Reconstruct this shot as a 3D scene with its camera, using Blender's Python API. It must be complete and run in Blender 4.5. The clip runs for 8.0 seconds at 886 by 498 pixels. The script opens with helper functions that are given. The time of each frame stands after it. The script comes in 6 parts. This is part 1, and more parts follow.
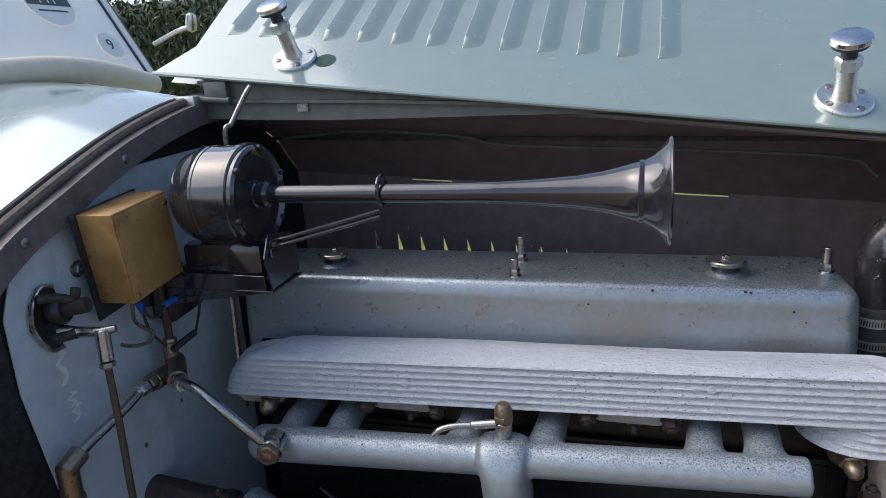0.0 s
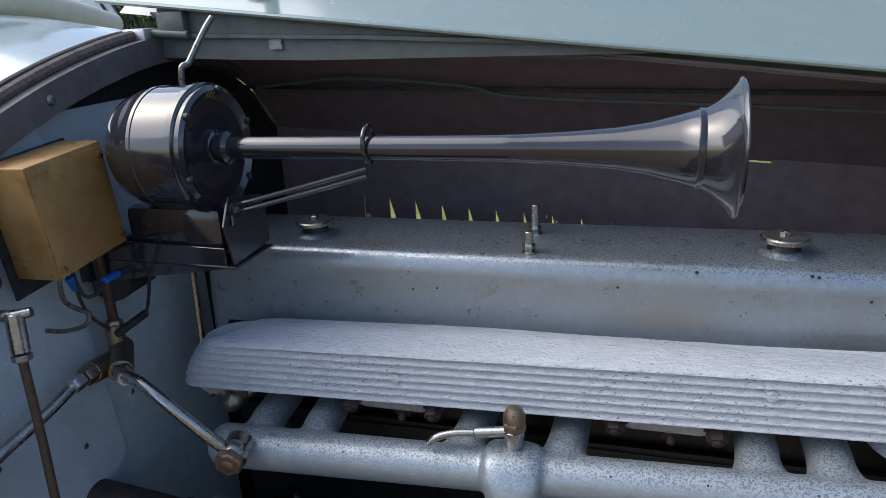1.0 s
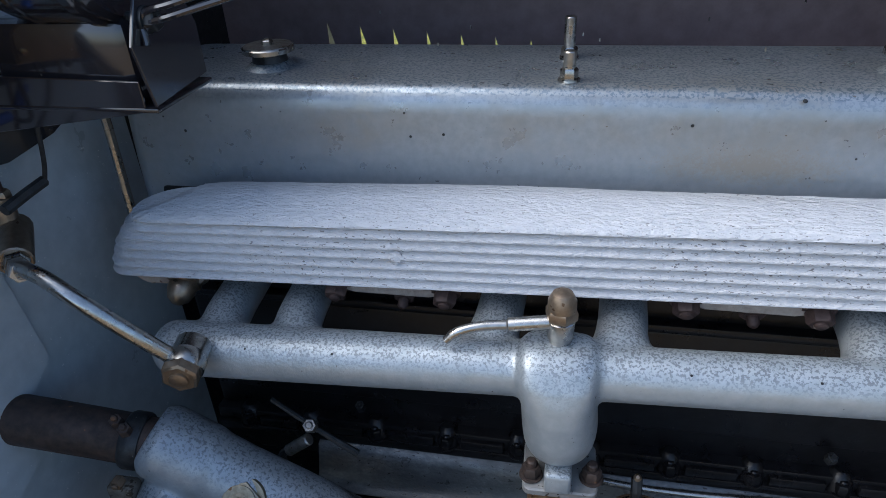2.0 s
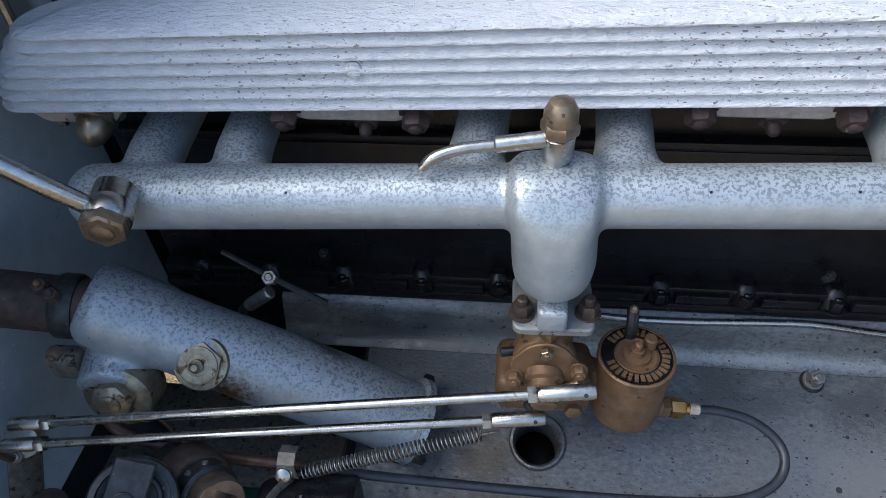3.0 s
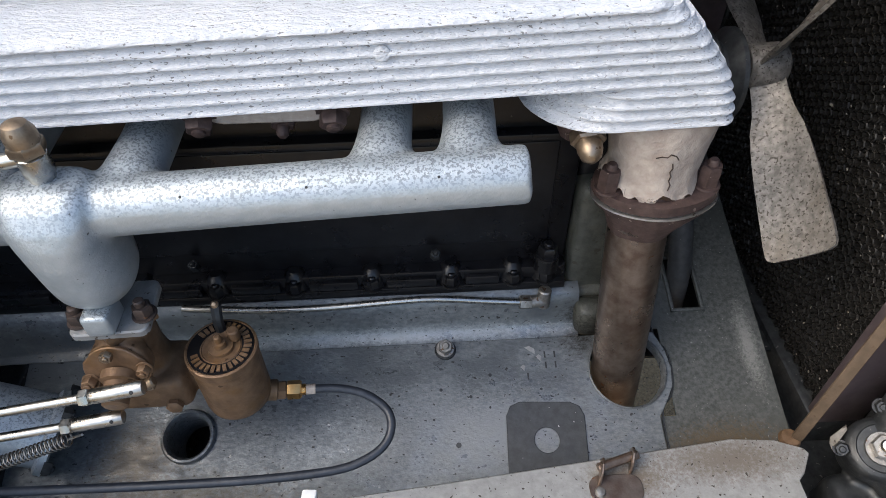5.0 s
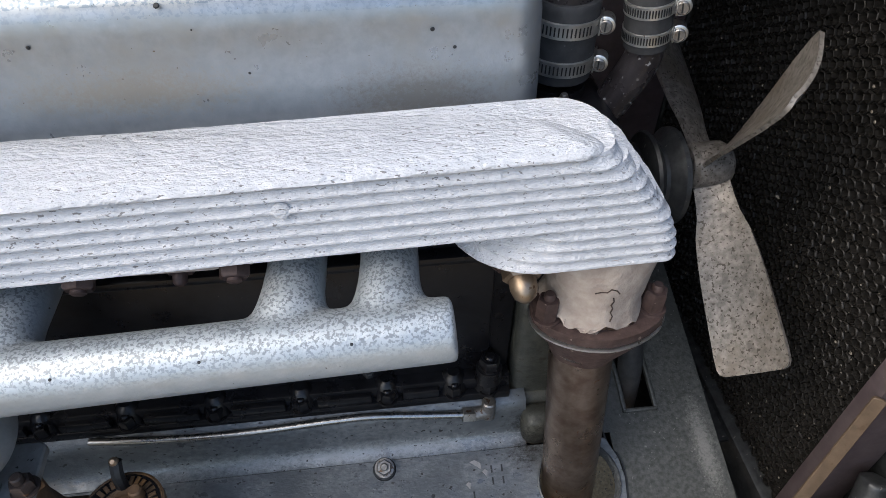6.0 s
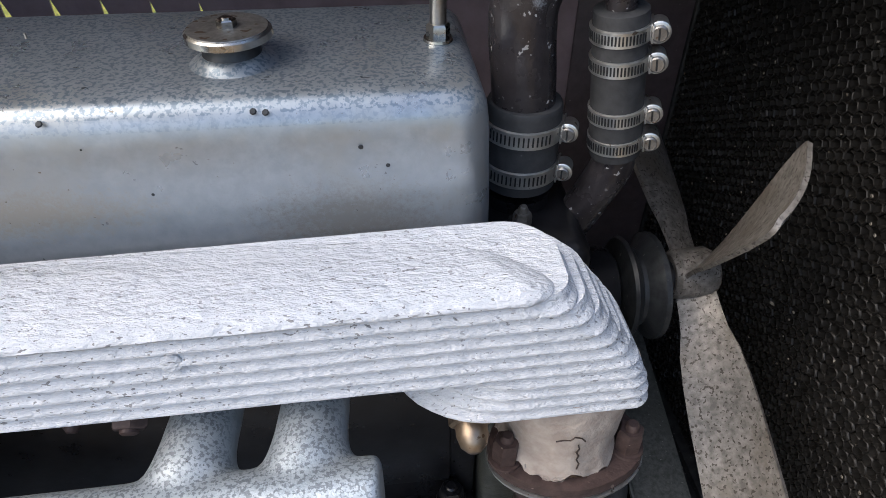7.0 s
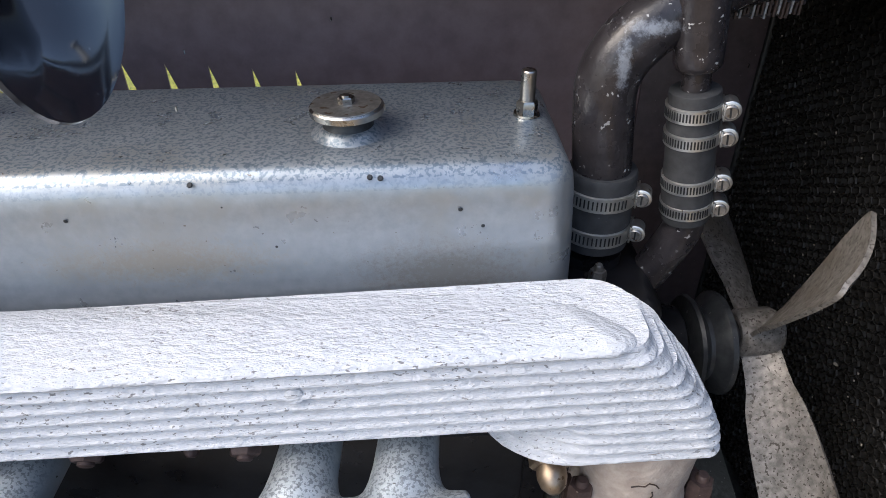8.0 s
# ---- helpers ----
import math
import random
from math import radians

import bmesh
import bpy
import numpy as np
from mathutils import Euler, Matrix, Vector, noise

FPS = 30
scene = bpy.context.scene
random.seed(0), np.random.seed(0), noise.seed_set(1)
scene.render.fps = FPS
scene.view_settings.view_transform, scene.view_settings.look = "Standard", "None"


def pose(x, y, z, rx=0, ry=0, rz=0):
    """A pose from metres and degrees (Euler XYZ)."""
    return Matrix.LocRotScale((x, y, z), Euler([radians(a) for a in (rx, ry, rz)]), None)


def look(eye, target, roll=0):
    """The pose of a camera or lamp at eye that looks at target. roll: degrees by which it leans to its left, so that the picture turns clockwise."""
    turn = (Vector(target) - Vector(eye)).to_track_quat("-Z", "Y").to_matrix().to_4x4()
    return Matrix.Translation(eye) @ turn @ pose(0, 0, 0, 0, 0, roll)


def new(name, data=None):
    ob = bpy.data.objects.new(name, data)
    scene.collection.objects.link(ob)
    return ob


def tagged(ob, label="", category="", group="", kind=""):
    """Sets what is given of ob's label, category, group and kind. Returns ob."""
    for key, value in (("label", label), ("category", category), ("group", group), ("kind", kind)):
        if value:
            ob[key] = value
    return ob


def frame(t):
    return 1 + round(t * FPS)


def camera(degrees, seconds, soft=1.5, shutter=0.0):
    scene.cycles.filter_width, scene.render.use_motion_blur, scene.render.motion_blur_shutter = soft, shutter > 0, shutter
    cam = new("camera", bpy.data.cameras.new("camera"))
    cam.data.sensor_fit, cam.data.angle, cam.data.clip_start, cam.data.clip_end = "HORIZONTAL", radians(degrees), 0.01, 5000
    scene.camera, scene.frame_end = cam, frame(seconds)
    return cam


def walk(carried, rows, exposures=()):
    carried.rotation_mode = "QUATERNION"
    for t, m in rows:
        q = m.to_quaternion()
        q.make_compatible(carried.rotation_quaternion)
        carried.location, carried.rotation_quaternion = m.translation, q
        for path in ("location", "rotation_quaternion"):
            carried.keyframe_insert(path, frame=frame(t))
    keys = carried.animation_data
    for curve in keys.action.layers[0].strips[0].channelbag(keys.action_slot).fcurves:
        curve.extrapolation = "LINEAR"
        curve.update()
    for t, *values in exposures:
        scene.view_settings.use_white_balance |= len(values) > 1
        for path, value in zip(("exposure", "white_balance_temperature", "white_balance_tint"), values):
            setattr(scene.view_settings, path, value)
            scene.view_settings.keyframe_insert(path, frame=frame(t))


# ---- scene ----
cam = camera(68.2, 8.0, soft=0.5)
PATH = [
    (0, (0.155, -0.115, 1.326), (-0.385, 1.734, 0.786), -3.5),
    (0.5, (0.17, -0.048, 1.318), (-0.363, 1.789, 0.733), -2.7),
    (1, (0.102, 0.037, 1.282), (-0.415, 1.863, 0.65), -2.5),
    (1.2, (0.068, 0.066, 1.268), (-0.436, 1.883, 0.6), -2.6),
    (2.3, (-0.016, 0.245, 1.167), (-0.327, 1.843, 0.005), -2.8),
    (2.5, (-0.026, 0.255, 1.15), (-0.304, 1.807, -0.08), -2.8),
    (3, (-0.029, 0.269, 1.126), (-0.24, 1.683, -0.272), -3.5),
    (3.5, (-0.002, 0.263, 1.093), (-0.167, 1.619, -0.367), -4.0),
    (4, (0.086, 0.261, 1.088), (-0.045, 1.603, -0.389), -3.4),
    (4.5, (0.199, 0.25, 1.113), (0.145, 1.59, -0.37), -2.0),
    (5, (0.284, 0.251, 1.153), (0.351, 1.65, -0.274), -0.7),
    (5.2, (0.299, 0.259, 1.168), (0.382, 1.672, -0.246), -0.7),
    (6.3, (0.352, 0.395, 1.189), (0.551, 1.842, -0.178), 0.8),
    (6.5, (0.374, 0.411, 1.181), (0.562, 1.882, -0.161), 0.5),
    (7, (0.383, 0.44, 1.188), (0.556, 1.975, -0.082), 0.4),
    (7.5, (0.384, 0.417, 1.214), (0.506, 2.013, 0.015), 0.1),
    (8, (0.347, 0.408, 1.219), (0.399, 2.043, 0.069), -0.8),
]
EXPOSURES = [(0, 0.58, 6150, 10), (1, 0.62, 6050, 9), (2.5, 1.1, 5800, 7), (3.5, 1.36, 6400, 8), (4, 1.43, 6500, 8), (5, 1.35, 6500, 8), (6.5, 1.08, 6400, 9), (8, 1.28, 6350, 10)]
walk(cam, [(t, look(eye, target, roll)) for t, eye, target, roll in PATH], EXPOSURES)

# ---- hazy sky with a high, veiled sun ----
SUN_UP, SUN_TURN = radians(45), radians(261)
world = bpy.data.worlds.new("sky")
scene.world = world
world.use_nodes = True
sky = world.node_tree.nodes.new("ShaderNodeTexSky")
sky.sky_type, sky.sun_disc, sky.sun_elevation, sky.sun_rotation = "NISHITA", False, SUN_UP, SUN_TURN
sky.dust_density = 3.5
world.node_tree.links.new(sky.outputs["Color"], world.node_tree.nodes["Background"].inputs["Color"])
world.node_tree.nodes["Background"].inputs["Strength"].default_value = 0.15
sun = new("sun", bpy.data.lights.new("sun", "SUN"))
sun.data.energy, sun.data.angle, sun.data.color = 1.2, radians(75), (1.0, 0.945, 0.86)
sun_way = Vector((math.sin(SUN_TURN) * math.cos(SUN_UP), math.cos(SUN_TURN) * math.cos(SUN_UP), math.sin(SUN_UP)))
sun.matrix_world = look(sun_way * 20, (0, 0, 0))


# ---- materials ----
def surface(name, c1, c2, scale=40.0, rough=0.5, metal=0.0, bump=0.0, bump_scale=None, spots=None, spot_scale=90.0, spot_cover=0.3,
            stain=None, stain_scale=6.0, stain_cover=0.45, coat=0.0, stretch=(1, 1, 1), rough_var=0.12, detail=6.0, bump_dist=0.001, up=None, patch=(), cluster=0.0):
    """Two colours of grain, a larger stain, small spots, uneven gloss and fine relief, all by place in metres."""
    m = bpy.data.materials.new(name)
    m.use_nodes = True
    nt = m.node_tree
    bsdf = nt.nodes["Principled BSDF"]
    geo = nt.nodes.new("ShaderNodeNewGeometry")
    mp = nt.nodes.new("ShaderNodeMapping")
    mp.inputs["Scale"].default_value = stretch
    nt.links.new(geo.outputs["Position"], mp.inputs["Vector"])

    def tex(sc, det=detail, rou=0.6):
        n = nt.nodes.new("ShaderNodeTexNoise")
        n.inputs["Scale"].default_value, n.inputs["Detail"].default_value, n.inputs["Roughness"].default_value = sc, det, rou
        nt.links.new(mp.outputs["Vector"], n.inputs["Vector"])
        return n.outputs["Fac"]

    def ramp(src, lo, hi):
        r = nt.nodes.new("ShaderNodeMapRange")
        r.inputs["From Min"].default_value, r.inputs["From Max"].default_value = lo, hi
        nt.links.new(src, r.inputs["Value"])
        return r.outputs["Result"]

    def mix(fac, a, b):
        x = nt.nodes.new("ShaderNodeMix")
        x.data_type = "RGBA"
        nt.links.new(fac, x.inputs["Factor"])
        for s, v in ((6, a), (7, b)):
            if isinstance(v, tuple):
                x.inputs[s].default_value = (*v, 1)
            else:
                nt.links.new(v, x.inputs[s])
        return x.outputs[2]

    grain = tex(scale)
    col = mix(ramp(grain, 0.36, 0.64), c1, c2)
    if stain:
        col = mix(ramp(tex(stain_scale, 5.0, 0.65), 1 - stain_cover, 1.12 - stain_cover), col, stain)
    for centre, size, tint in patch:
        # a tinted patch about one place, with a ragged edge
        off = nt.nodes.new("ShaderNodeMapping")
        off.vector_type = "TEXTURE"
        off.inputs["Location"].default_value, off.inputs["Scale"].default_value = centre, size
        nt.links.new(geo.outputs["Position"], off.inputs["Vector"])
        dist = nt.nodes.new("ShaderNodeVectorMath")
        dist.operation = "LENGTH"
        nt.links.new(off.outputs["Vector"], dist.inputs[0])
        edge = nt.nodes.new("ShaderNodeMath")
        edge.operation = "MULTIPLY_ADD"
        nt.links.new(tex(240, 7.0, 0.8), edge.inputs[0])
        edge.inputs[1].default_value = -3.2
        nt.links.new(dist.outputs["Value"], edge.inputs[2])
        col = mix(ramp(edge.outputs[0], -0.55, -1.35), col, tint)
    if up:
        # etched grain where the casting's upper faces have weathered
        tint, sc, cover = up
        nz = nt.nodes.new("ShaderNodeSeparateXYZ")
        nt.links.new(geo.outputs["True Normal"], nz.inputs[0])
        both = nt.nodes.new("ShaderNodeMath")
        both.operation = "MULTIPLY"
        nt.links.new(ramp(tex(sc, 3.0, 0.6), 1 - cover, 1.06 - cover), both.inputs[0])
        nt.links.new(ramp(nz.outputs["Z"], 0.25, 0.8), both.inputs[1])
        col = mix(both.outputs[0], col, tint)
    if spots:
        fac = ramp(tex(spot_scale, 2.0, 0.5), 1 - spot_cover, 1.03 - spot_cover)
        if cluster:
            both = nt.nodes.new("ShaderNodeMath")
            both.operation = "MULTIPLY"
            nt.links.new(fac, both.inputs[0])
            nt.links.new(ramp(tex(cluster, 3.0), 0.42, 0.55), both.inputs[1])
            fac = both.outputs[0]
        col = mix(fac, col, spots)
    nt.links.new(col, bsdf.inputs["Base Color"])
    rr = nt.nodes.new("ShaderNodeMapRange")
    rr.inputs["From Min"].default_value, rr.inputs["From Max"].default_value = 0.3, 0.7
    rr.inputs["To Min"].default_value, rr.inputs["To Max"].default_value = max(0.03, rough - rough_var), min(1, rough + rough_var)
    nt.links.new(tex(scale * 0.35, 5.0), rr.inputs["Value"])
    nt.links.new(rr.outputs["Result"], bsdf.inputs["Roughness"])
    bsdf.inputs["Metallic"].default_value = metal
    bsdf.inputs["Coat Weight"].default_value = coat
    bsdf.inputs["Coat Roughness"].default_value = 0.1
    if bump:
        b = nt.nodes.new("ShaderNodeBump")
        b.inputs["Strength"].default_value, b.inputs["Distance"].default_value = bump, bump_dist
        nt.links.new(tex(bump_scale or scale * 2, 4.0), b.inputs["Height"])
        nt.links.new(b.outputs["Normal"], bsdf.inputs["Normal"])
    return m


M = {
    # the cover's two side patches put soft brown reflections into its colour
    "cover": surface("rocker_cover_silver", (0.35, 0.385, 0.415), (0.41, 0.445, 0.475), 120, 0.36, 0.65, 0.14, 260, (0.2, 0.18, 0.15), 300, 0.25, (0.37, 0.385, 0.385), 9, 0.46, up=((0.19, 0.24, 0.285), 330, 0.5), patch=(((0.16, 0.79, 0.945), (0.09, 0.03, 0.02), (0.36, 0.345, 0.31)), ((0.36, 0.79, 0.93), (0.07, 0.03, 0.03), (0.3, 0.3, 0.29)))),
    "cast": surface("silver_painted_casting", (0.365, 0.41, 0.44), (0.425, 0.465, 0.495), 90, 0.42, 0.5, 0.4, 330, (0.1, 0.1, 0.1), 300, 0.265, (0.41, 0.435, 0.445), 14, 0.42, rough_var=0.1, up=((0.2, 0.225, 0.245), 420, 0.5)),
    "white": surface("white_heat_paint", (0.545, 0.567, 0.6), (0.625, 0.64, 0.67), 120, 0.55, 0.0, 1.0, 250, (0.2, 0.2, 0.205), 480, 0.36, (0.54, 0.56, 0.59), 14, 0.42, bump_dist=0.0034, cluster=9, stretch=(0.5, 1, 1)),
    "horn": surface("black_enamel", (0.018, 0.017, 0.021), (0.024, 0.023, 0.028), 60, 0.09, 0.0, 0.02, 300, (0.12, 0.11, 0.1), 240, 0.25, (0.035, 0.033, 0.038), 20, 0.4, coat=1.0),
    # lighter than the dark paint, to imitate haze over the deep bay
    "bay": surface("haze_lightened_underside", (0.215, 0.16, 0.168), (0.285, 0.215, 0.222), 30, 0.45, 0.0, 0.1, 160, (0.1, 0.09, 0.09), 200, 0.24),
    "block": surface("black_engine_enamel", (0.005, 0.005, 0.006), (0.01, 0.01, 0.012), 80, 0.33, 0.0, 0.15, 160, (0.06, 0.055, 0.05), 200, 0.27),
    "brassbox": surface("golden_brown_lacquer", (0.38, 0.22, 0.075), (0.46, 0.275, 0.1), 50, 0.36, 0.3, 0.06, 300, (0.2, 0.1, 0.03), 120, 0.28, (0.26, 0.14, 0.045), 9, 0.42),
    "brass": surface("tarnished_brass", (0.135, 0.082, 0.047), (0.225, 0.14, 0.082), 60, 0.58, 0.42, 0.35, 260, (0.07, 0.04, 0.02), 90, 0.29, (0.2, 0.11, 0.045), 18, 0.48),
    "brassnew": surface("clean_brass", (0.5, 0.27, 0.09), (0.6, 0.36, 0.14), 120, 0.32, 0.95, 0.1, 300),
    "bronze": surface("dull_bronze_dome", (0.25, 0.19, 0.135), (0.33, 0.26, 0.19), 150, 0.38, 0.85, 0.15, 300, (0.16, 0.1, 0.06), 150, 0.32),
    "nickel": surface("nickel_plated_steel", (0.38, 0.37, 0.345), (0.49, 0.475, 0.445), 150, 0.28, 1.0, 0.06, 300, (0.28, 0.24, 0.19), 150, 0.3),
    "zinc": surface("zinc_plated_clamp", (0.56, 0.56, 0.545), (0.68, 0.68, 0.66), 200, 0.38, 0.95, 0.1, 400, (0.25, 0.22, 0.19), 200, 0.32),
    "chrome": surface("dulled_chrome", (0.6, 0.6, 0.6), (0.7, 0.7, 0.69), 150, 0.2, 1.0, 0.04, 300, (0.4, 0.38, 0.36), 180, 0.3),
    "firewall": surface("blue_grey_bulkhead_paint", (0.48, 0.55, 0.6), (0.56, 0.63, 0.68), 40, 0.38, 0.1, 0.08, 160, (0.85, 0.87, 0.88), 240, 0.29, (0.52, 0.59, 0.64), 7, 0.42, cluster=9, patch=(((-0.54, 0.535, 1.1), (0.05, 0.022, 0.07), (0.72, 0.77, 0.79)),)),
    "tray": surface("scuffed_aluminium_tray", (0.115, 0.126, 0.135), (0.19, 0.203, 0.212), 220, 0.42, 0.45, 0.4, 330, (0.03, 0.03, 0.03), 240, 0.325, (0.095, 0.105, 0.113), 9, 0.5, rough_var=0.2, stretch=(0.65, 1, 1), patch=(((0.0, 0.56, 0.44), (0.16, 0.05, 0.06), (0.11, 0.099, 0.082)), ((-0.05, 0.62, 0.46), (0.06, 0.05, 0.05), (0.1, 0.086, 0.07)), ((0.03, 0.54, 0.44), (0.08, 0.015, 0.05), (0.035, 0.02, 0.016)), ((0.475, 0.735, 0.51), (0.03, 0.03, 0.04), (0.018, 0.016, 0.013)), ((0.26, 0.742, 0.503), (0.3, 0.009, 0.014), (0.3, 0.31, 0.315)), ((-0.1, 0.742, 0.503), (0.1, 0.009, 0.014), (0.15, 0.14, 0.125)), ((0.36, 0.63, 0.46), (0.16, 0.07, 0.05), (0.2, 0.21, 0.217)))),
    "crossmember": surface("dusty_crossmember_sheet", (0.05, 0.054, 0.051), (0.1, 0.104, 0.1), 200, 0.5, 0.3, 0.5, 300, (0.2, 0.2, 0.19), 260, 0.3, (0.07, 0.073, 0.068), 9, 0.5, patch=(((0.685, 0.72, 0.48), (0.014, 0.07, 0.04), (0.21, 0.21, 0.2)), ((0.63, 0.6, 0.45), (0.08, 0.03, 0.05), (0.1, 0.075, 0.045)))),
    "traystain": surface("oil_stained_aluminium", (0.13, 0.115, 0.095), (0.22, 0.2, 0.17), 140, 0.5, 0.4, 0.3, 300, (0.05, 0.04, 0.03), 120, 0.38),
    "plate": surface("pale_grey_painted_sheet", (0.225, 0.227, 0.225), (0.305, 0.308, 0.306), 90, 0.5, 0.25, 0.3, 260, (0.05, 0.042, 0.035), 200, 0.34, (0.22, 0.212, 0.2), 10, 0.42, patch=(((0.49, 0.545, 0.5), (0.05, 0.025, 0.03), (0.15, 0.125, 0.1)), ((0.6, 0.56, 0.5), (0.1, 0.03, 0.03), (0.16, 0.14, 0.12)))),
    "steer": surface("aluminium_painted_steering_box", (0.3, 0.337, 0.375), (0.36, 0.4, 0.438), 110, 0.4, 0.35, 0.25, 300, (0.1, 0.1, 0.1), 300, 0.27, (0.27, 0.31, 0.36), 12, 0.4, up=((0.17, 0.195, 0.22), 330, 0.48), patch=(((-0.29, 0.59, 0.608), (0.032, 0.035, 0.026), (0.1, 0.045, 0.01)), ((-0.4, 0.6, 0.63), (0.04, 0.05, 0.02), (0.14, 0.11, 0.08)), ((-0.212, 0.655, 0.598), (0.05, 0.022, 0.016), (0.045, 0.045, 0.047)))),
    "rustpipe": surface("heat_browned_steel_pipe", (0.15, 0.105, 0.082), (0.25, 0.2, 0.165), 60, 0.34, 0.85, 0.25, 200, (0.2, 0.09, 0.04), 70, 0.3, (0.16, 0.12, 0.1), 12, 0.45),
    "darkrust": surface("rusty_dark_steel", (0.035, 0.028, 0.026), (0.08, 0.055, 0.045), 90, 0.6, 0.3, 0.4, 250, (0.2, 0.1, 0.05), 90, 0.3),
    "dark": surface("greasy_dark_steel", (0.02, 0.022, 0.025), (0.045, 0.048, 0.05), 90, 0.42, 0.4, 0.25, 250, (0.16, 0.15, 0.14), 160, 0.29),
    "copper": surface("dull_copper_pipe", (0.08, 0.045, 0.036), (0.12, 0.075, 0.06), 120, 0.5, 0.5, 0.15, 300, (0.12, 0.07, 0.05), 90, 0.35),
    "waterpipe": surface("chipped_black_pipe_paint", (0.02, 0.0175, 0.019), (0.036, 0.032, 0.034), 60, 0.28, 0.0, 0.4, 200, (0.4, 0.4, 0.4), 220, 0.33, (0.055, 0.05, 0.054), 20, 0.4, cluster=14, patch=(((0.506, 0.852, 1.085), (0.02, 0.02, 0.006), (0.22, 0.235, 0.26)), ((0.489, 0.85, 1.06), (0.006, 0.02, 0.02), (0.2, 0.215, 0.24)))),
    "cadmium": surface("worn_cadmium_plug", (0.22, 0.19, 0.135), (0.34, 0.305, 0.23), 160, 0.42, 0.75, 0.2, 300, (0.13, 0.075, 0.035), 110, 0.37),
    "rubber": surface("black_rubber", (0.027, 0.028, 0.03), (0.045, 0.046, 0.048), 120, 0.6, 0.0, 0.2, 400, (0.1, 0.1, 0.1), 260, 0.26),
    "hose": surface("blue_black_fuel_hose", (0.02, 0.024, 0.033), (0.032, 0.038, 0.05), 120, 0.42, 0.0, 0.1, 400),
    "gasket": surface("dark_grey_sheet", (0.03, 0.033, 0.037), (0.046, 0.05, 0.055), 120, 0.5, 0.1, 0.15, 300, (0.35, 0.35, 0.35), 220, 0.26),
    "plaster": surface("cream_exhaust_cement", (0.33, 0.275, 0.235), (0.45, 0.39, 0.34), 70, 0.85, 0.0, 0.8, 140, (0.17, 0.1, 0.08), 90, 0.255, (0.36, 0.28, 0.23), 20, 0.42, bump_dist=0.002),
    "flange": surface("purple_brown_iron", (0.06, 0.038, 0.034), (0.1, 0.066, 0.058), 120, 0.6, 0.3, 0.4, 300, (0.3, 0.24, 0.2), 140, 0.3),
    "fan": surface("weathered_alloy_fan", (0.13, 0.12, 0.108), (0.27, 0.25, 0.228), 150, 0.5, 0.4, 0.6, 240, (0.07, 0.06, 0.05), 330, 0.4, (0.15, 0.13, 0.108), 14, 0.5),
    "core": surface("black_radiator_core", (0.009, 0.0085, 0.008), (0.017, 0.016, 0.015), 120, 0.36, 0.0, 0.2, 300, (0.2, 0.18, 0.15), 150, 0.27),
    "green": surface("sage_green_coachwork", (0.245, 0.31, 0.275), (0.262, 0.327, 0.292), 30, 0.2, 0.12, 0.02, 200, (0.08, 0.1, 0.09), 190, 0.235, (0.22, 0.34, 0.31), 5, 0.4, coat=1.0),
    "darkgreen": surface("dark_green_chassis_paint", (0.012, 0.055, 0.034), (0.02, 0.075, 0.046), 40, 0.6, 0.0, 0.1, 200),
    "rail": surface("grey_green_hinge_rail", (0.1, 0.115, 0.11), (0.13, 0.145, 0.138), 50, 0.5, 0.1, 0.1, 200, (0.35, 0.37, 0.36), 60, 0.255),
    "mountcast": surface("greasy_grey_green_casting", (0.05, 0.052, 0.045), (0.09, 0.092, 0.08), 60, 0.45, 0.2, 0.5, 120, (0.05, 0.045, 0.035), 90, 0.36, (0.09, 0.088, 0.07), 22, 0.46, bump_dist=0.002, patch=(((0.49, 0.755, 0.5), (0.05, 0.05, 0.04), (0.014, 0.012, 0.01)),)),
    "ledge": surface("dark_brown_ledge_paint", (0.11, 0.095, 0.095), (0.15, 0.132, 0.13), 60, 0.42, 0.0, 0.15, 220, (0.2, 0.18, 0.16), 200, 0.28, (0.06, 0.05, 0.048), 12, 0.42),
    "darkbrown": surface("dark_brown_sheet_paint", (0.055, 0.042, 0.046), (0.08, 0.063, 0.067), 60, 0.45, 0.0, 0.15, 220, (0.16, 0.15, 0.14), 200, 0.27),
    "strip": surface("brown_felt_strip", (0.12, 0.09, 0.07), (0.2, 0.16, 0.13), 160, 0.8, 0.0, 0.5, 300),
    "cream": surface("cream_leathercloth", (0.68, 0.6, 0.48), (0.74, 0.66, 0.54), 60, 0.5, 0.0, 0.2, 300),
    "paper": surface("white_sticker_paper", (0.75, 0.76, 0.75), (0.8, 0.8, 0.79), 60, 0.5),
    "ink": surface("dark_grey_ink", (0.06, 0.08, 0.08), (0.08, 0.1, 0.1), 60, 0.5),
    "whitepl": surface("white_plastic", (0.75, 0.76, 0.76), (0.8, 0.8, 0.8), 60, 0.45),
    "blue": surface("bright_blue_insulation", (0.02, 0.12, 0.55), (0.03, 0.16, 0.65), 60, 0.4),
    "strap": surface("brown_steel_stay", (0.08, 0.056, 0.036), (0.125, 0.088, 0.058), 90, 0.55, 0.3, 0.3, 250, (0.08, 0.05, 0.03), 100, 0.34),
    "gravel": surface("tan_gravel", (0.16, 0.11, 0.06), (0.28, 0.2, 0.11), 180, 0.9, 0.0, 1.0, 160, (0.08, 0.06, 0.04), 150, 0.36, bump_dist=0.006),
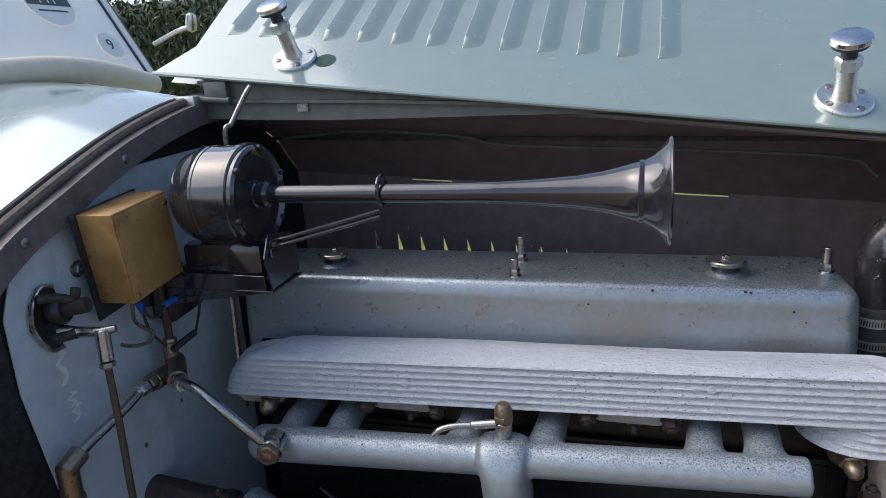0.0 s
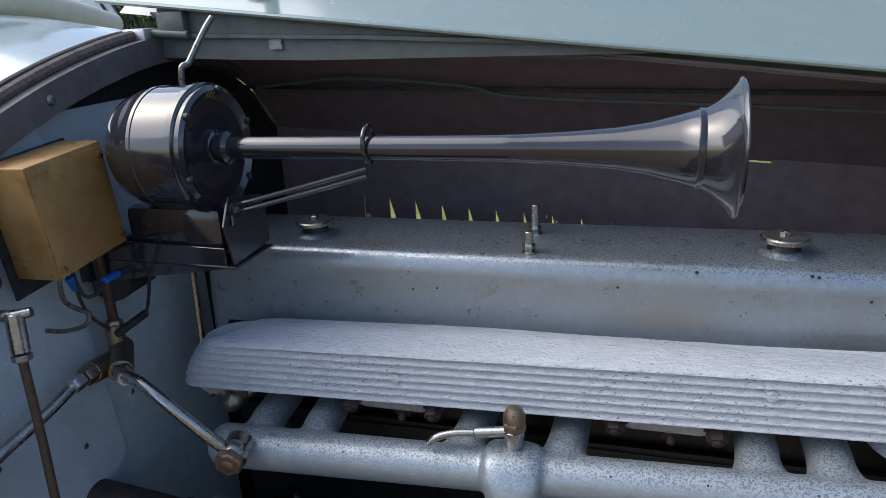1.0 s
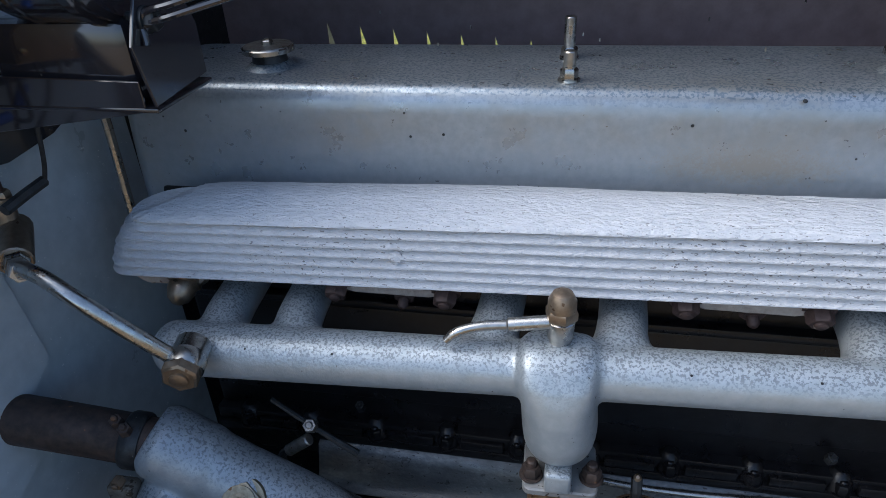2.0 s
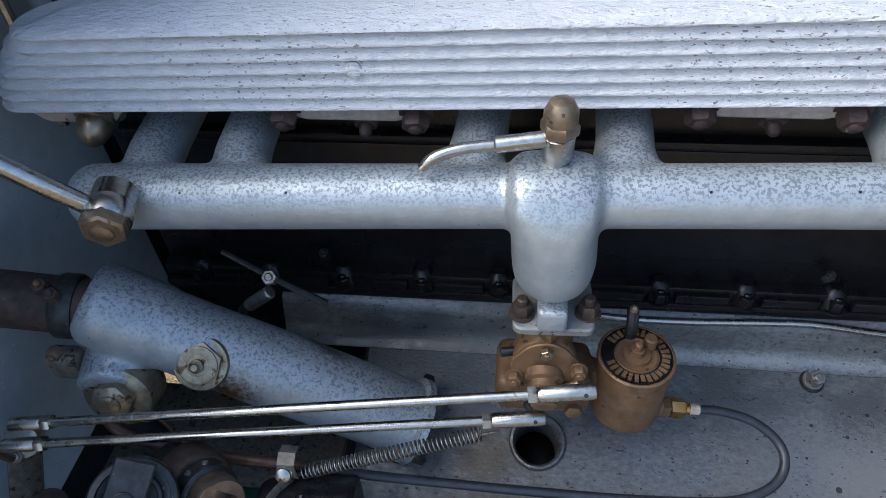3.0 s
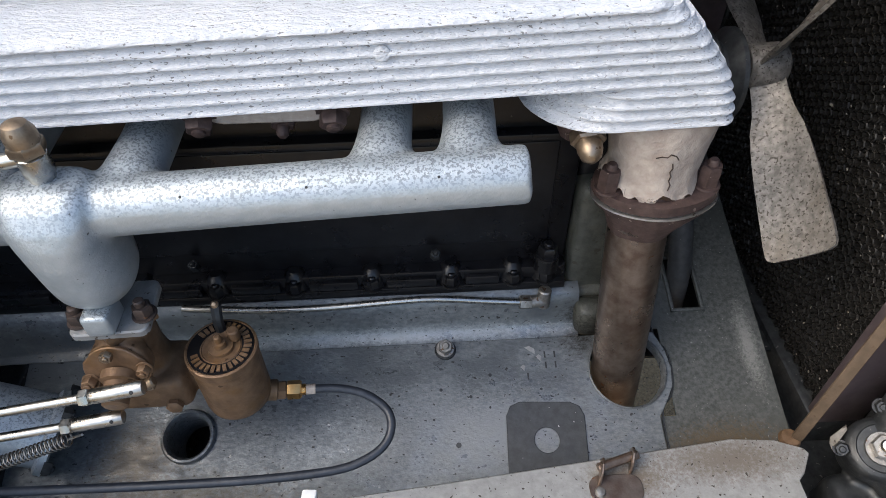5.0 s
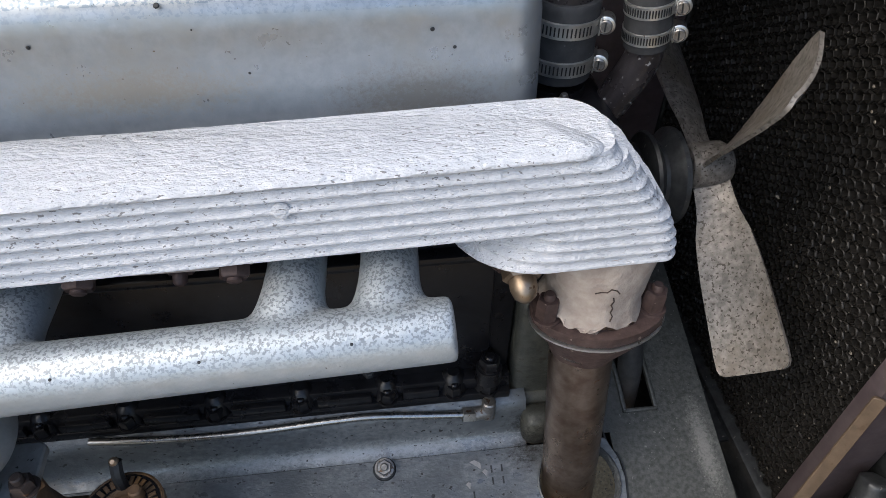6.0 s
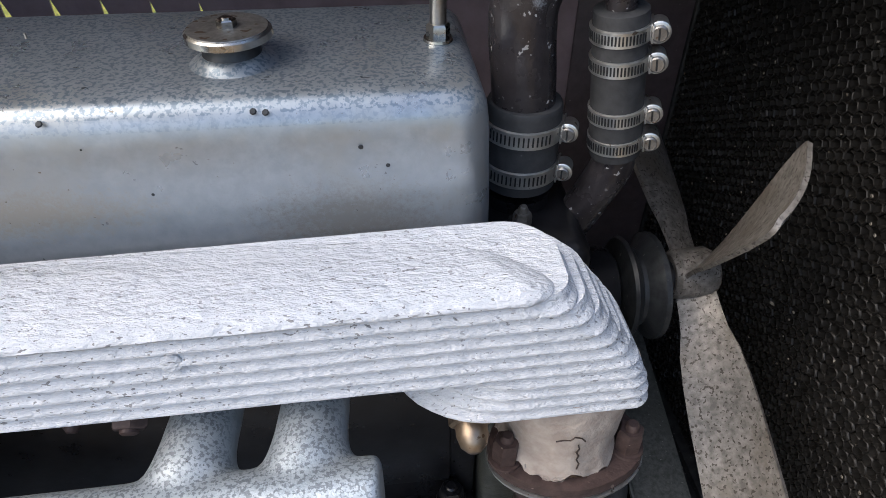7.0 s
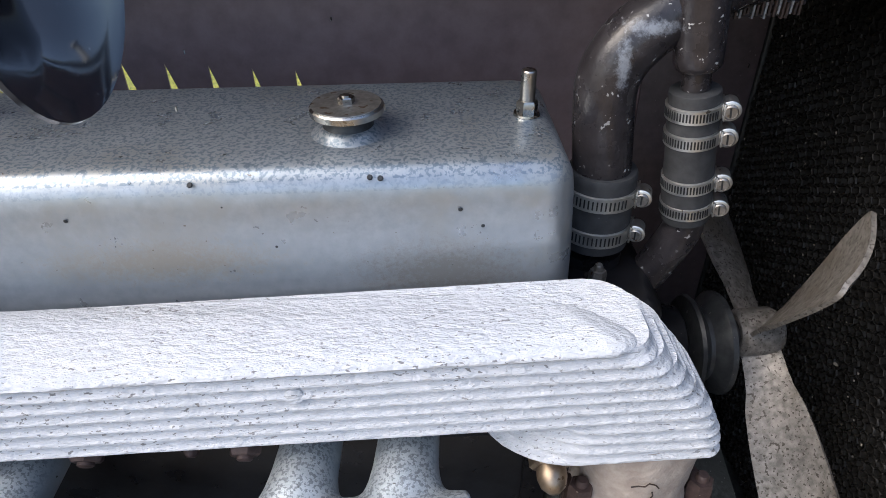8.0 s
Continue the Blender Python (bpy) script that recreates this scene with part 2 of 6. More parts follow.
    "grass": surface("sunlit_lawn", (0.16, 0.17, 0.02), (0.26, 0.25, 0.03), 14, 0.8, 0.0, 0.8, 90, (0.1, 0.13, 0.02), 40, 0.4, bump_dist=0.01),
    "leaf": surface("hedge_leaves", (0.02, 0.035, 0.012), (0.05, 0.075, 0.025), 12, 0.55, 0.0, 0.0),
    "steel": surface("dull_steel_bolt", (0.22, 0.21, 0.2), (0.34, 0.33, 0.31), 200, 0.42, 0.85, 0.2, 400, (0.14, 0.09, 0.06), 160, 0.36),
}
glass = bpy.data.materials.new("windscreen_glass")
glass.use_nodes = True
g = glass.node_tree.nodes["Principled BSDF"]
g.inputs["Transmission Weight"].default_value, g.inputs["Roughness"].default_value, g.inputs["IOR"].default_value = 0.2, 0.05, 1.5
# near white and barely clear: the sky's reflection is put into the colour
g.inputs["Base Color"].default_value = (0.94, 0.95, 0.92, 1)
M["glass"] = glass
M["block"].node_tree.nodes["Principled BSDF"].inputs["Specular IOR Level"].default_value = 0.4
M["core"].node_tree.nodes["Principled BSDF"].inputs["Specular IOR Level"].default_value = 0.18
M["green"].node_tree.nodes["Principled BSDF"].inputs["Coat IOR"].default_value = 1.8


# ---- mesh tools ----
ORIGIN = {}


def V(*a):
    return Vector(a)


def mesh_of(bm, name, mat, origin, sharp=38):
    bm.transform(Matrix.Translation(-Vector(origin)))
    bmesh.ops.recalc_face_normals(bm, faces=bm.faces[:])
    cut = radians(sharp)
    for f in bm.faces:
        f.smooth = True
    for e in bm.edges:
        e.smooth = len(e.link_faces) == 2 and e.calc_face_angle(0) < cut
    me = bpy.data.meshes.new(name)
    bm.to_mesh(me)
    bm.free()
    me.materials.append(M[mat])
    return me


def thing(name, base, label, category, group="", kind=""):
    ob = new(name)
    ob.location = base
    ob.empty_display_size = 0.02
    ORIGIN[ob] = Vector(base)
    return tagged(ob, label, category, group, kind)


def part(name, bm, mat, parent, label="", sharp=38, category=""):
    o = ORIGIN[parent]
    ob = new(name, mesh_of(bm, name, mat, o, sharp))
    ob.parent = parent
    ORIGIN[ob] = o
    return tagged(ob, label, category)


def solid(name, bm, mat, label, category, group="", kind="", sharp=38):
    lo = [min(v.co[i] for v in bm.verts) for i in range(3)]
    hi = [max(v.co[i] for v in bm.verts) for i in range(3)]
    base = ((lo[0] + hi[0]) / 2, (lo[1] + hi[1]) / 2, lo[2])
    ob = new(name, mesh_of(bm, name, mat, base, sharp))
    ob.location = base
    ORIGIN[ob] = Vector(base)
    return tagged(ob, label, category, group, kind)


def fuse(ob, voxel=0.003, rounds=6):
    """Melts overlapping solids into one casting with soft fillets."""
    r = ob.modifiers.new("fuse", "REMESH")
    r.mode, r.voxel_size, r.use_smooth_shade = "VOXEL", voxel, True
    s = ob.modifiers.new("fillet", "SMOOTH")
    s.factor, s.iterations = 0.5, rounds
    return ob


def join(*bms):
    out = bmesh.new()
    for b in bms:
        me = bpy.data.meshes.new("tmp")
        b.to_mesh(me)
        b.free()
        out.from_mesh(me)
        bpy.data.meshes.remove(me)
    return out


def box(x0, x1, y0, y1, z0, z1, bevel=0.001, seg=2):
    bm = bmesh.new()
    bmesh.ops.create_cube(bm, size=1)
    for v in bm.verts:
        v.co = V(x0 + (v.co.x + 0.5) * (x1 - x0), y0 + (v.co.y + 0.5) * (y1 - y0), z0 + (v.co.z + 0.5) * (z1 - z0))
    if bevel:
        bmesh.ops.bevel(bm, geom=bm.edges[:], offset=bevel, segments=seg, profile=0.5, affect="EDGES")
    return bm


def frame_of(axis):
    a = Vector(axis).normalized()
    u = a.orthogonal().normalized() if abs(a.z) > 0.95 else V(0, 0, 1).cross(a).normalized()
    return a, u, a.cross(u)


def lathe(profile, origin, axis, seg=24, turn=0.0, closed=True):
    """Turns (radius, height) pairs about an axis; closes the ends."""
    a, u, w = frame_of(axis)
    o = Vector(origin)
    bm = bmesh.new()
    rings = []
    for r, h in profile:
        if r < 1e-6:
            rings.append([bm.verts.new(o + a * h)])
        else:
            rings.append([bm.verts.new(o + a * h + (u * math.cos(2 * math.pi * i / seg + turn) + w * math.sin(2 * math.pi * i / seg + turn)) * r) for i in range(seg)])
    for p, q in zip(rings, rings[1:]):
        for i in range(seg):
            j = (i + 1) % seg
            if len(p) == 1 and len(q) == 1:
                continue
            if len(p) == 1:
                bm.faces.new((p[0], q[i], q[j]))
            elif len(q) == 1:
                bm.faces.new((p[i], q[0], p[j]))
            else:
                bm.faces.new((p[i], q[i], q[j], p[j]))
    for r in (rings[0], rings[-1]) if closed else ():
        if len(r) > 2:
            bm.faces.new(r)
    return bm


def rod(p, q, r, seg=16, ease=None):
    p, q = Vector(p), Vector(q)
    l = (q - p).length
    e = min(r * 0.25, 0.0015, l * 0.3) if ease is None else ease
    return lathe([(r - e, 0), (r, e), (r, l - e), (r - e, l)], p, q - p, seg)


def nut(at, axis, across, high, turn=0.0, washer=0.0):
    """A chamfered hexagon with a domed bolt end, and a washer under it where asked."""
    r = across / math.sqrt(3)
    at, a = Vector(at), Vector(axis).normalized()
    c = high * 0.15
    bms = []
    if washer:
        bms.append(lathe([(r * 1.2, 0), (r * 1.25, washer * 0.3), (r * 1.2, washer)], at, a, 18))
        at = at + a * washer
    bms.append(lathe([(r * 0.98, 0), (r, c), (r, high - c), (r * 0.86, high)], at, a, 6, turn))
    bms.append(lathe([(r * 0.5, high * 0.9), (r * 0.5, high * 1.18), (r * 0.36, high * 1.28)], at, a, 12))
    return join(*bms)


def smooth_path(pts, n=6):
    p = [Vector(q) for q in pts]
    if len(p) < 3:
        return p
    p = [p[0] * 2 - p[1]] + p + [p[-1] * 2 - p[-2]]
    out = []
    for i in range(1, len(p) - 2):
        for k in range(n):
            t = k / n
            a, b, c, d = p[i - 1], p[i], p[i + 1], p[i + 2]
            out.append(0.5 * (2 * b + (c - a) * t + (2 * a - 5 * b + 4 * c - d) * t * t + (3 * b - 3 * c + d - a) * t ** 3))
    out.append(p[-2])
    return out


def tube(pts, r, seg=12, n=6, flat=1.0, up=None):
    """A tube along a smoothed line; r a number or one radius a point; flat squeezes one axis."""
    path = smooth_path(pts, n)
    m = len(path)
    if isinstance(r, (int, float)):
        radii = [r] * m
    else:
        radii = [float(np.interp(i / (m - 1) * (len(r) - 1), range(len(r)), r)) for i in range(m)]
    bm = bmesh.new()
    rings = []
    t0 = (path[1] - path[0]).normalized()
    u = (Vector(up) - t0 * t0.dot(Vector(up))).normalized() if up else frame_of(t0)[1]
    for i, c in enumerate(path):
        t = (path[min(i + 1, m - 1)] - path[max(i - 1, 0)]).normalized()
        u = (u - t * u.dot(t)).normalized()
        w = t.cross(u)
        rings.append([bm.verts.new(c + (u * math.cos(2 * math.pi * k / seg) * flat + w * math.sin(2 * math.pi * k / seg)) * radii[i]) for k in range(seg)])
    for p, q in zip(rings, rings[1:]):
        for k in range(seg):
            bm.faces.new((p[k], p[(k + 1) % seg], q[(k + 1) % seg], q[k]))
    bm.faces.new(rings[0])
    bm.faces.new(rings[-1])
    return bm


def loft(loops, close=True):
    """Joins loops of equally many points; caps the ends."""
    bm = bmesh.new()
    rings = [[bm.verts.new(Vector(c)) for c in loop] for loop in loops]
    for p, q in zip(rings, rings[1:]):
        for k in range(len(p) if close else len(p) - 1):
            j = (k + 1) % len(p)
            bm.faces.new((p[k], p[j], q[j], q[k]))
    if close:
        bm.faces.new(rings[0])
        bm.faces.new(rings[-1])
    return bm


def rounded(x0, x1, y0, y1, radii, n=6):
    """A rectangle's outline with four rounded corners: radii at (x0,y0), (x1,y0), (x1,y1), (x0,y1)."""
    out = []
    for (cx, cy, a0), r in zip(((x0, y0, 180), (x1, y0, 270), (x1, y1, 0), (x0, y1, 90)), radii):
        ox, oy = (cx + r if cx == x0 else cx - r), (cy + r if cy == y0 else cy - r)
        for k in range(n + 1):
            a = radians(a0 + 90 * k / n)
            out.append((ox + r * math.cos(a), oy + r * math.sin(a)))
    return out


def slab(outline, m, thick, bevel=0.0008, holes=()):
    """A plate of a 2D outline, set by the pose m, with its thickness along the pose's z. Round holes: (x, y, r)."""
    bm = bmesh.new()
    edges = []
    for loop in [outline] + [[(hx + hr * math.cos(2 * math.pi * k / 24), hy + hr * math.sin(2 * math.pi * k / 24)) for k in range(24)] for hx, hy, hr in holes]:
        vs = [bm.verts.new((x, y, 0)) for x, y in loop]
        edges += [bm.edges.new((vs[i], vs[(i + 1) % len(vs)])) for i in range(len(vs))]
    if holes:
        bmesh.ops.triangle_fill(bm, use_beauty=True, edges=edges, normal=(0, 0, 1))
        # the fill keeps to the outside of the holes
        bad = []
        for f in bm.faces:
            c = f.calc_center_median()
            if any((c.x - hx) ** 2 + (c.y - hy) ** 2 < (hr * 0.93) ** 2 for hx, hy, hr in holes):
                bad.append(f)
        bmesh.ops.delete(bm, geom=bad, context="FACES_ONLY")
    else:
        bm.faces.new([e.verts[0] for e in edges])
    got = bmesh.ops.extrude_face_region(bm, geom=bm.faces[:])
    for v in [g for g in got["geom"] if isinstance(g, bmesh.types.BMVert)]:
        v.co.z += thick
    bmesh.ops.recalc_face_normals(bm, faces=bm.faces[:])
    if bevel:
        rim = [e for e in bm.edges if len(e.link_faces) == 2 and e.calc_face_angle(0) > 1.0 and abs(e.verts[0].co.z - e.verts[1].co.z) < thick * 0.5]
        bmesh.ops.bevel(bm, geom=rim, offset=bevel, segments=1, affect="EDGES")
    bm.transform(m)
    return bm


def sheet(profile, x0, x1, thick, nx=2):
    """A bent sheet: a (y, z) profile drawn out along x, thickened downwards."""
    pts = [V(0, y, z) for y, z in profile]
    low = []
    for i, p in enumerate(pts):
        t = (pts[min(i + 1, len(pts) - 1)] - pts[max(i - 1, 0)]).normalized()
        low.append(p - V(0, -t.z, t.y) * thick)
    ring = pts + low[::-1]
    return loft([[(x0 + (x1 - x0) * k / (nx - 1), p.y, p.z) for p in ring] for k in range(nx)])


def basis(o, ux, uz):
    """A pose at o whose z is uz and whose x is as near to ux as can be."""
    z = Vector(uz).normalized()
    x = (Vector(ux) - z * z.dot(Vector(ux))).normalized()
    y = z.cross(x)
    m = Matrix((x, y, z)).transposed().to_4x4()
    m.translation = Vector(o)
    return m


# ---- ground and distance ----
def flat(x0, x1, y0, y1, z):
    return loft([[(x0, y0, z), (x1, y0, z)], [(x0, y1, z), (x1, y1, z)]], close=False)


solid("ground", flat(-400, 400, -400, 400, 0.0), "gravel", "tan gravel ground under the car", "ground", kind="structure")
solid("lawn", flat(-60, 60, 2.3, 14, 0.02), "grass", "sunlit yellow-green lawn beyond the car", "lawn", kind="structure")


def hedge(x0, x1, y0, y1, z1, count, seed):
    rng = random.Random(seed)
    verts, faces = [], []
    for _ in range(count):
        c = V(rng.uniform(x0, x1), rng.uniform(y0, y1), rng.uniform(0.05, z1) + rng.uniform(-0.15, 0.15))
        a = Euler((rng.uniform(0, 6), rng.uniform(0, 6), rng.uniform(0, 6))).to_matrix()
        s = rng.uniform(0.03, 0.06)
        i = len(verts)
        verts += [c + a @ V(-s, 0, 0), c + a @ V(0, -s * 0.4, s * 0.12), c + a @ V(s, 0, 0), c + a @ V(0, s * 0.4, s * 0.12)]
        faces.append((i, i + 1, i + 2, i + 3))
    me = bpy.data.meshes.new("hedge")
    me.from_pydata(verts, [], faces)
    me.materials.append(M["leaf"])
    return me


solid("hedge_heart", box(-9.5, -2.5, 6.5, 7.2, 0.0, 2.2, 0.1), "leaf", "dark inner twigs of the hedge", "hedge", kind="structure")
far_hedge = new("hedge", hedge(-9, -3, 6.2, 6.9, 2.2, 24000, 3))
tagged(far_hedge, "dense dark green clipped hedge beyond the lawn", "hedge", kind="stuff")

# ---- bulkhead, scuttle, windscreen ----
EDGE = [(0.16, 0.86), (0.27, 1.0), (0.36, 1.1), (0.44, 1.160), (0.53, 1.199), (0.638, 1.241), (0.739, 1.27), (0.834, 1.288), (0.9, 1.29)]
EDGE += [(1.76 - y, z) for y, z in EDGE[-2::-1]]
EDGE = [(p.y, p.z) for p in smooth_path([(0, y, z) for y, z in EDGE], 4)]


def band(x0, x1, inset0, inset1):
    """A strip along the scuttle's arch from x0 to x1, inset towards the arch's middle."""
    def ring(x, d):
        out = []
        for i, (y, z) in enumerate(EDGE):
            t = V(0, EDGE[min(i + 1, len(EDGE) - 1)][0] - EDGE[max(i - 1, 0)][0], EDGE[min(i + 1, len(EDGE) - 1)][1] - EDGE[max(i - 1, 0)][1]).normalized()
            out.append(V(x, y, z) - V(0, -t.z, t.y) * d)
        return out
    a, b, c, d = ring(x0, inset0), ring(x1, inset0), ring(x1, inset1), ring(x0, inset1)
    return loft([[a[i], b[i], c[i], d[i]] for i in range(len(a))])


body = thing("car_body", (-0.8, 0.88, 0.3), "glossy sage green scuttle with windscreen behind the bay", "car body")
part("bonnet_ledge", band(-0.555, -0.522, 0.0, 0.034), "ledge", body, "dark painted ledge with slotted screws")
part("edge_strip", tube([(-0.545, y, z + 0.006) for y, z in EDGE[::3]], 0.007, 8, 3), "strip", body, "brown felt strip along the scuttle's edge")
part("edge_strip", tube([(-0.562, y, z + 0.008) for y, z in EDGE[::3]], 0.005, 8, 3), "rubber", body)


def scuttle_point(i, k):
    y, z = EDGE[i]
    x = -0.56 - 0.5 * k
    rise = 0.03 * math.sin(k * 2.2) + 0.03 * k
    swell = 1 + 0.06 * k
    return (x, 0.88 + (y - 0.88) * swell, z + rise * max(0.0, (z - 0.9) / 0.4))


part("scuttle", loft([[scuttle_point(i, k / 6) for i in range(len(EDGE))] for k in range(7)], close=False), "green", body, "glossy sage green scuttle reflecting the sky", sharp=60)
part("dash_roll", tube([(-0.985, 0.32, 1.29), (-0.985, 0.6, 1.342), (-0.985, 0.92, 1.362), (-0.985, 1.05, 1.364), (-0.985, 1.17, 1.351), (-0.985, 1.31, 1.322)], 0.027, 14), "cream", body, "cream padded roll below the windscreen")
for y, z in ((0.465, 1.155), (0.648, 1.226)):
    part("screw", lathe([(0.006, 0), (0.0065, 0.001), (0.004, 0.0022), (0, 0.0025)], (-0.522, y, z), (1, 0, 0), 12), "steel", body)

screen = thing("windscreen", (-1.1, 0.9, 1.36), "raked windscreen with chrome frame and round paper stickers", "windscreen")
LEAN_BACK = V(-0.105, 0, 0.18).normalized()
pane = [(-1.008, 0.3, 1.345), (-1.008, 1.345, 1.345)]
pane += [tuple(Vector(p) + LEAN_BACK * 0.5) for p in pane[::-1]]
nrm = V(0, 1, 0).cross(LEAN_BACK).normalized()
part("pane", loft([pane, [tuple(Vector(p) - nrm * 0.005) for p in pane]]), "glass", screen).visible_shadow = False
for y, w in ((1.345, 0.012), (0.3, 0.012)):
    part("frame_post", tube([Vector((-1.003, y, 1.33)) + LEAN_BACK * s for s in (0, 0.52)], w, 10, 1), "paper", screen)
    part("trim", tube([Vector((-0.993, y + 0.004, 1.33)) + LEAN_BACK * s for s in (0, 0.52)], 0.004, 8, 1), "strip", screen)
    part("frame_seal", tube([Vector((-1.003, y - 0.016 * (1 if y > 0.8 else -1), 1.33)) + LEAN_BACK * s for s in (0, 0.52)], 0.006, 8, 1), "rubber", screen)
part("frame_rail", rod((-1.005, 0.3, 1.325), (-1.005, 1.345, 1.325), 0.009, 10), "chrome", screen)


def on_screen(y, s):
    return basis(Vector((-1.008, y, 1.345)) + LEAN_BACK * s + nrm * 0.002, (0, 1, 0), nrm)


def disc(m, r, h=0.0006, seg=32):
    return slab([(r * math.cos(2 * math.pi * k / seg), r * math.sin(2 * math.pi * k / seg)) for k in range(seg)], m, h, 0)


def lettering(name, text, m, size, mat, parent):
    cu = bpy.data.curves.new(name, "FONT")
    cu.body, cu.size, cu.extrude, cu.align_x, cu.align_y = text, size, 0.0003, "CENTER", "CENTER"
    cu.materials.append(M[mat])
    ob = new(name, cu)
    ob.parent = parent
    ob.matrix_basis = Matrix.Translation(-ORIGIN[parent]) @ m
    return ob


badge = part("sticker", disc(on_screen(1.16, 0.2), 0.066), "paper", screen, "round white sticker with a dark band")
part("band", slab([(-0.06, -0.014), (0.06, -0.014), (0.06, 0.016), (-0.06, 0.016)], on_screen(1.16, 0.2) @ pose(0, 0, 0.0008), 0.0004, 0), "ink", badge)
lettering("lettering", "P11", on_screen(1.16, 0.2) @ pose(0, 0.001, 0.0016), 0.034, "paper", badge)
part("arc", slab([(0.058 * math.cos(a), 0.058 * math.sin(a)) for a in np.linspace(0.5, 2.6, 14)] + [(0.03 * math.cos(a), 0.03 * math.sin(a)) for a in np.linspace(2.6, 0.5, 14)], on_screen(1.16, 0.2) @ pose(0, 0, 0.0008), 0.0004, 0), "ink", badge)
part("print_bar", slab([(-0.04, -0.03), (0.04, -0.03), (0.04, -0.026), (-0.04, -0.026)], on_screen(1.16, 0.2) @ pose(0, 0, 0.0008), 0.0004, 0), "ink", badge)
small = part("sticker", disc(on_screen(1.265, 0.085), 0.034), "paper", screen, "small round white sticker")
lettering("lettering", "9", on_screen(1.265, 0.085) @ pose(0, 0, 0.0012), 0.04, "ink", small)

mirror = thing("mirror_arm", (-0.93, 1.36, 1.4), "plated wing mirror arm beside the windscreen", "mirror arm")
part("arm", tube([(-1.0, 1.36, 1.42), (-0.93, 1.36, 1.445), (-0.885, 1.36, 1.455)], 0.006, 8), "chrome", mirror)
part("head", lathe([(0.002, 0), (0.012, 0.004), (0.014, 0.02), (0.012, 0.04), (0.004, 0.046)], (-0.885, 1.36, 1.44), (0.1, 0, 1), 14), "chrome", mirror)

# bulkhead: a near panel and a set-back one, cut round the steering column
bulk = thing("bulkhead", (-0.55, 0.65, 0.5), "blue-grey painted metal bulkhead with water marks", "bulkhead", kind="structure")


def side_plate(outline, x, thick):
    """Outline in (y, z), facing +x."""
    return slab(outline, Matrix(((0, 0, 1, x - thick), (1, 0, 0, 0), (0, 1, 0, 0), (0, 0, 0, 1))), thick, 0.0006)


part("panel", side_plate([(0.428, 0.975), (0.445, 0.84), (0.47, 0.7), (0.5, 0.62), (0.61, 0.66), (0.622, 0.725), (0.662, 0.75), (0.652, 0.86), (0.643, 0.96), (0.64, 1.2), (0.55, 1.175), (0.457, 1.133), (0.43, 1.07)], -0.54, 0.003), "firewall", bulk)
part("panel", side_plate([(0.3, 0.4), (0.9, 0.4), (0.9, 1.19), (0.875, 1.216), (0.62, 1.208), (0.62, 0.745), (0.6, 0.7), (0.52, 0.56), (0.3, 0.52)], -0.548, 0.004), "firewall", bulk)
part("side_flange", side_plate([(0.2, 0.5), (0.5, 0.5), (0.47, 0.7), (0.45, 0.84), (0.434, 0.975), (0.436, 1.07), (0.463, 1.133), (0.4, 1.12), (0.25, 0.95)], -0.5455, 0.004), "dark", bulk)
part("backing", side_plate([(0.05, 0.3), (1.7, 0.3), (1.7, 0.95), (1.45, 1.1), (1.21, 1.142), (1.12, 1.198), (1.0, 1.264), (0.88, 1.286), (0.33, 1.07), (0.05, 0.85)], -0.556, 0.004), "dark", bulk)
part("bolt", nut((-0.54, 0.546, 1.097), (1, 0, 0), 0.016, 0.007, 0.3, 0.002), "steel", bulk)
for y, z in ((0.6, 1.19), (0.5, 0.75), (0.6, 0.8), (0.7, 0.82)):
    part("rivet", lathe([(0.004, 0), (0.003, 0.0015), (0, 0.002)], (-0.54 if y < 0.65 else -0.548, y, z), (1, 0, 0), 10), "steel", bulk)

# ---- bonnet: the closed far side, the hinge rail and the folded near side ----
FALL = -0.12


def along(x, y, z):
    """A place of the bonnet, which falls towards the nose; z is that at x = -0.53."""
    return (x, y, z + FALL * (x + 0.53))


LIFT = 0.055


def line(x, z):
    return z + FALL * (x + 0.53)


def gentle(x, y, z):
    """A place of the bonnet's far top, which falls less."""
    return (x, y, z - 0.04 * (x + 0.53))


far_side = thing("bonnet_far_side", (0.15, 1.2, 0.9), "closed far half of the bonnet, dark inside, with louvre slots", "bonnet")
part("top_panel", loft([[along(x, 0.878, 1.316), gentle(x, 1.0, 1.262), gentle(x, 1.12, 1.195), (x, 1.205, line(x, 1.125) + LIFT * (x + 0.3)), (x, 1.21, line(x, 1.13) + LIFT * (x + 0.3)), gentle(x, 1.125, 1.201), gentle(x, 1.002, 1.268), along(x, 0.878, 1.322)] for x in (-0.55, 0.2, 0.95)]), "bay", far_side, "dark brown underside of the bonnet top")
part("support_rail", loft([[(x, 1.076, 1.2065 - 0.029 * (x + 0.53)), (x, 1.084, 1.2065 - 0.029 * (x + 0.53)), (x, 1.084, 1.2005 - 0.029 * (x + 0.53)), (x, 1.076, 1.2005 - 0.029 * (x + 0.53))] for x in (-0.55, 0.2, 0.95)]), "dark", far_side)
# the side panel between the slots, as ribs and two bands
PITCH, SLOT0, SLOTS = 0.0525, -0.543, 26


def side_quad(a, b, za, zb, z0a, z0b, y=1.205):
    return loft([[(a, y, za), (b, y, zb), (b, y, z0b), (a, y, z0a)], [(a, y + 0.003, za), (b, y + 0.003, zb), (b, y + 0.003, z0b), (a, y + 0.003, z0a)]])


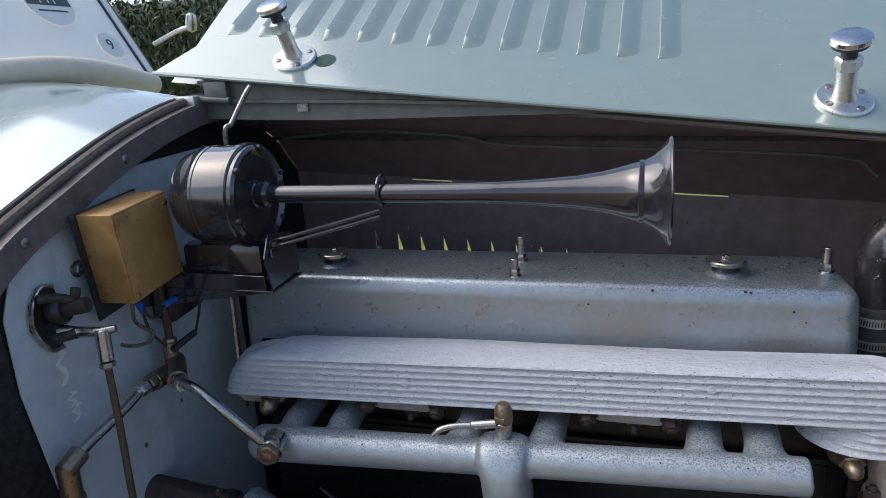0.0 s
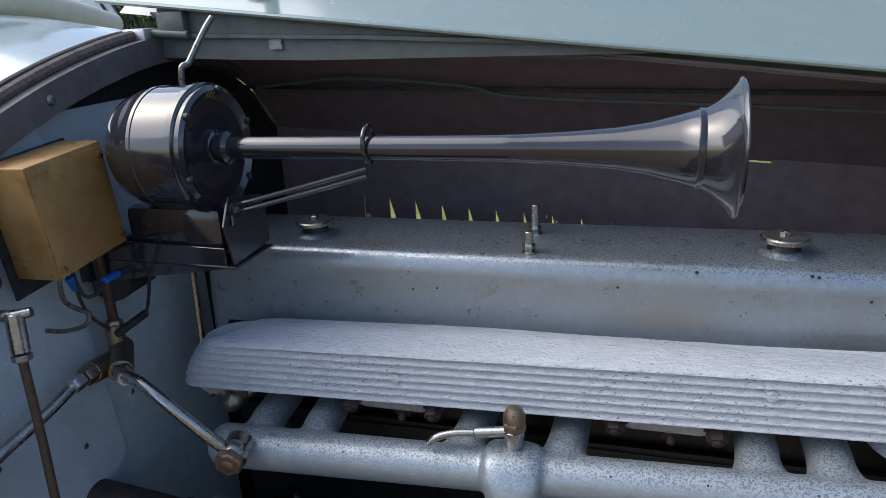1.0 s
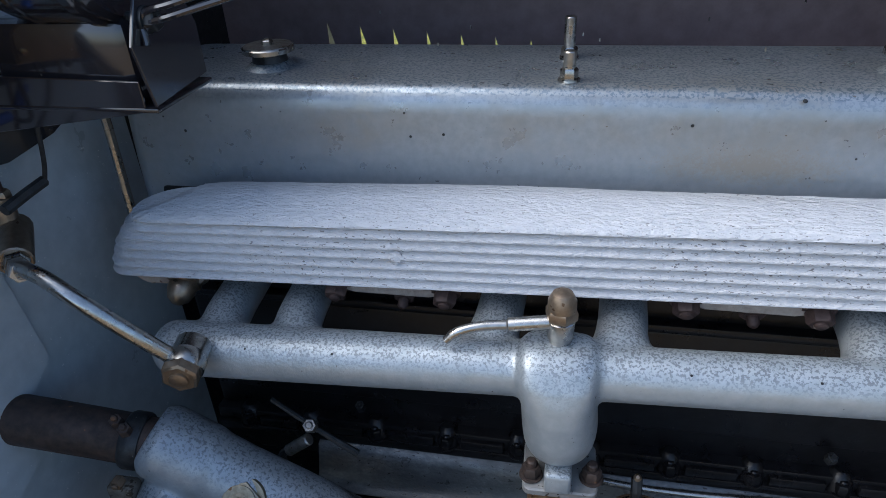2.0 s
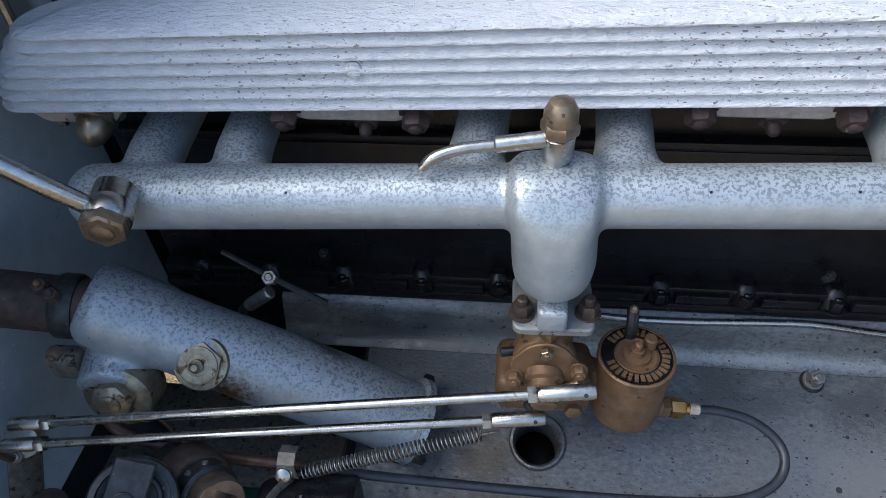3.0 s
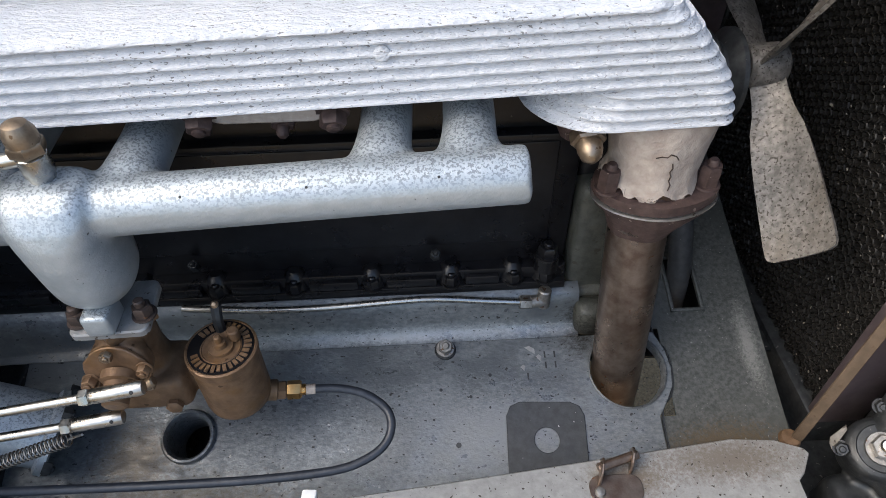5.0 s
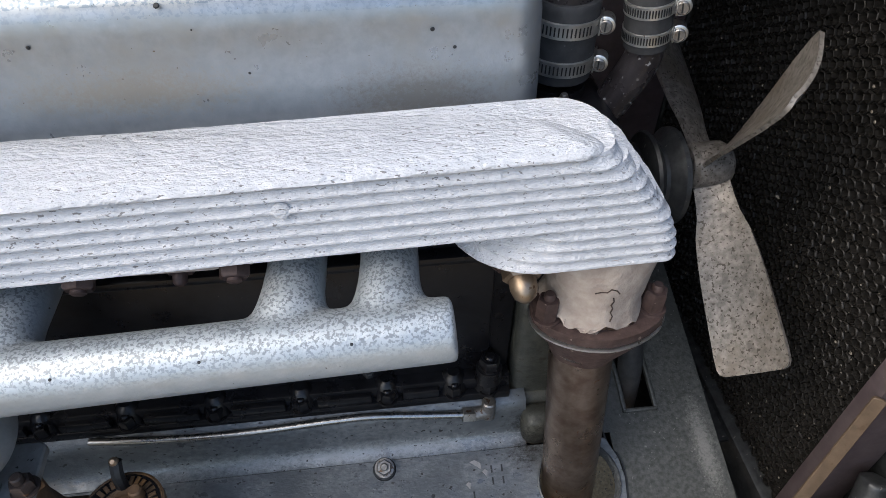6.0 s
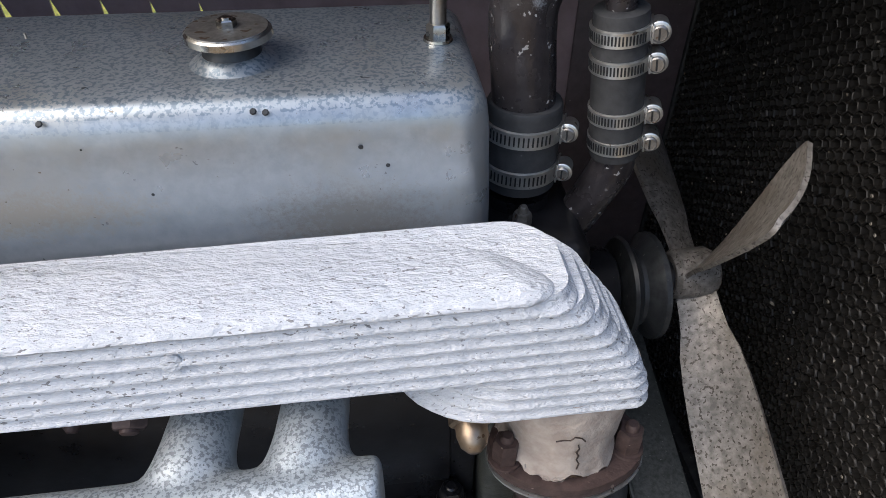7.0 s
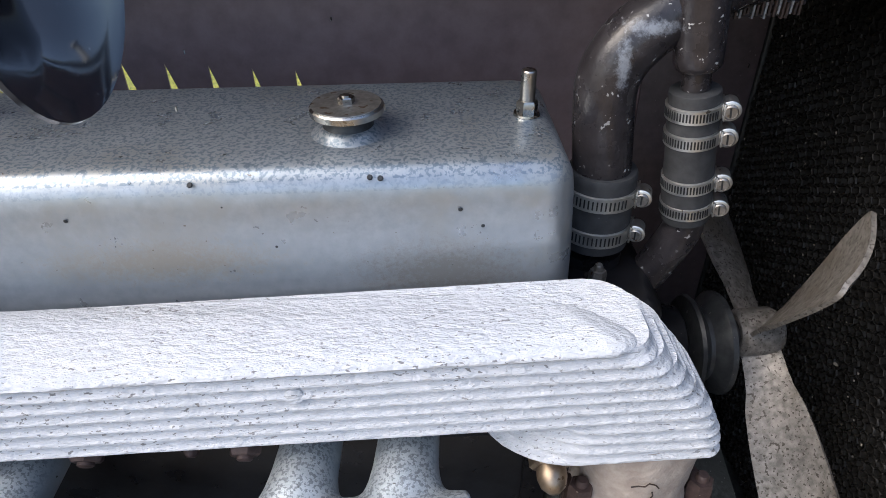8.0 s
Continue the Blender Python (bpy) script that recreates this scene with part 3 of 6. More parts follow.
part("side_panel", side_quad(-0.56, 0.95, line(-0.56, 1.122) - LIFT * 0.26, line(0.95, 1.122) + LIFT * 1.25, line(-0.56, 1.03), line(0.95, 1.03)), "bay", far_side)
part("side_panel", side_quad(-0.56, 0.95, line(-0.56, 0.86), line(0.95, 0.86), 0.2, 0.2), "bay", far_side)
for k in range(SLOTS + 1):
    x = SLOT0 + PITCH * k
    a, b = x - PITCH + 0.013, x
    # each slot narrows to a point at its top
    open_slot = -0.42 < a < 0.25
    bottom = a + 0.006 if open_slot else a - 0.0132
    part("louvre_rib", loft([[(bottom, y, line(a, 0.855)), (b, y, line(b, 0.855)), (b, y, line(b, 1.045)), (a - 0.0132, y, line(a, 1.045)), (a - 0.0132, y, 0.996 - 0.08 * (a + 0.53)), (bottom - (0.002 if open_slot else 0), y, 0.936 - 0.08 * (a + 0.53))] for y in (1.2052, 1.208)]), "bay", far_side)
for x0, x1 in ((-0.56, -0.29), (-0.2, 0.24), (0.34, 0.95)):
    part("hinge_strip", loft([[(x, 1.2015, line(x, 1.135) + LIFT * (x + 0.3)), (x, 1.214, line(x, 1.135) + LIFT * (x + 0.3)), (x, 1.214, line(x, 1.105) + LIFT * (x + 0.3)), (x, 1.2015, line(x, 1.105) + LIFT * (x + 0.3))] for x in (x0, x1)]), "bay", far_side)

hinge_rail = thing("hinge_rail", (0.2, 0.86, 1.2), "grey-green painted central bonnet hinge rail", "hinge rail")
part("web", loft([[(x, 0.856, top), (x, 0.876, top), (x, 0.876, low), (x, 0.856, low)] for x, top, low in ((-0.522, 1.330, 1.2625), (-0.42, 1.318, 1.257), (-0.3, 1.304, 1.2525), (-0.02, 1.270, 1.2495), (0.14, 1.251, 1.2475))]), "rail", hinge_rail)
part("lip", loft([[(x, 0.849, z + 0.003), (x, 0.857, z + 0.004), (x, 0.857, z - 0.002), (x, 0.849, z - 0.002)] for x, z in ((-0.522, 1.2915), (-0.236, 1.279), (0.02, 1.2635))]), "rail", hinge_rail)
part("hinge_block", box(-0.562, -0.525, 0.826, 0.85, 1.277, 1.302, 0.004), "zinc", hinge_rail, "worn metal hinge block")
part("hinge_bracket", join(box(-0.516, -0.474, 0.842, 0.857, 1.29, 1.322, 0.003), rod((-0.53, 0.846, 1.296), (-0.47, 0.846, 1.291), 0.006, 12)), "rail", hinge_rail)
part("label_scrap", box(-0.355, -0.337, 0.852, 0.8555, 1.268, 1.281, 0), "plate", hinge_rail)

SLOPE = radians(32)
UP = V(0, math.cos(SLOPE), math.sin(SLOPE))
RUN = V(1, 0, FALL).normalized()
OUT = RUN.cross(UP).normalized()


def on_panel(x, v, n=0.0):
    """A place on the folded panel: x across, v up from its lower edge, n out of it."""
    return V(x, 0.84, 1.342 + FALL * (x + 0.606)) + UP * v + OUT * n


panel = thing("bonnet_near_side", (0.1, 0.84, 1.25), "open sage green bonnet side folded up, with louvres and two rests", "bonnet")
ring = []
for x, v in ((-0.606, 0.0), (0.95, 0.0), (0.95, 0.52), (-0.36, 0.52)):
    ring.append((x, v))
part("skin", loft([[on_panel(x, v, n) for x, v in ring] for n in (0.0, -0.0025)]), "green", panel)
# leaf added behind the skin to keep sun off the rail
part("closing_leaf", loft([[along(x, 0.876, 1.317), along(x, 0.881, 1.317), on_panel(x, 0.51, -0.012), on_panel(x, 0.515, -0.008)] for x in (-0.6, 0.2, 0.95)]), "green", panel)
part("rolled_edge", tube([on_panel(x, 0.002, -0.002) for x in (-0.606, 0.2, 0.95)], 0.0035, 8, 1), "green", panel)


def louvre():
    """A pressed louvre: steep on one side, falling away to the other, with a scooped lower end."""
    rows = []
    wide, high, scoop = 0.0335, 0.009, 0.019
    for v in (0.0, 0.0012, 0.003, 0.006, 0.01, 0.0145, scoop, 0.0215, 0.30, 0.325, 0.335):
        reach = wide * (0.16 + 0.84 * math.sqrt(max(0.0, 1 - (1 - min(1.0, v / 0.0165)) ** 2)))
        h = high * min(1.0, v / scoop) ** 0.8 if v < 0.3 else high * (0.335 - v) / 0.035
        rows.append([V(x, v, z) for x, z in ((0.0, 0.0), (0.0005, h * 0.45), (0.0012, h * 0.92), (0.0026, h), (reach * 0.3, h * 0.84), (reach * 0.55, h * 0.52), (reach * 0.78, h * 0.22), (reach * 0.93, h * 0.05), (reach, 0.0))])
    return loft(rows, close=False)


shared = None
for k in range(13):
    x = -0.5244 + 0.06 * k
    m = Matrix((RUN, UP, OUT)).transposed().to_4x4()
    m.translation = on_panel(x, 0.1262 + 0.0006 * k, 0.0003)
    if shared is None:
        b = louvre()
        shared = mesh_of(b, "louvre", "green", (0, 0, 0), 34)
    ob = new("louvre", shared)
    ob.parent = panel
    ob.matrix_basis = Matrix.Translation(-ORIGIN[panel]) @ m

STEM = V(-0.1, -0.45, 0.89).normalized()
for x, v in ((-0.3725, 0.067), (0.4305, 0.058)):
    o = on_panel(x, v)
    rest = part("rest", join(lathe([(0.0365, 0), (0.0365, 0.0035), (0.034, 0.006), (0.017, 0.0075), (0.0, 0.0085)], o, OUT, 36),
                             lathe([(0.0165, 0.002), (0.0135, 0.012), (0.0125, 0.02), (0.0125, 0.05)], o, STEM, 28),
                             lathe([(0.0145, 0), (0.0162, 0.002), (0.0162, 0.015), (0.013, 0.0175)], o + STEM * 0.049, STEM, 6)), "zinc", panel, "plated bonnet rest with a rubber tip")
    part("stem", lathe([(0.0095, 0.064), (0.0095, 0.08)], o, STEM, 16), "rubber", rest)
    part("rubber_tip", lathe([(0.012, 0.077), (0.0215, 0.081), (0.0235, 0.086)], o, STEM, 28), "rubber", rest)
    part("cap", lathe([(0.0238, 0.086), (0.0248, 0.0878), (0.024, 0.0925), (0.021, 0.0945), (0.0, 0.095)], o, STEM, 32), "chrome", rest)
    for a in (0.6, 2.2, 3.8, 5.3):
        part("screw", lathe([(0.0045, 0.0045), (0.0047, 0.0078), (0.002, 0.0085)], o + (RUN * math.cos(a) + UP * math.sin(a)) * 0.027, OUT, 10), "steel", rest)
part("green_patch", lathe([(0.018, 0.0), (0.018, 0.0004)], on_panel(-0.3202, 0.0695), OUT, 28), "darkgreen", panel, "round patch of darker green")
for pts in ([(-0.50, 1.05, 1.205), (-0.33, 1.05, 1.2155), (-0.142, 1.05, 1.2), (-0.058, 1.05, 1.182), (0.22, 1.05, 1.167), (0.477, 1.05, 1.149), (0.534, 1.05, 1.118)],):
    solid("bonnet_cable", tube(pts, 0.0032, 8), "rail", "thin grey cable along the bonnet's far side", "cable")
solid("scuttle_wire", tube([(-0.428, 0.842, 1.312), (-0.436, 0.832, 1.296), (-0.45, 0.81, 1.258), (-0.459, 0.8, 1.236), (-0.462, 0.815, 1.1)], 0.0042, 8), "steel", "grey sheathed wire running down into the bay", "wire")


# ---- engine ----
block = thing("engine_block", (0.0, 0.9, 0.5), "gloss black six-cylinder engine block with a studded flange", "engine block")
part("crankcase", box(-0.44, 0.455, 0.786, 0.98, 0.5, 0.9, 0.006), "block", block)
part("water_jacket_cover", box(-0.40, 0.43, 0.780, 0.79, 0.62, 0.76, 0.003), "block", block)
part("head_ledge", box(-0.44, 0.455, 0.772, 0.8, 0.765, 0.775, 0.003), "block", block)
part("foot_flange", box(-0.44, 0.455, 0.764, 0.80, 0.553, 0.566, 0.002), "block", block)
part("foot_rail", box(-0.44, 0.455, 0.771, 0.8, 0.566, 0.585, 0.003), "block", block)
k = 0
STUDS = (-0.395, -0.31, -0.222, -0.13, -0.043, 0.043, 0.134, 0.225, 0.318, 0.392, 0.43)
for x in STUDS:
    part("boss", lathe([(0.017, 0), (0.015, 0.014), (0.012, 0.024), (0.007, 0.028)], (x, 0.778, 0.562), (0, 0.1, 1), 12), "block", block)
    part("stud", nut((x, 0.768, 0.566), (0, 0, 1), 0.015, 0.013, 0.4 * k, 0.0025), "block", block)
    if k in (2, 5, 8):
        part("stud", nut((x - 0.018, 0.777, 0.605), (0, -0.5, 1), 0.011, 0.012, 0.2), "dark", block)
    k += 1
for x, u in zip(STUDS[:-2], STUDS[1:-1]):
    part("web_panel", box(x + 0.017, u - 0.017, 0.7645, 0.774, 0.5665, 0.5795, 0.0018), "block", block)
part("corner_stud", join(lathe([(0.015, 0), (0.014, 0.02), (0.011, 0.022)], (0.43, 0.772, 0.585), (0, 0, 1), 14), nut((0.43, 0.772, 0.603), (0, 0, 1), 0.02, 0.014, 0.3, 0.003)), "block", block)
# lever of the oil cock beside the block
cock = thing("drain_lever", (-0.25, 0.70, 0.62), "dark lever with a worn metal cross handle", "lever")
part("lever", tube([(-0.3095, 0.694, 0.69), (-0.262, 0.69, 0.658), (-0.2155, 0.69, 0.624)], [0.0028, 0.0034, 0.0042], 8), "dark", cock)
part("stem", rod((-0.2985, 0.687, 0.618), (-0.27, 0.688, 0.641), 0.0072, 14), "steel", cock)
part("knob", nut((-0.264, 0.687, 0.662), (0.1, -0.6, 0.8), 0.014, 0.01), "steel", cock)
part("post", tube([(-0.298, 0.687, 0.62), (-0.31, 0.69, 0.604), (-0.315, 0.70, 0.57), (-0.315, 0.70, 0.50)], 0.005, 8), "dark", cock)

# ---- rocker cover ----
cover = thing("rocker_cover", (-0.01, 0.87, 0.86), "long dull silver rocker cover with dark pits", "rocker cover")
loops = []
for z, d in ((0.86, 0.0), (0.93, 0.0015), (0.985, 0.004), (0.997, 0.0055), (1.0045, 0.009), (1.0095, 0.0145), (1.0118, 0.021), (1.0125, 0.03)):
    loops.append([(x, y, z) for x, y in rounded(-0.474 + d, 0.4585 - d, 0.789 + d, 0.974 - d, (0.024 - d * 0.3,) * 4, 7)])
part("body", loft(loops), "cover", cover, sharp=60)
for x, y in ((-0.319, 0.857), (0.293, 0.857)):
    cap = part("filler_cap", join(lathe([(0.0255, 1.0278), (0.0272, 1.0286), (0.0272, 1.0328), (0.026, 1.034), (0.012, 1.0344)], (x, y, 0), (0, 0, 1), 40)), "nickel", cover, "thin knurled disc cap on a short neck")
    part("base_flare", lathe([(0.029, 1.0119), (0.0255, 1.0138), (0.0222, 1.0165), (0.0195, 1.0185)], (x, y, 0), (0, 0, 1), 36), "cover", cap)
    part("top_disc", lathe([(0.0255, 1.0341), (0.0252, 1.0348), (0.008, 1.035)], (x, y, 0), (0, 0, 1), 36), "steel", cap)
    part("neck", lathe([(0.0193, 1.018), (0.0185, 1.019), (0.0175, 1.0282)], (x, y, 0), (0, 0, 1), 32), "dark", cap)
    part("bolt", nut((x, y, 1.0344), (0, 0, 1), 0.011, 0.0055, 0.5), "nickel", cap)
    for i in range(36):
        a = 2 * math.pi * i / 36
        part("knurl", box(-0.0006, 0.0006, -0.0006, 0.0006, 1.029, 1.0325, 0), "nickel", cap).matrix_basis = Matrix.Translation(Vector((x, y, 0)) - ORIGIN[cap]) @ Matrix.Translation(ORIGIN[cap]) @ Matrix.Rotation(a, 4, "Z") @ Matrix.Translation((0.0273, 0, 0))
for x, y, tall in ((-0.009, 0.897, 0.042), (-0.007, 0.82, 0.028), (0.428, 0.879, 0.036)):
    st = part("stud", nut((x, y, 1.012), (0, 0, 1), 0.0145, 0.010, 0.3, 0.0025), "nickel", cover)
    part("cap_sleeve", lathe([(0.0058, 1.02), (0.0058, 1.012 + tall - 0.001), (0.005, 1.012 + tall)], (x, y, 0), (0, 0, 1), 16), "nickel", st)
rng = random.Random(5)
for _ in range(26):
    x, z = rng.uniform(-0.42, 0.42), rng.uniform(0.93, 1.0)
    r = rng.uniform(0.0007, 0.0018)
    part("pit", lathe([(r, 0), (r * 0.7, 0.0004)], (x, 0.789 + 0.0035 + (0.004 if z > 0.99 else 0) - 0.0006, z), (0, -1, 0), 7), "dark", cover)
for x, z in ((0.191, 1.006), (0.311, 1.008), (0.318, 1.007)):
    part("pit", lathe([(0.0022, 0), (0.0015, 0.0006)], (x, 0.7955, z - 0.001), (0, -0.7, 0.7), 7), "dark", cover)

# ---- ribbed exhaust manifold ----
exhaust = thing("exhaust_manifold", (0.05, 0.74, 0.8), "white painted exhaust manifold with stepped cooling ribs", "exhaust manifold")


TIP = 0.032
RIB = 0.01035
LIP_LEFT = (-0.419, -0.433, -0.444, -0.452, -0.4575, -0.4625, -0.465)
LIP_RIGHT = (0.477, 0.492, 0.503, 0.513, 0.5205, 0.529, 0.537, 0.5415, 0.546, 0.549, 0.551)


def fine(outline, like=None, step=0.012):
    """Adds points along an outline's long sides, as many as those of the outline like has."""
    like = like or outline
    out = []
    for i, (x, y) in enumerate(outline):
        u, v = outline[(i + 1) % len(outline)]
        p, q = like[i], like[(i + 1) % len(like)]
        n = max(1, int(math.hypot(q[0] - p[0], q[1] - p[1]) / step))
        out += [(x + (u - x) * k / n, y + (v - y) * k / n) for k in range(n)]
    return out


def rib_layer(x0, x1, z0, z1, radii, lip=0.0046, y0=0.6945, back=0.78):
    """One cooling rib: an upright face that flares into a rounded lip, undercut below."""
    o = lambda d: rounded(x0 - d, x1 + d, y0 - d, back, radii, 10)
    h = z1 - z0
    rows = ((0.0, -0.001), (0.0003, lip * 0.72), (0.0011, lip * 0.97), (0.0022, lip), (0.0032, lip * 0.9), (0.0042, lip * 0.62), (0.0055, lip * 0.34), (0.0072, lip * 0.14), (h - 0.0008, 0.0), (h + 0.0014, -0.001))
    return loft([[(x, y, z0 + z + TIP * x) for x, y in fine(o(d), o(0))] for z, d in rows])


def wave(bm, amp=0.0007, freq=60):
    for v in bm.verts:
        v.co += noise.noise_vector(v.co * freq) * amp
    return bm


TOP0 = 0.9206
top = []
base_line = fine(rounded(LIP_LEFT[0], LIP_RIGHT[0], 0.690, 0.775, (0.024, 0.02, 0.034, 0.045), 10))
for h, d in ((0.0, 0.0015), (0.0005, 0.0), (0.002, -0.0006), (0.0042, 0.0012), (0.0066, 0.006), (0.0088, 0.013), (0.0112, 0.023), (0.0132, 0.033), (0.014, 0.041)):
    loop = []
    for (x, y) in base_line:
        ex, ey = min(max(x, -0.365), 0.425), min(max(y, 0.735), 0.742)
        way = Vector((x - ex, y - ey))
        k = max(0.0, 1 - d / max(way.length, 1e-4))
        px, py = (ex + way.x * k, ey + way.y * k) if y < 0.742 else (ex + (x - ex) * k, y - d * 0.4)
        fall = 0.013 * min(1.0, max(0.0, -0.325 - px) / 0.085) ** 2 * min(1.0, max(0.0, py - 0.70) / 0.04)
        fall += 0.03 * max(0.0, px + 0.05) * min(1.0, max(0.0, py - 0.70) / 0.05)
        fall += 1.5 * max(0.0, py - 0.758 - 0.04 * max(0.0, px - 0.1))
        loop.append((px, py, TOP0 + h - fall + TIP * px))
    top.append(loop)
part("crown", wave(loft(top), 0.0006, 90), "white", exhaust, sharp=60)
for i in range(1, 7):
    z1 = TOP0 - (i - 1) * RIB
    part("rib", wave(rib_layer(LIP_LEFT[i] + 0.0046, LIP_RIGHT[i] - 0.0046, z1 - RIB, z1, (0.032, 0.02 - 0.001 * i, 0.032 + 0.001 * i, 0.04), back=0.763 + 0.005 * min(i, 3)), 0.0003, 110), "white", exhaust)
for j in range(4):
    z1 = TOP0 - (6 + j) * RIB
    part("rib", wave(rib_layer(0.408 - 0.009 * j, LIP_RIGHT[7 + j] - 0.0046, z1 - RIB, z1, (0.06 + 0.004 * j, 0.013, 0.045, 0.004)), 0.0003, 110), "white", exhaust)
for x, z in ((0.262, TOP0 - 0.018 + TIP * 0.262), (-0.15, TOP0 - 0.028 - TIP * 0.15)):
    part("casting_mark", lathe([(0.0062, 0), (0.006, 0.0028), (0.0035, 0.0036)], (x, 0.6935, z), (0, -1, 0.25), 14), "white", exhaust)
# flanges and lugs under the ribs
for x, w in ((-0.407, 0.045), (-0.165, 0.062), (0.162, 0.062)):
    z = 0.851 + TIP * x
    upright = Matrix(((1, 0, 0, x), (0, 0, -1, 0.79), (0, 1, 0, z), (0, 0, 0, 1)))
    low = [(-w, 0.0), (-w * 0.94, -0.006), (-w * 0.72, -0.0155), (-w * 0.6, -0.0175), (w * 0.6, -0.0175), (w * 0.74, -0.0155), (w * 0.95, -0.006), (w, 0.0), (w, 0.01), (-w, 0.01)]
    flg = part("port_flange", wave(slab(low, upright, 0.076, 0.002), 0.0008, 60), "plaster", exhaust, "pale scaly port flange below the ribs")
    if x < -0.4:
        part("acorn_nut", join(nut((-0.388, 0.722, 0.832), (0, -0.85, -0.45), 0.031, 0.012, 0.3, 0.003), lathe([(0.0145, 0.012), (0.0145, 0.022), (0.011, 0.031), (0.005, 0.036), (0, 0.037)], (-0.388, 0.722, 0.832), (0, -0.85, -0.45), 20)), "bronze", flg, "dull bronze acorn nut")
        continue
    part("lug", slab([(-0.021, 0.0), (-0.016, -0.013), (-0.009, -0.019), (0.009, -0.019), (0.016, -0.013), (0.021, 0.0)], Matrix(((1, 0, 0, x + 0.008), (0, 0, -1, 0.76), (0, 1, 0, z - 0.015), (0, 0, 0, 1))), 0.02, 0.001), "plaster", flg)
    part("bolt", join(nut((x + 0.008, 0.741, z - 0.023), (0, -0.85, -0.5), 0.02, 0.012, 0.3, 0.003), lathe([(0.006, 0.01), (0.0055, 0.022), (0.003, 0.025)], (x + 0.008, 0.741, z - 0.023), (0, -0.85, -0.5), 12)), "flange", flg)
    for side in (-1, 1):
        part("bolt", nut((x + side * w * 0.88, 0.716, z - 0.008), (0, -0.85, -0.5), 0.02, 0.012, 0.2 + side, 0.003), "flange", flg)
elbow = part("outlet", wave(loft([[(0.507 + rx * math.cos(a), 0.735 + ry * math.sin(a), z) for a in np.linspace(0, 2 * math.pi, 84, endpoint=False)] for z, rx, ry in ((0.838, 0.05, 0.043), (0.82, 0.0485, 0.0425), (0.80, 0.0465, 0.0415), (0.782, 0.0435, 0.0405), (0.766, 0.0425, 0.0405))] + [[(0.507 + (0.0465 + 0.002 * math.sin(5 * a)) * math.cos(a), 0.735 + 0.0435 * math.sin(a), 0.7525 + 0.0035 * math.sin(7 * a) + 0.003 * math.sin(12 * a + 1) + 0.002 * math.sin(23 * a) + 0.0014 * math.sin(31 * a + 2)) for a in np.linspace(0, 2 * math.pi, 84, endpoint=False)]]), 0.0022, 55), "plaster", exhaust, "cracked cream cement over the exhaust outlet")
for pts in ([(0.503, 0.6905, 0.795), (0.5045, 0.691, 0.79), (0.503, 0.6915, 0.785), (0.5055, 0.692, 0.78), (0.5045, 0.692, 0.775), (0.507, 0.6918, 0.77), (0.506, 0.6915, 0.764)], [(0.486, 0.69, 0.803), (0.491, 0.6895, 0.8045), (0.496, 0.6895, 0.8035), (0.499, 0.69, 0.806), (0.504, 0.69, 0.804), (0.507, 0.69, 0.8)], [(0.533, 0.709, 0.79), (0.5355, 0.711, 0.784), (0.534, 0.711, 0.778), (0.536, 0.712, 0.77)]):
    part("crack", tube([(x + 0.004, y + 0.0015, z) for x, y, z in pts], 0.0006, 5, 1), "darkrust", elbow)
part("acorn_nut", join(nut((0.433, 0.722, 0.818), (0, -0.93, -0.3), 0.027, 0.015, 0.2, 0.004), lathe([(0.0112, 0.016), (0.0112, 0.026), (0.009, 0.033), (0.004, 0.0375), (0, 0.038)], (0.433, 0.722, 0.818), (0, -0.93, -0.3), 20)), "bronze", exhaust, "brass acorn nut on a stud")
part("lug", wave(lathe([(0.026, 0), (0.023, 0.02), (0.018, 0.026)], (0.433, 0.742, 0.823), (0, -0.93, -0.3), 20), 0.001), "flange", exhaust)

down = thing("exhaust_downpipe", (0.51, 0.71, 0.3), "heat-browned exhaust downpipe bolted below the manifold", "exhaust pipe")


def lozenge(cx, cy, lx, ly, z):
    return [(cx + lx * math.copysign(abs(math.cos(a)) ** 1.15, math.cos(a)), cy + ly * math.copysign(abs(math.sin(a)) ** 0.9, math.sin(a)), z) for a in np.linspace(0, 2 * math.pi, 36, endpoint=False)]


part("collar", loft([lozenge(0.509, 0.734, 0.045, 0.041, 0.746), lozenge(0.508, 0.735, 0.041, 0.039, 0.757), lozenge(0.508, 0.735, 0.039, 0.038, 0.772)]), "flange", down)
part("upper_flange", loft([lozenge(0.5125, 0.727, 0.059, 0.043, 0.7385), lozenge(0.5125, 0.727, 0.0612, 0.044, 0.741), lozenge(0.5125, 0.727, 0.06, 0.043, 0.75)]), "flange", down)
part("gasket_edge", loft([lozenge(0.5125, 0.727, 0.0622, 0.0455, 0.7356), lozenge(0.5125, 0.727, 0.0622, 0.0455, 0.7376)]), "zinc", down, "bright edge of the flange gasket")
part("lower_flange", loft([lozenge(0.506, 0.7255, 0.032, 0.031, 0.694), lozenge(0.508, 0.726, 0.038, 0.036, 0.708), lozenge(0.5125, 0.727, 0.05, 0.041, 0.723), lozenge(0.5125, 0.727, 0.059, 0.043, 0.73), lozenge(0.5125, 0.727, 0.061, 0.0442, 0.735)]), "flange", down)
for x in (0.4625, 0.5575):
    part("bolt", join(nut((x, 0.716, 0.749), (0, 0, 1), 0.018, 0.022, 0.3, 0.003)), "flange", down)
part("pipe", tube([(0.503, 0.727, 0.74), (0.505, 0.725, 0.70), (0.513, 0.71, 0.56), (0.52, 0.70, 0.44), (0.52, 0.68, 0.3)], [0.034, 0.0305, 0.0305, 0.0305, 0.0305], 28), "rustpipe", down)
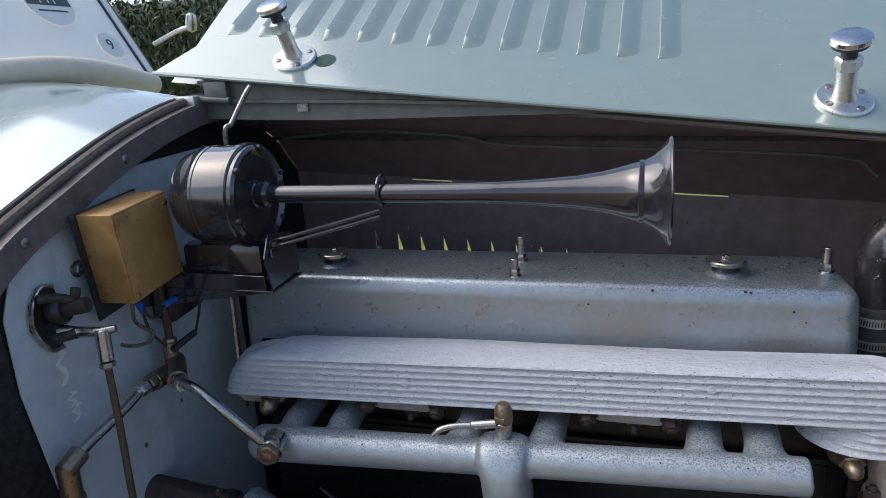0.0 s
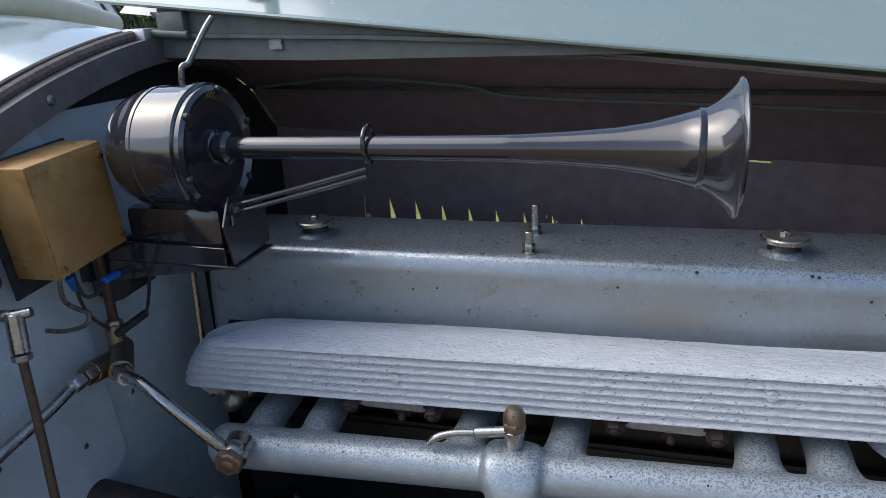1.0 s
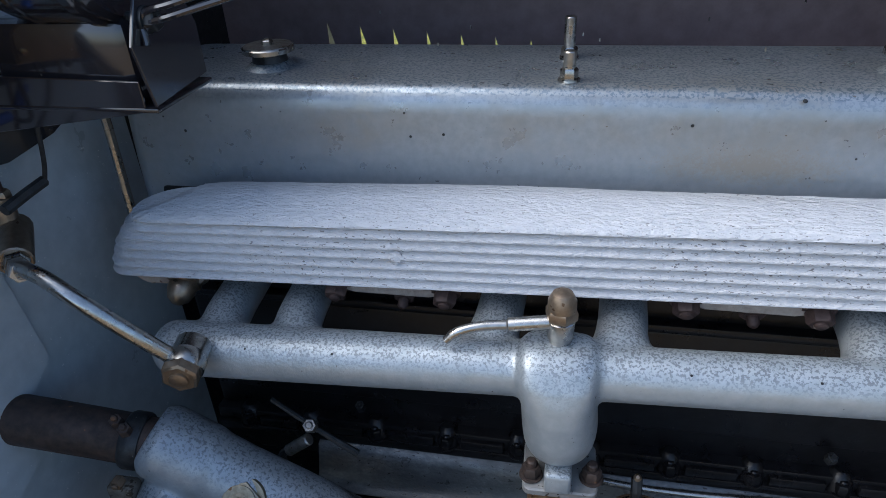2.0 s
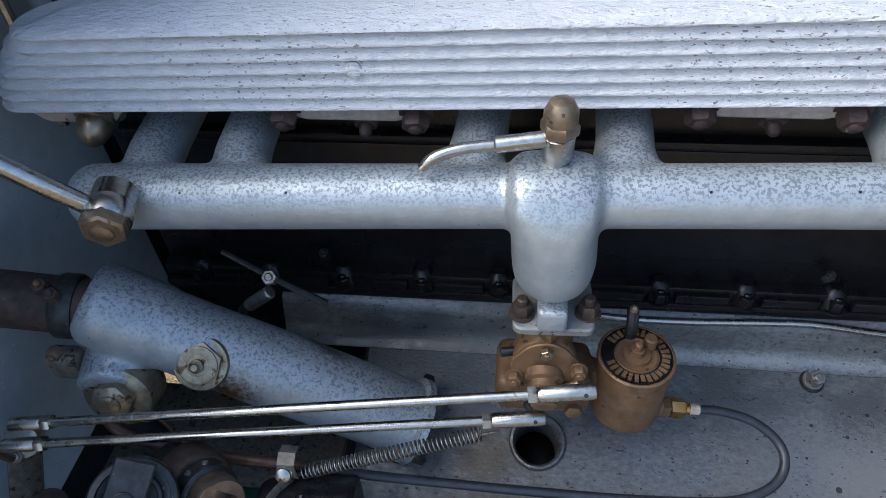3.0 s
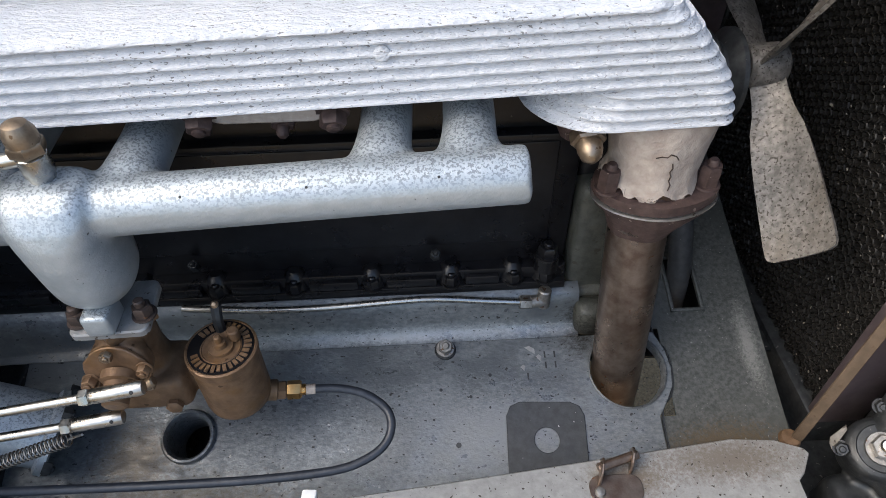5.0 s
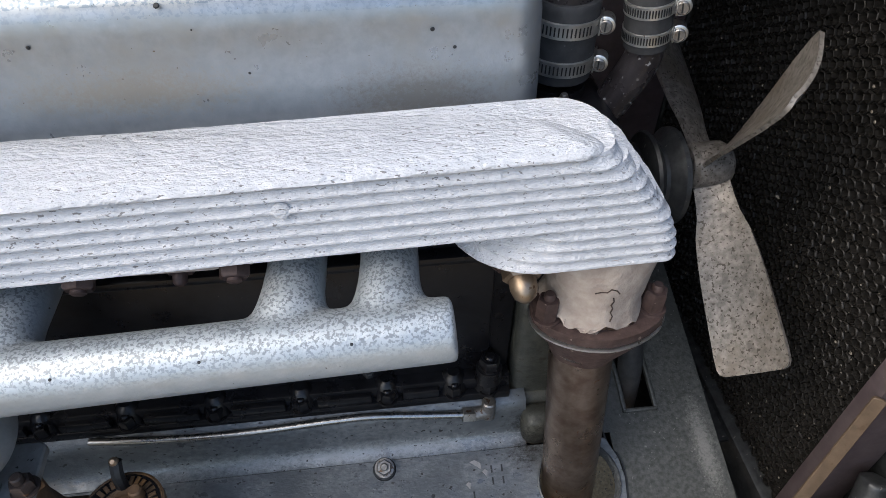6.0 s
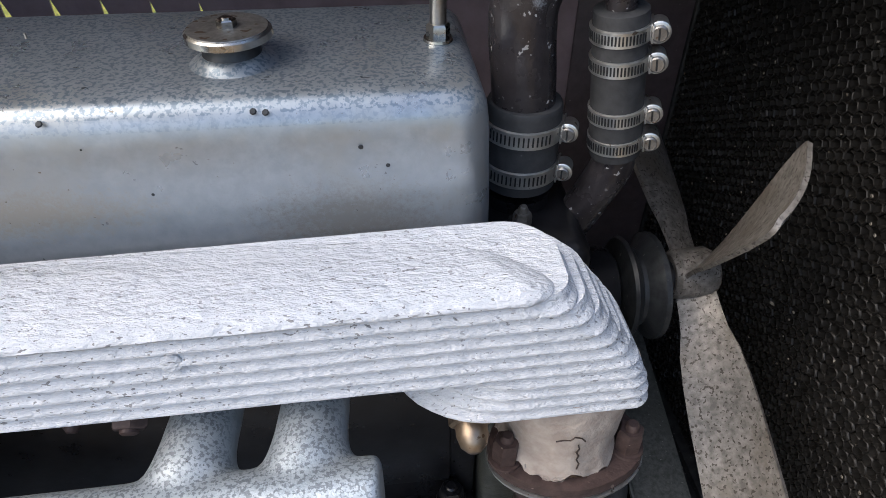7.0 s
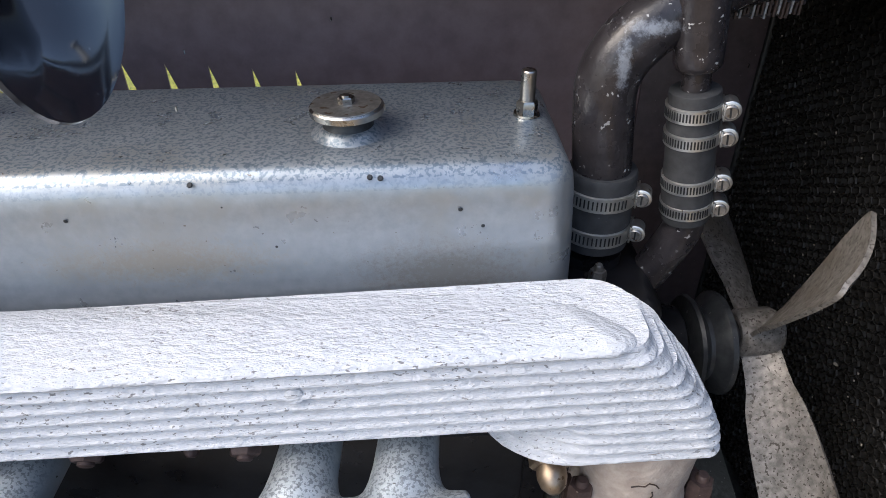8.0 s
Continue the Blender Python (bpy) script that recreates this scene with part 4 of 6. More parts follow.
part("weld_collar", lathe([(0.034, 0), (0.0365, 0.01), (0.0335, 0.03), (0.0315, 0.034)], (0.5035, 0.7265, 0.735), (0.05, -0.05, -1), 28), "rustpipe", down)

# ---- intake manifold ----
AX = lambda x: (x, 0.652, 0.8078 + 0.0448 * x)
intake = thing("intake_manifold", (0.0, 0.65, 0.72), "silver painted cast intake manifold with six branches", "intake manifold")
pieces = [tube([AX(-0.374), AX(-0.2), AX(0.0), AX(0.2), AX(0.372)], [0.0275, 0.0262, 0.0245, 0.0238, 0.0238], 32, 4), lathe([(0.008, -0.018), (0.019, -0.013), (0.0255, -0.005), (0.0275, 0.004)], AX(-0.374), (1, 0, 0), 32)]
for x in (-0.327, -0.248, -0.062, 0.053, 0.256, 0.327):
    a = Vector(AX(x))
    lean = -0.014 if x < -0.2 else 0.0
    branch = []
    for dy, dz, dx, rx, rz in ((0.0, 0.0, 0.0, 0.036, 0.0215), (0.016, 0.002, 0.0, 0.0345, 0.0225), (0.024, 0.004, lean * 0.2, 0.029, 0.0228), (0.032, 0.0055, lean * 0.45, 0.0255, 0.0228), (0.044, 0.0072, 0.001 + lean * 0.75, 0.0235, 0.0226), (0.065, 0.009, 0.003 + lean, 0.0228, 0.0224), (0.14, 0.013, 0.006 + lean * 1.5, 0.0224, 0.0222)):
        c = a + V(dx, dy, dz)
        branch.append([c + V(rx * math.cos(2 * math.pi * k / 28), -0.1 * rz * math.sin(2 * math.pi * k / 28), rz * math.sin(2 * math.pi * k / 28)) for k in range(28)])
    pieces.append(loft(branch))
# riser: a heart-shaped head over a round stem
riser = []
for z, rx, yf, yb, sq, cx in ((0.839, 0.024, 0.640, 0.666, 0.6, 0.0), (0.8365, 0.0295, 0.632, 0.672, 0.55, 0.0), (0.829, 0.0325, 0.623, 0.676, 0.5, 0.0), (0.815, 0.033, 0.614, 0.68, 0.5, 0.0), (0.80, 0.0325, 0.608, 0.684, 0.7, 0.001), (0.783, 0.0318, 0.605, 0.688, 0.85, 0.002), (0.752, 0.0325, 0.607, 0.694, 0.9, 0.004), (0.736, 0.0312, 0.611, 0.692, 0.9, 0.004), (0.726, 0.0275, 0.617, 0.684, 0.95, 0.004), (0.718, 0.02, 0.626, 0.67, 1, 0.004)):
    riser.append([(cx + 1.05 * rx * math.copysign(abs(math.cos(a)) ** sq, math.cos(a)), (yf + yb) / 2 + (yb - yf) / 2 * math.copysign(abs(math.sin(a)) ** sq, math.sin(a)), z) for a in np.linspace(0, 2 * math.pi, 40, endpoint=False)])
pieces.append(loft(riser))
fuse(part("casting", join(*pieces), "cast", intake), 0.0026, 12)
part("drain_boss", box(-0.0065, 0.0175, 0.608, 0.64, 0.699, 0.723, 0.004, 3), "cast", intake)
part("foot_flange", slab(rounded(-0.034, 0.034, -0.03, 0.03, (0.008,) * 4), basis((0.007, 0.643, 0.690), (1, 0.03, 0), (0, -0.03, 1)), 0.009, 0.0015), "plate", intake)
for x, y in ((-0.024, 0.628), (0.031, 0.632)):
    part("bolt", join(nut((x + 0.005, y, 0.699), (0, 0, 1), 0.0155, 0.011, 0.2, 0.002), rod((x + 0.005, y, 0.705), (x + 0.005, y, 0.719), 0.0048, 12)), "darkrust", intake)
# priming cock
tap = part("priming_cock", join(lathe([(0.013, 0.8265), (0.013, 0.8315), (0.0105, 0.8345), (0.0095, 0.8405), (0.0115, 0.8445), (0.0115, 0.8605), (0.009, 0.8625)], (0, 0.655, 0), (0, 0, 1), 24)), "nickel", intake, "brass priming cock with a curved lever")
part("dome_nut", join(lathe([(0.0135, 0.863), (0.014, 0.8645), (0.014, 0.8705), (0.0128, 0.8725)], (0, 0.655, 0), (0, 0, 1), 6), lathe([(0.0122, 0.872), (0.012, 0.8805), (0.0085, 0.8875), (0, 0.891)], (0, 0.655, 0), (0, 0, 1), 20)), "bronze", tap)
part("handle_socket", rod((-0.008, 0.654, 0.858), (-0.045, 0.652, 0.853), 0.0062, 14), "nickel", tap)
part("handle", tube([(-0.043, 0.652, 0.853), (-0.068, 0.649, 0.851), (-0.087, 0.645, 0.846), (-0.097, 0.642, 0.838)], [0.0044, 0.0044, 0.0046, 0.0036], 12), "nickel", tap)
for x in (-0.35, -0.285, -0.2, 0.105, 0.2, 0.3):
    a = Vector(AX(x))
    part("speck", lathe([(0.0012, 0), (0.0008, 0.0006)], a + V(0, -0.0185, 0.019), (0, -0.7, 0.7), 7), "dark", intake)

# ---- carburettor ----
carb = thing("carburettor", (0.03, 0.64, 0.538), "brown tarnished brass carburettor with round float chamber", "carburettor")
part("neck", lathe([(0.032, 0.678), (0.0335, 0.68), (0.0335, 0.688), (0.032, 0.69)], (0.006, 0.644, 0), (0, 0, 1), 4, 0.785), "brass", carb)
fuse(part("body", join(lathe([(0.024, 0.573), (0.029, 0.58), (0.029, 0.618), (0.026, 0.638), (0.027, 0.688)], (0.003, 0.646, 0), (0, 0, 1), 24),
                       lathe([(0.028, 0), (0.028, 0.012), (0.022, 0.016)], (0.003, 0.625, 0.65), (0, -1, 0.15), 24),
                       box(-0.04, 0.05, 0.612, 0.67, 0.571, 0.617, 0.010, 3), box(0.03, 0.07, 0.63, 0.655, 0.575, 0.613, 0.008, 3)), "brass", carb), 0.0024, 4)
part("cover_plate", slab([(0.03 * math.cos(a) * (1.0 if math.sin(a) < 0.5 else 0.9), 0.03 * math.sin(a)) for a in np.linspace(0, 2 * math.pi, 32, endpoint=False)], basis((0.003, 0.609, 0.652), (1, 0, 0), (0, -1, 0.15)), 0.004, 0.001), "brass", carb)
part("slide", lathe([(0.017, 0), (0.017, 0.008), (0.013, 0.010), (0.013, 0.016), (0.0115, 0.017), (0.0115, 0.03), (0.009, 0.032)], (0.003, 0.608, 0.645), (0, -0.75, -0.2), 24), "brass", carb)
for x, z in ((0.003, 0.678), (-0.02, 0.632), (0.026, 0.632)):
    part("screw", nut((x, 0.605, z), (0, -1, 0.15), 0.010, 0.006, 0.4), "bronze", carb)
part("side_screw", rod((-0.018, 0.63, 0.645), (-0.036, 0.628, 0.643), 0.0045, 10), "dark", carb)
part("rim_screw", nut((-0.023, 0.603, 0.643), (0, -1, 0.3), 0.012, 0.008, 0.2, 0.0015), "brass", carb)
part("link_pivot", nut((-0.008, 0.6, 0.606), (0, -1, 0.4), 0.009, 0.006), "dark", carb)
part("flange_bolt", nut((0.031, 0.602, 0.66), (0, -1, 0.15), 0.011, 0.007, 0.1, 0.0015), "brass", carb)
part("lever_boss", rod((0.02, 0.598, 0.636), (0.034, 0.6, 0.642), 0.005, 12), "bronze", carb)
part("drain_plug", lathe([(0.0085, 0), (0.0085, 0.005), (0.006, 0.0065)], (0.034, 0.611, 0.584), (0, -1, 0.1), 6), "brass", carb)
FX, FY = 0.0865, 0.638
bowl = part("float_chamber", lathe([(0.02, 0.547), (0.028, 0.55), (0.0325, 0.557), (0.0335, 0.565), (0.0335, 0.627)], (FX, FY, 0), (0, 0, 1), 40), "brass", carb, "brown brass float chamber")
lid = part("lid", lathe([(0.0345, 0.627), (0.0348, 0.629), (0.0348, 0.6365), (0.033, 0.6375), (0.0325, 0.6368), (0.0195, 0.6368), (0.0188, 0.6378), (0.018, 0.6368), (0.013, 0.636), (0.0, 0.636)], (FX, FY, 0), (0, 0, 1), 44), "brass", bowl, "brass lid with raised worn lettering")
part("recess", lathe([(0.0318, 0.6369), (0.0318, 0.6373), (0.0202, 0.6373), (0.0202, 0.6369)], (FX, FY, 0), (0, 0, 1), 40, 0, False), "block", lid, "dark sunk ring behind the raised marks")
part("hub", lathe([(0.0125, 0.636), (0.012, 0.6395), (0.0065, 0.640), (0.006, 0.6455), (0.0036, 0.646), (0.0036, 0.653), (0.002, 0.6545)], (FX, FY, 0), (0, 0, 1), 20), "brass", lid)
part("tickler", rod((FX + 0.012, FY + 0.010, 0.637), (FX + 0.012, FY + 0.010, 0.651), 0.006, 12), "brass", lid)
part("clip_arm", tube([(FX - 0.004, FY + 0.022, 0.637), (FX - 0.004, FY + 0.024, 0.652), (FX - 0.004, FY + 0.031, 0.664)], 0.0055, 8), "dark", lid)
part("clip_pin", lathe([(0.004, 0), (0.004, 0.003), (0.002, 0.005)], (FX - 0.004, FY + 0.03, 0.665), (0, -0.5, 0.8), 12), "bronze", lid)
for i in range(30):
    a = 2 * math.pi * i / 30 + 0.1
    if 1.0 < (a % 6.283) < 1.9:
        continue
    h = 0.0085 if i % 3 else 0.0075
    bar = box(-0.0017, 0.0017, 0.022, 0.022 + h * 0.9, 0.6371, 0.6386, 0)
    bar.transform(Matrix.Translation((FX, FY, 0)) @ Matrix.Rotation(a, 4, "Z"))
    part("raised_bar", bar, "brass", lid)
part("union", join(rod((0.112, 0.643, 0.551), (0.124, 0.6445, 0.548), 0.0115, 16), nut((0.121, 0.644, 0.548), (1, 0.08, -0.12), 0.018, 0.012, 0.2)), "brass", bowl)
part("union_nut", join(nut((0.1335, 0.645, 0.5455), (1, 0.08, -0.12), 0.0175, 0.015, 0.5), rod((0.146, 0.6455, 0.5445), (0.154, 0.646, 0.5435), 0.0062, 12)), "brassnew", bowl, "clean brass union nut")

# ---- oil pipe along the block ----
oil = thing("oil_pipe", (0.2, 0.757, 0.53), "thin bright steel oil pipe along the block's foot", "pipe")
part("pipe", tube([(0.0, 0.758, 0.556), (0.03, 0.757, 0.553), (0.10, 0.757, 0.546), (0.174, 0.757, 0.546), (0.25, 0.757, 0.551), (0.30, 0.757, 0.552), (0.36, 0.756, 0.545), (0.41, 0.754, 0.541)], 0.0042, 10), "nickel", oil)
part("union_nut", nut((0.40, 0.754, 0.542), (1, 0, -0.1), 0.015, 0.016), "steel", oil)
part("elbow", join(rod((0.412, 0.754, 0.541), (0.432, 0.757, 0.541), 0.008, 12), rod((0.43, 0.757, 0.53), (0.43, 0.757, 0.56), 0.008, 12)), "steel", oil)


# ---- trays and front frame ----
bay = thing("engine_tray", (0.1, 0.65, 0.4), "scuffed aluminium undertray beside the engine", "undertray", kind="structure")
SK = math.atan(0.33)
tray_pose = basis((0, 0.616, 0.457), (1, 0, 0), (0, -math.sin(SK), math.cos(SK)))
part("floor_sheet", slab([(-0.195, -0.17), (0.5585, -0.17), (0.556, 0.02), (0.566, 0.034), (0.578, 0.055), (0.581, 0.078), (0.578, 0.1), (0.567, 0.124), (-0.195, 0.124)], tray_pose @ pose(0, 0, -0.003), 0.003, 0.0005, holes=((0.007, 0.0265, 0.0245), (0.527, 0.078, 0.045))), "tray", bay)
part("inner_ledge", sheet([(0.734, 0.4955), (0.742, 0.4995), (0.7475, 0.506), (0.752, 0.518), (0.757, 0.535), (0.762, 0.548), (0.775, 0.5525)], -0.30, 0.474, 0.003, 12), "tray", bay, "bright folded ledge along the crankcase", sharp=60)
part("hole_rim", lathe([(0.0245, -0.004), (0.0305, 0.0), (0.0312, 0.003), (0.0295, 0.0062), (0.0272, 0.0066), (0.0246, 0.003), (0.024, -0.012), (0.0238, -0.06)], tray_pose @ V(0.007, 0.0265, 0.0), tray_pose.to_3x3() @ V(0, 0, 1), 32, 0, False), "tray", bay)
part("pipe_hole_rim", lathe([(0.0445, -0.008), (0.047, 0.0), (0.048, 0.002), (0.0465, 0.0035), (0.045, 0.0), (0.0442, -0.012)], tray_pose @ V(0.527, 0.078, 0.0), tray_pose.to_3x3() @ V(0, 0, 1), 36, 0, False), "tray", bay)
tray_nut = part("stud", nut(tray_pose @ V(0.308, 0.115, 0.003), tray_pose.to_3x3() @ V(0, -0.1, 1), 0.0155, 0.012, 0.4, 0.003), "steel", bay)
part("washer_ring", lathe([(0.0128, 0), (0.013, 0.0012), (0.012, 0.003), (0.007, 0.003)], tray_pose @ V(0.308, 0.114, 0.0), tray_pose.to_3x3() @ V(0, 0, 1), 24), "dark", tray_nut)
for x, v, r in ((0.317, 0.0, 0.0032), (0.335, 0.055, 0.002), (0.3, 0.065, 0.002), (0.36, 0.08, 0.0022), (0.29, 0.03, 0.0015), (0.42, 0.06, 0.0016), (0.2, 0.08, 0.0014), (0.25, 0.05, 0.0013)):
    part("drilled_hole", lathe([(r, 0.0002), (r, 0.0006)], tray_pose @ V(x, v, 0), tray_pose.to_3x3() @ V(0, 0, 1), 12), "dark", bay)
for x, v, w in ((0.405, 0.112, 0.015), (0.418, 0.10, 0.007), (0.398, 0.088, 0.006)):
    part("flaked_paint", slab([(0, 0), (w, -0.003), (w * 0.8, 0.003), (w * 0.3, 0.004)], tray_pose @ pose(x, v, 0.0002, 0, 0, -25), 0.0008, 0), "plate", bay)
for k, (x, v) in enumerate(((0.405, 0.072), (0.428, 0.098), (0.44, 0.098), (0.428, 0.085), (0.44, 0.085))):
    part("stamped_bar", slab([(0, 0), (0.002, 0), (0.002, 0.008), (0, 0.008)], tray_pose @ pose(x, v, 0.0002), 0.0004, 0), "dark", bay)
part("rear_tray", box(-0.56, -0.19, 0.625, 0.77, 0.325, 0.33, 0.001), "traystain", bay, "pitted grey plate below the steering box")
part("end_wall", box(-0.198, -0.195, 0.45, 0.74, 0.3, 0.495, 0), "dark", bay)
part("rear_floor", box(-0.56, -0.10, 0.302, 0.70, 0.295, 0.30, 0), "darkgreen", bay, "dark green painted floor at the chassis rail")
part("chassis_side", box(-0.56, 0.95, 0.24, 0.30, 0.30, 0.45, 0.006), "dark", bay)
# black plate added below the round hole, standing for the shade in it
part("hole_backing", box(-0.04, 0.055, 0.58, 0.72, 0.385, 0.395, 0), "block", bay)
# dark sheet added over the lit gravel, in place of the shade there
part("front_dark_sheet", box(0.71, 1.0, 0.28, 0.76, 0.36, 0.365, 0), "dark", bay)
part("under_sheet", box(-0.56, 0.95, 0.76, 1.2, 0.40, 0.405, 0), "dark", bay)

front = thing("front_crossmember", (0.63, 0.7, 0.4), "dusty grey front crossmember sheet with a square slot", "crossmember")
front_pose = basis((0, 0.62, 0.4525), (1, 0, 0), (0, -0.30, 1))
# four strips round the slot
for x0, x1, v0, v1 in ((0.55, 0.602, -0.05, 0.018), (0.5765, 0.602, 0.018, 0.128), (0.55, 0.602, 0.128, 0.4), (0.638, 0.705, -0.05, 0.4), (0.602, 0.638, -0.05, 0.152), (0.602, 0.638, 0.225, 0.4)):
    part("sheet", slab([(x0, v0), (x1, v0), (x1, v1), (x0, v1)], front_pose, 0.003, 0), "crossmember", front)
for x0, x1, v0, v1 in ((0.598, 0.603, 0.148, 0.228), (0.637, 0.642, 0.148, 0.228), (0.598, 0.642, 0.148, 0.153), (0.598, 0.642, 0.224, 0.229)):
    b = box(x0, x1, v0, v1, 0.0, 0.007, 0.0015)
    b.transform(front_pose)
    part("slot_lip", b, "crossmember", front)
part("turned_edge", loft([[front_pose @ V(0.703 + 0.004 * math.sin(s), v, 0.003 - 0.05 * s + 0.0) for s in (0, 0.3, 0.7, 1.0)] for v in np.linspace(-0.05, 0.4, 6)], close=False), "crossmember", front)
part("seam", tube([front_pose @ V(x, v, 0.004) for x, v in ((0.566, 0.3), (0.568, 0.13), (0.58, 0.1), (0.5825, 0.075), (0.576, 0.045), (0.56, 0.02), (0.56, -0.05))], 0.0016, 6), "dark", front)
solid("drain_hose", tube([(0.595, 0.86, 0.72), (0.605, 0.835, 0.62), (0.618, 0.81, 0.52), (0.622, 0.80, 0.4)], 0.015, 16), "rubber", "black hose dropping through the crossmember slot", "hose")
mount = thing("engine_mount", (0.5, 0.82, 0.482), "greasy grey cast front engine mount", "engine mount")
part("web", box(0.458, 0.513, 0.775, 0.86, 0.51, 0.70, 0.012, 3), "mountcast", mount)
part("foot", box(0.465, 0.54, 0.765, 0.87, 0.482, 0.545, 0.012, 3), "mountcast", mount)
part("toe", box(0.468, 0.512, 0.735, 0.768, 0.485, 0.54, 0.014, 3), "mountcast", mount, "toe caked in black grease")
part("lug", box(0.509, 0.545, 0.79, 0.9, 0.6, 0.72, 0.012, 3), "mountcast", mount)

# ---- outer plate with clips ----
valance = thing("side_valance", (0.28, 0.45, 0.4), "pale grey sheet valance along the bay's outer edge", "valance")
VZ = 0.497
part("sheet", slab([(-0.155, 0.30), (0.658, 0.30), (0.664, 0.533), (0.672, 0.54), (0.687, 0.562), (0.683, 0.568), (0.655, 0.579), (0.61, 0.583), (0.5, 0.572), (0.3, 0.552), (0.13, 0.537), (-0.06, 0.529), (-0.14, 0.527)], pose(0, 0, VZ), 0.003, 0.0008), "plate", valance)
part("folded_edge", loft([[(x, y + 0.0005, VZ + 0.002), (x, y + 0.0015, VZ - 0.03)] for x, y in ((-0.14, 0.527), (-0.06, 0.529), (0.13, 0.537), (0.3, 0.552), (0.5, 0.572), (0.61, 0.583))], close=False), "plate", valance)
for x, y in ((0.035, 0.50), (0.073, 0.50)):
    part("drilled_hole", lathe([(0.003, 0.003), (0.003, 0.0034)], (x, y, VZ), (0, 0, 1), 12), "dark", valance)


def clip(x, y, turn, tip):
    c = thing("spring_clip", (x, y, VZ + 0.003), "bent sprung steel clip with a white plastic tip" if tip else "bent sprung steel clip riveted to the valance", "clip", "valance clips")
    m = pose(x, y, VZ + 0.003, 0, 0, turn)
    b = sheet([(-0.026, 0.0035), (-0.012, 0.005), (0.0, 0.010), (0.012, 0.019), (0.02, 0.021), (0.028, 0.016)], -0.0075, 0.0075, 0.0012)
    b.transform(m)
    part("leaf", b, "traystain", c)
    b = sheet([(-0.03, 0.0014), (-0.01, 0.0014), (0.006, 0.0018)], -0.011, 0.011, 0.0012)
    b.transform(m)
    part("foot", b, "traystain", c)
    part("rivet", lathe([(0.005, 0.003), (0.004, 0.006), (0, 0.007)], m @ V(0, -0.022, 0), (0, 0, 1), 14), "steel", c)
    if tip:
        b = box(-0.0075, 0.0075, 0.018, 0.032, 0.0155, 0.0225, 0.002)
        b.transform(m)
        part("tip", b, "whitepl", c, "white plastic tip")


clip(0.160, 0.512, -4, True)
clip(-0.045, 0.495, 8, False)
lug = thing("hinge_lug", (0.475, 0.545, VZ + 0.003), "rusty brown riveted lug with a cross pin", "lug")
for s in (0, 1):
    part("ear", slab([(-0.013, 0), (0.013, 0), (0.013, 0.01), (0.009, 0.02), (0.0, 0.024), (-0.009, 0.02), (-0.013, 0.01)], basis((0.458 + 0.034 * s, 0.552 + 0.01 * s, VZ + 0.003), (0.3, 1, 0), (1, -0.3, 0)), 0.003, 0.0008), "rustpipe", lug)
part("pin", rod((0.455, 0.552, VZ + 0.017), (0.50, 0.565, VZ + 0.017), 0.005, 12), "rustpipe", lug)
part("foot", slab(rounded(0.445, 0.5, 0.52, 0.55, (0.012,) * 4), pose(0, 0, VZ + 0.003), 0.002, 0.0006), "rustpipe", lug)
part("rivet", lathe([(0.006, 0.005), (0.0045, 0.008), (0, 0.009)], (0.455, 0.532, VZ), (0, 0, 1), 14), "steel", lug)
wash = thing("cup_washer", (0.529, 0.5, VZ + 0.003), "rusty brown cup washer with a small bolt", "washer")
part("washer", lathe([(0.0165, 0.003), (0.017, 0.0045), (0.013, 0.006), (0.005, 0.005)], (0.529, 0.5, VZ), (0, 0, 1), 28), "rustpipe", wash)
part("bolt", lathe([(0.0055, 0.005), (0.005, 0.009), (0, 0.010)], (0.529, 0.5, VZ), (0, 0, 1), 14), "steel", wash)

solid("lifting_plate", slab([(-0.046, -0.05), (0.046, -0.05), (0.046, 0.03), (0.041, 0.041), (0.03, 0.046), (-0.03, 0.046), (-0.041, 0.041), (-0.046, 0.03)], tray_pose @ pose(0.419, -0.002, 0.0006, 0, 0, -3), 0.0022, 0.0006, holes=((0.0, 0.002, 0.0145),)), "gasket", "dark grey plate with a round hole lying on the tray", "plate")

# ---- steering box, column, linkages ----
steer = thing("steering_box", (-0.25, 0.63, 0.46), "silver painted tapered steering box with rusty plugs", "steering box")
A, B = V(-0.402, 0.624, 0.686), V(-0.128, 0.633, 0.507)
axis = (B - A).normalized()
L = (B - A).length
fuse(part("casing", join(lathe([(0.033, -0.012), (0.035, -0.007), (0.039, -0.003), (0.0398, 0.004), (0.0398, 0.05), (0.0378, 0.06), (0.0375, 0.09), (0.0395, 0.15), (0.04, 0.25), (0.04, L - 0.012), (0.04, L)], A, axis, 40),
                         lathe([(0.034, 0), (0.03, 0.045)], (-0.395, 0.615, 0.63), (0.1, -0.95, -0.1), 20)), "steer", steer), 0.003, 5)
part("end_flange", lathe([(0.041, L - 0.006), (0.046, L - 0.003), (0.0465, L + 0.004), (0.04, L + 0.006)], A, axis, 40), "steer", steer)
for a in (0.3, 1.6, 2.9, 4.2, 5.5):
    u, w = frame_of(axis)[1:]
    part("flange_bolt", nut(A + axis * (L + 0.003) + (u * math.cos(a) + w * math.sin(a)) * 0.048, axis, 0.012, 0.009), "dark", steer)
NX = V(-0.3085, 0.5975, 0.641)
nax = V(0.12, -0.74, 0.62)
plug = part("filler_plug", join(lathe([(0.0265, -0.014), (0.0265, 0.001), (0.025, 0.003), (0.0225, 0.0032)], NX, nax, 32), nut(NX + nax.normalized() * 0.002, nax, 0.037, 0.007, 0.2)), "cadmium", steer, "worn hexagon filler plug with rust")
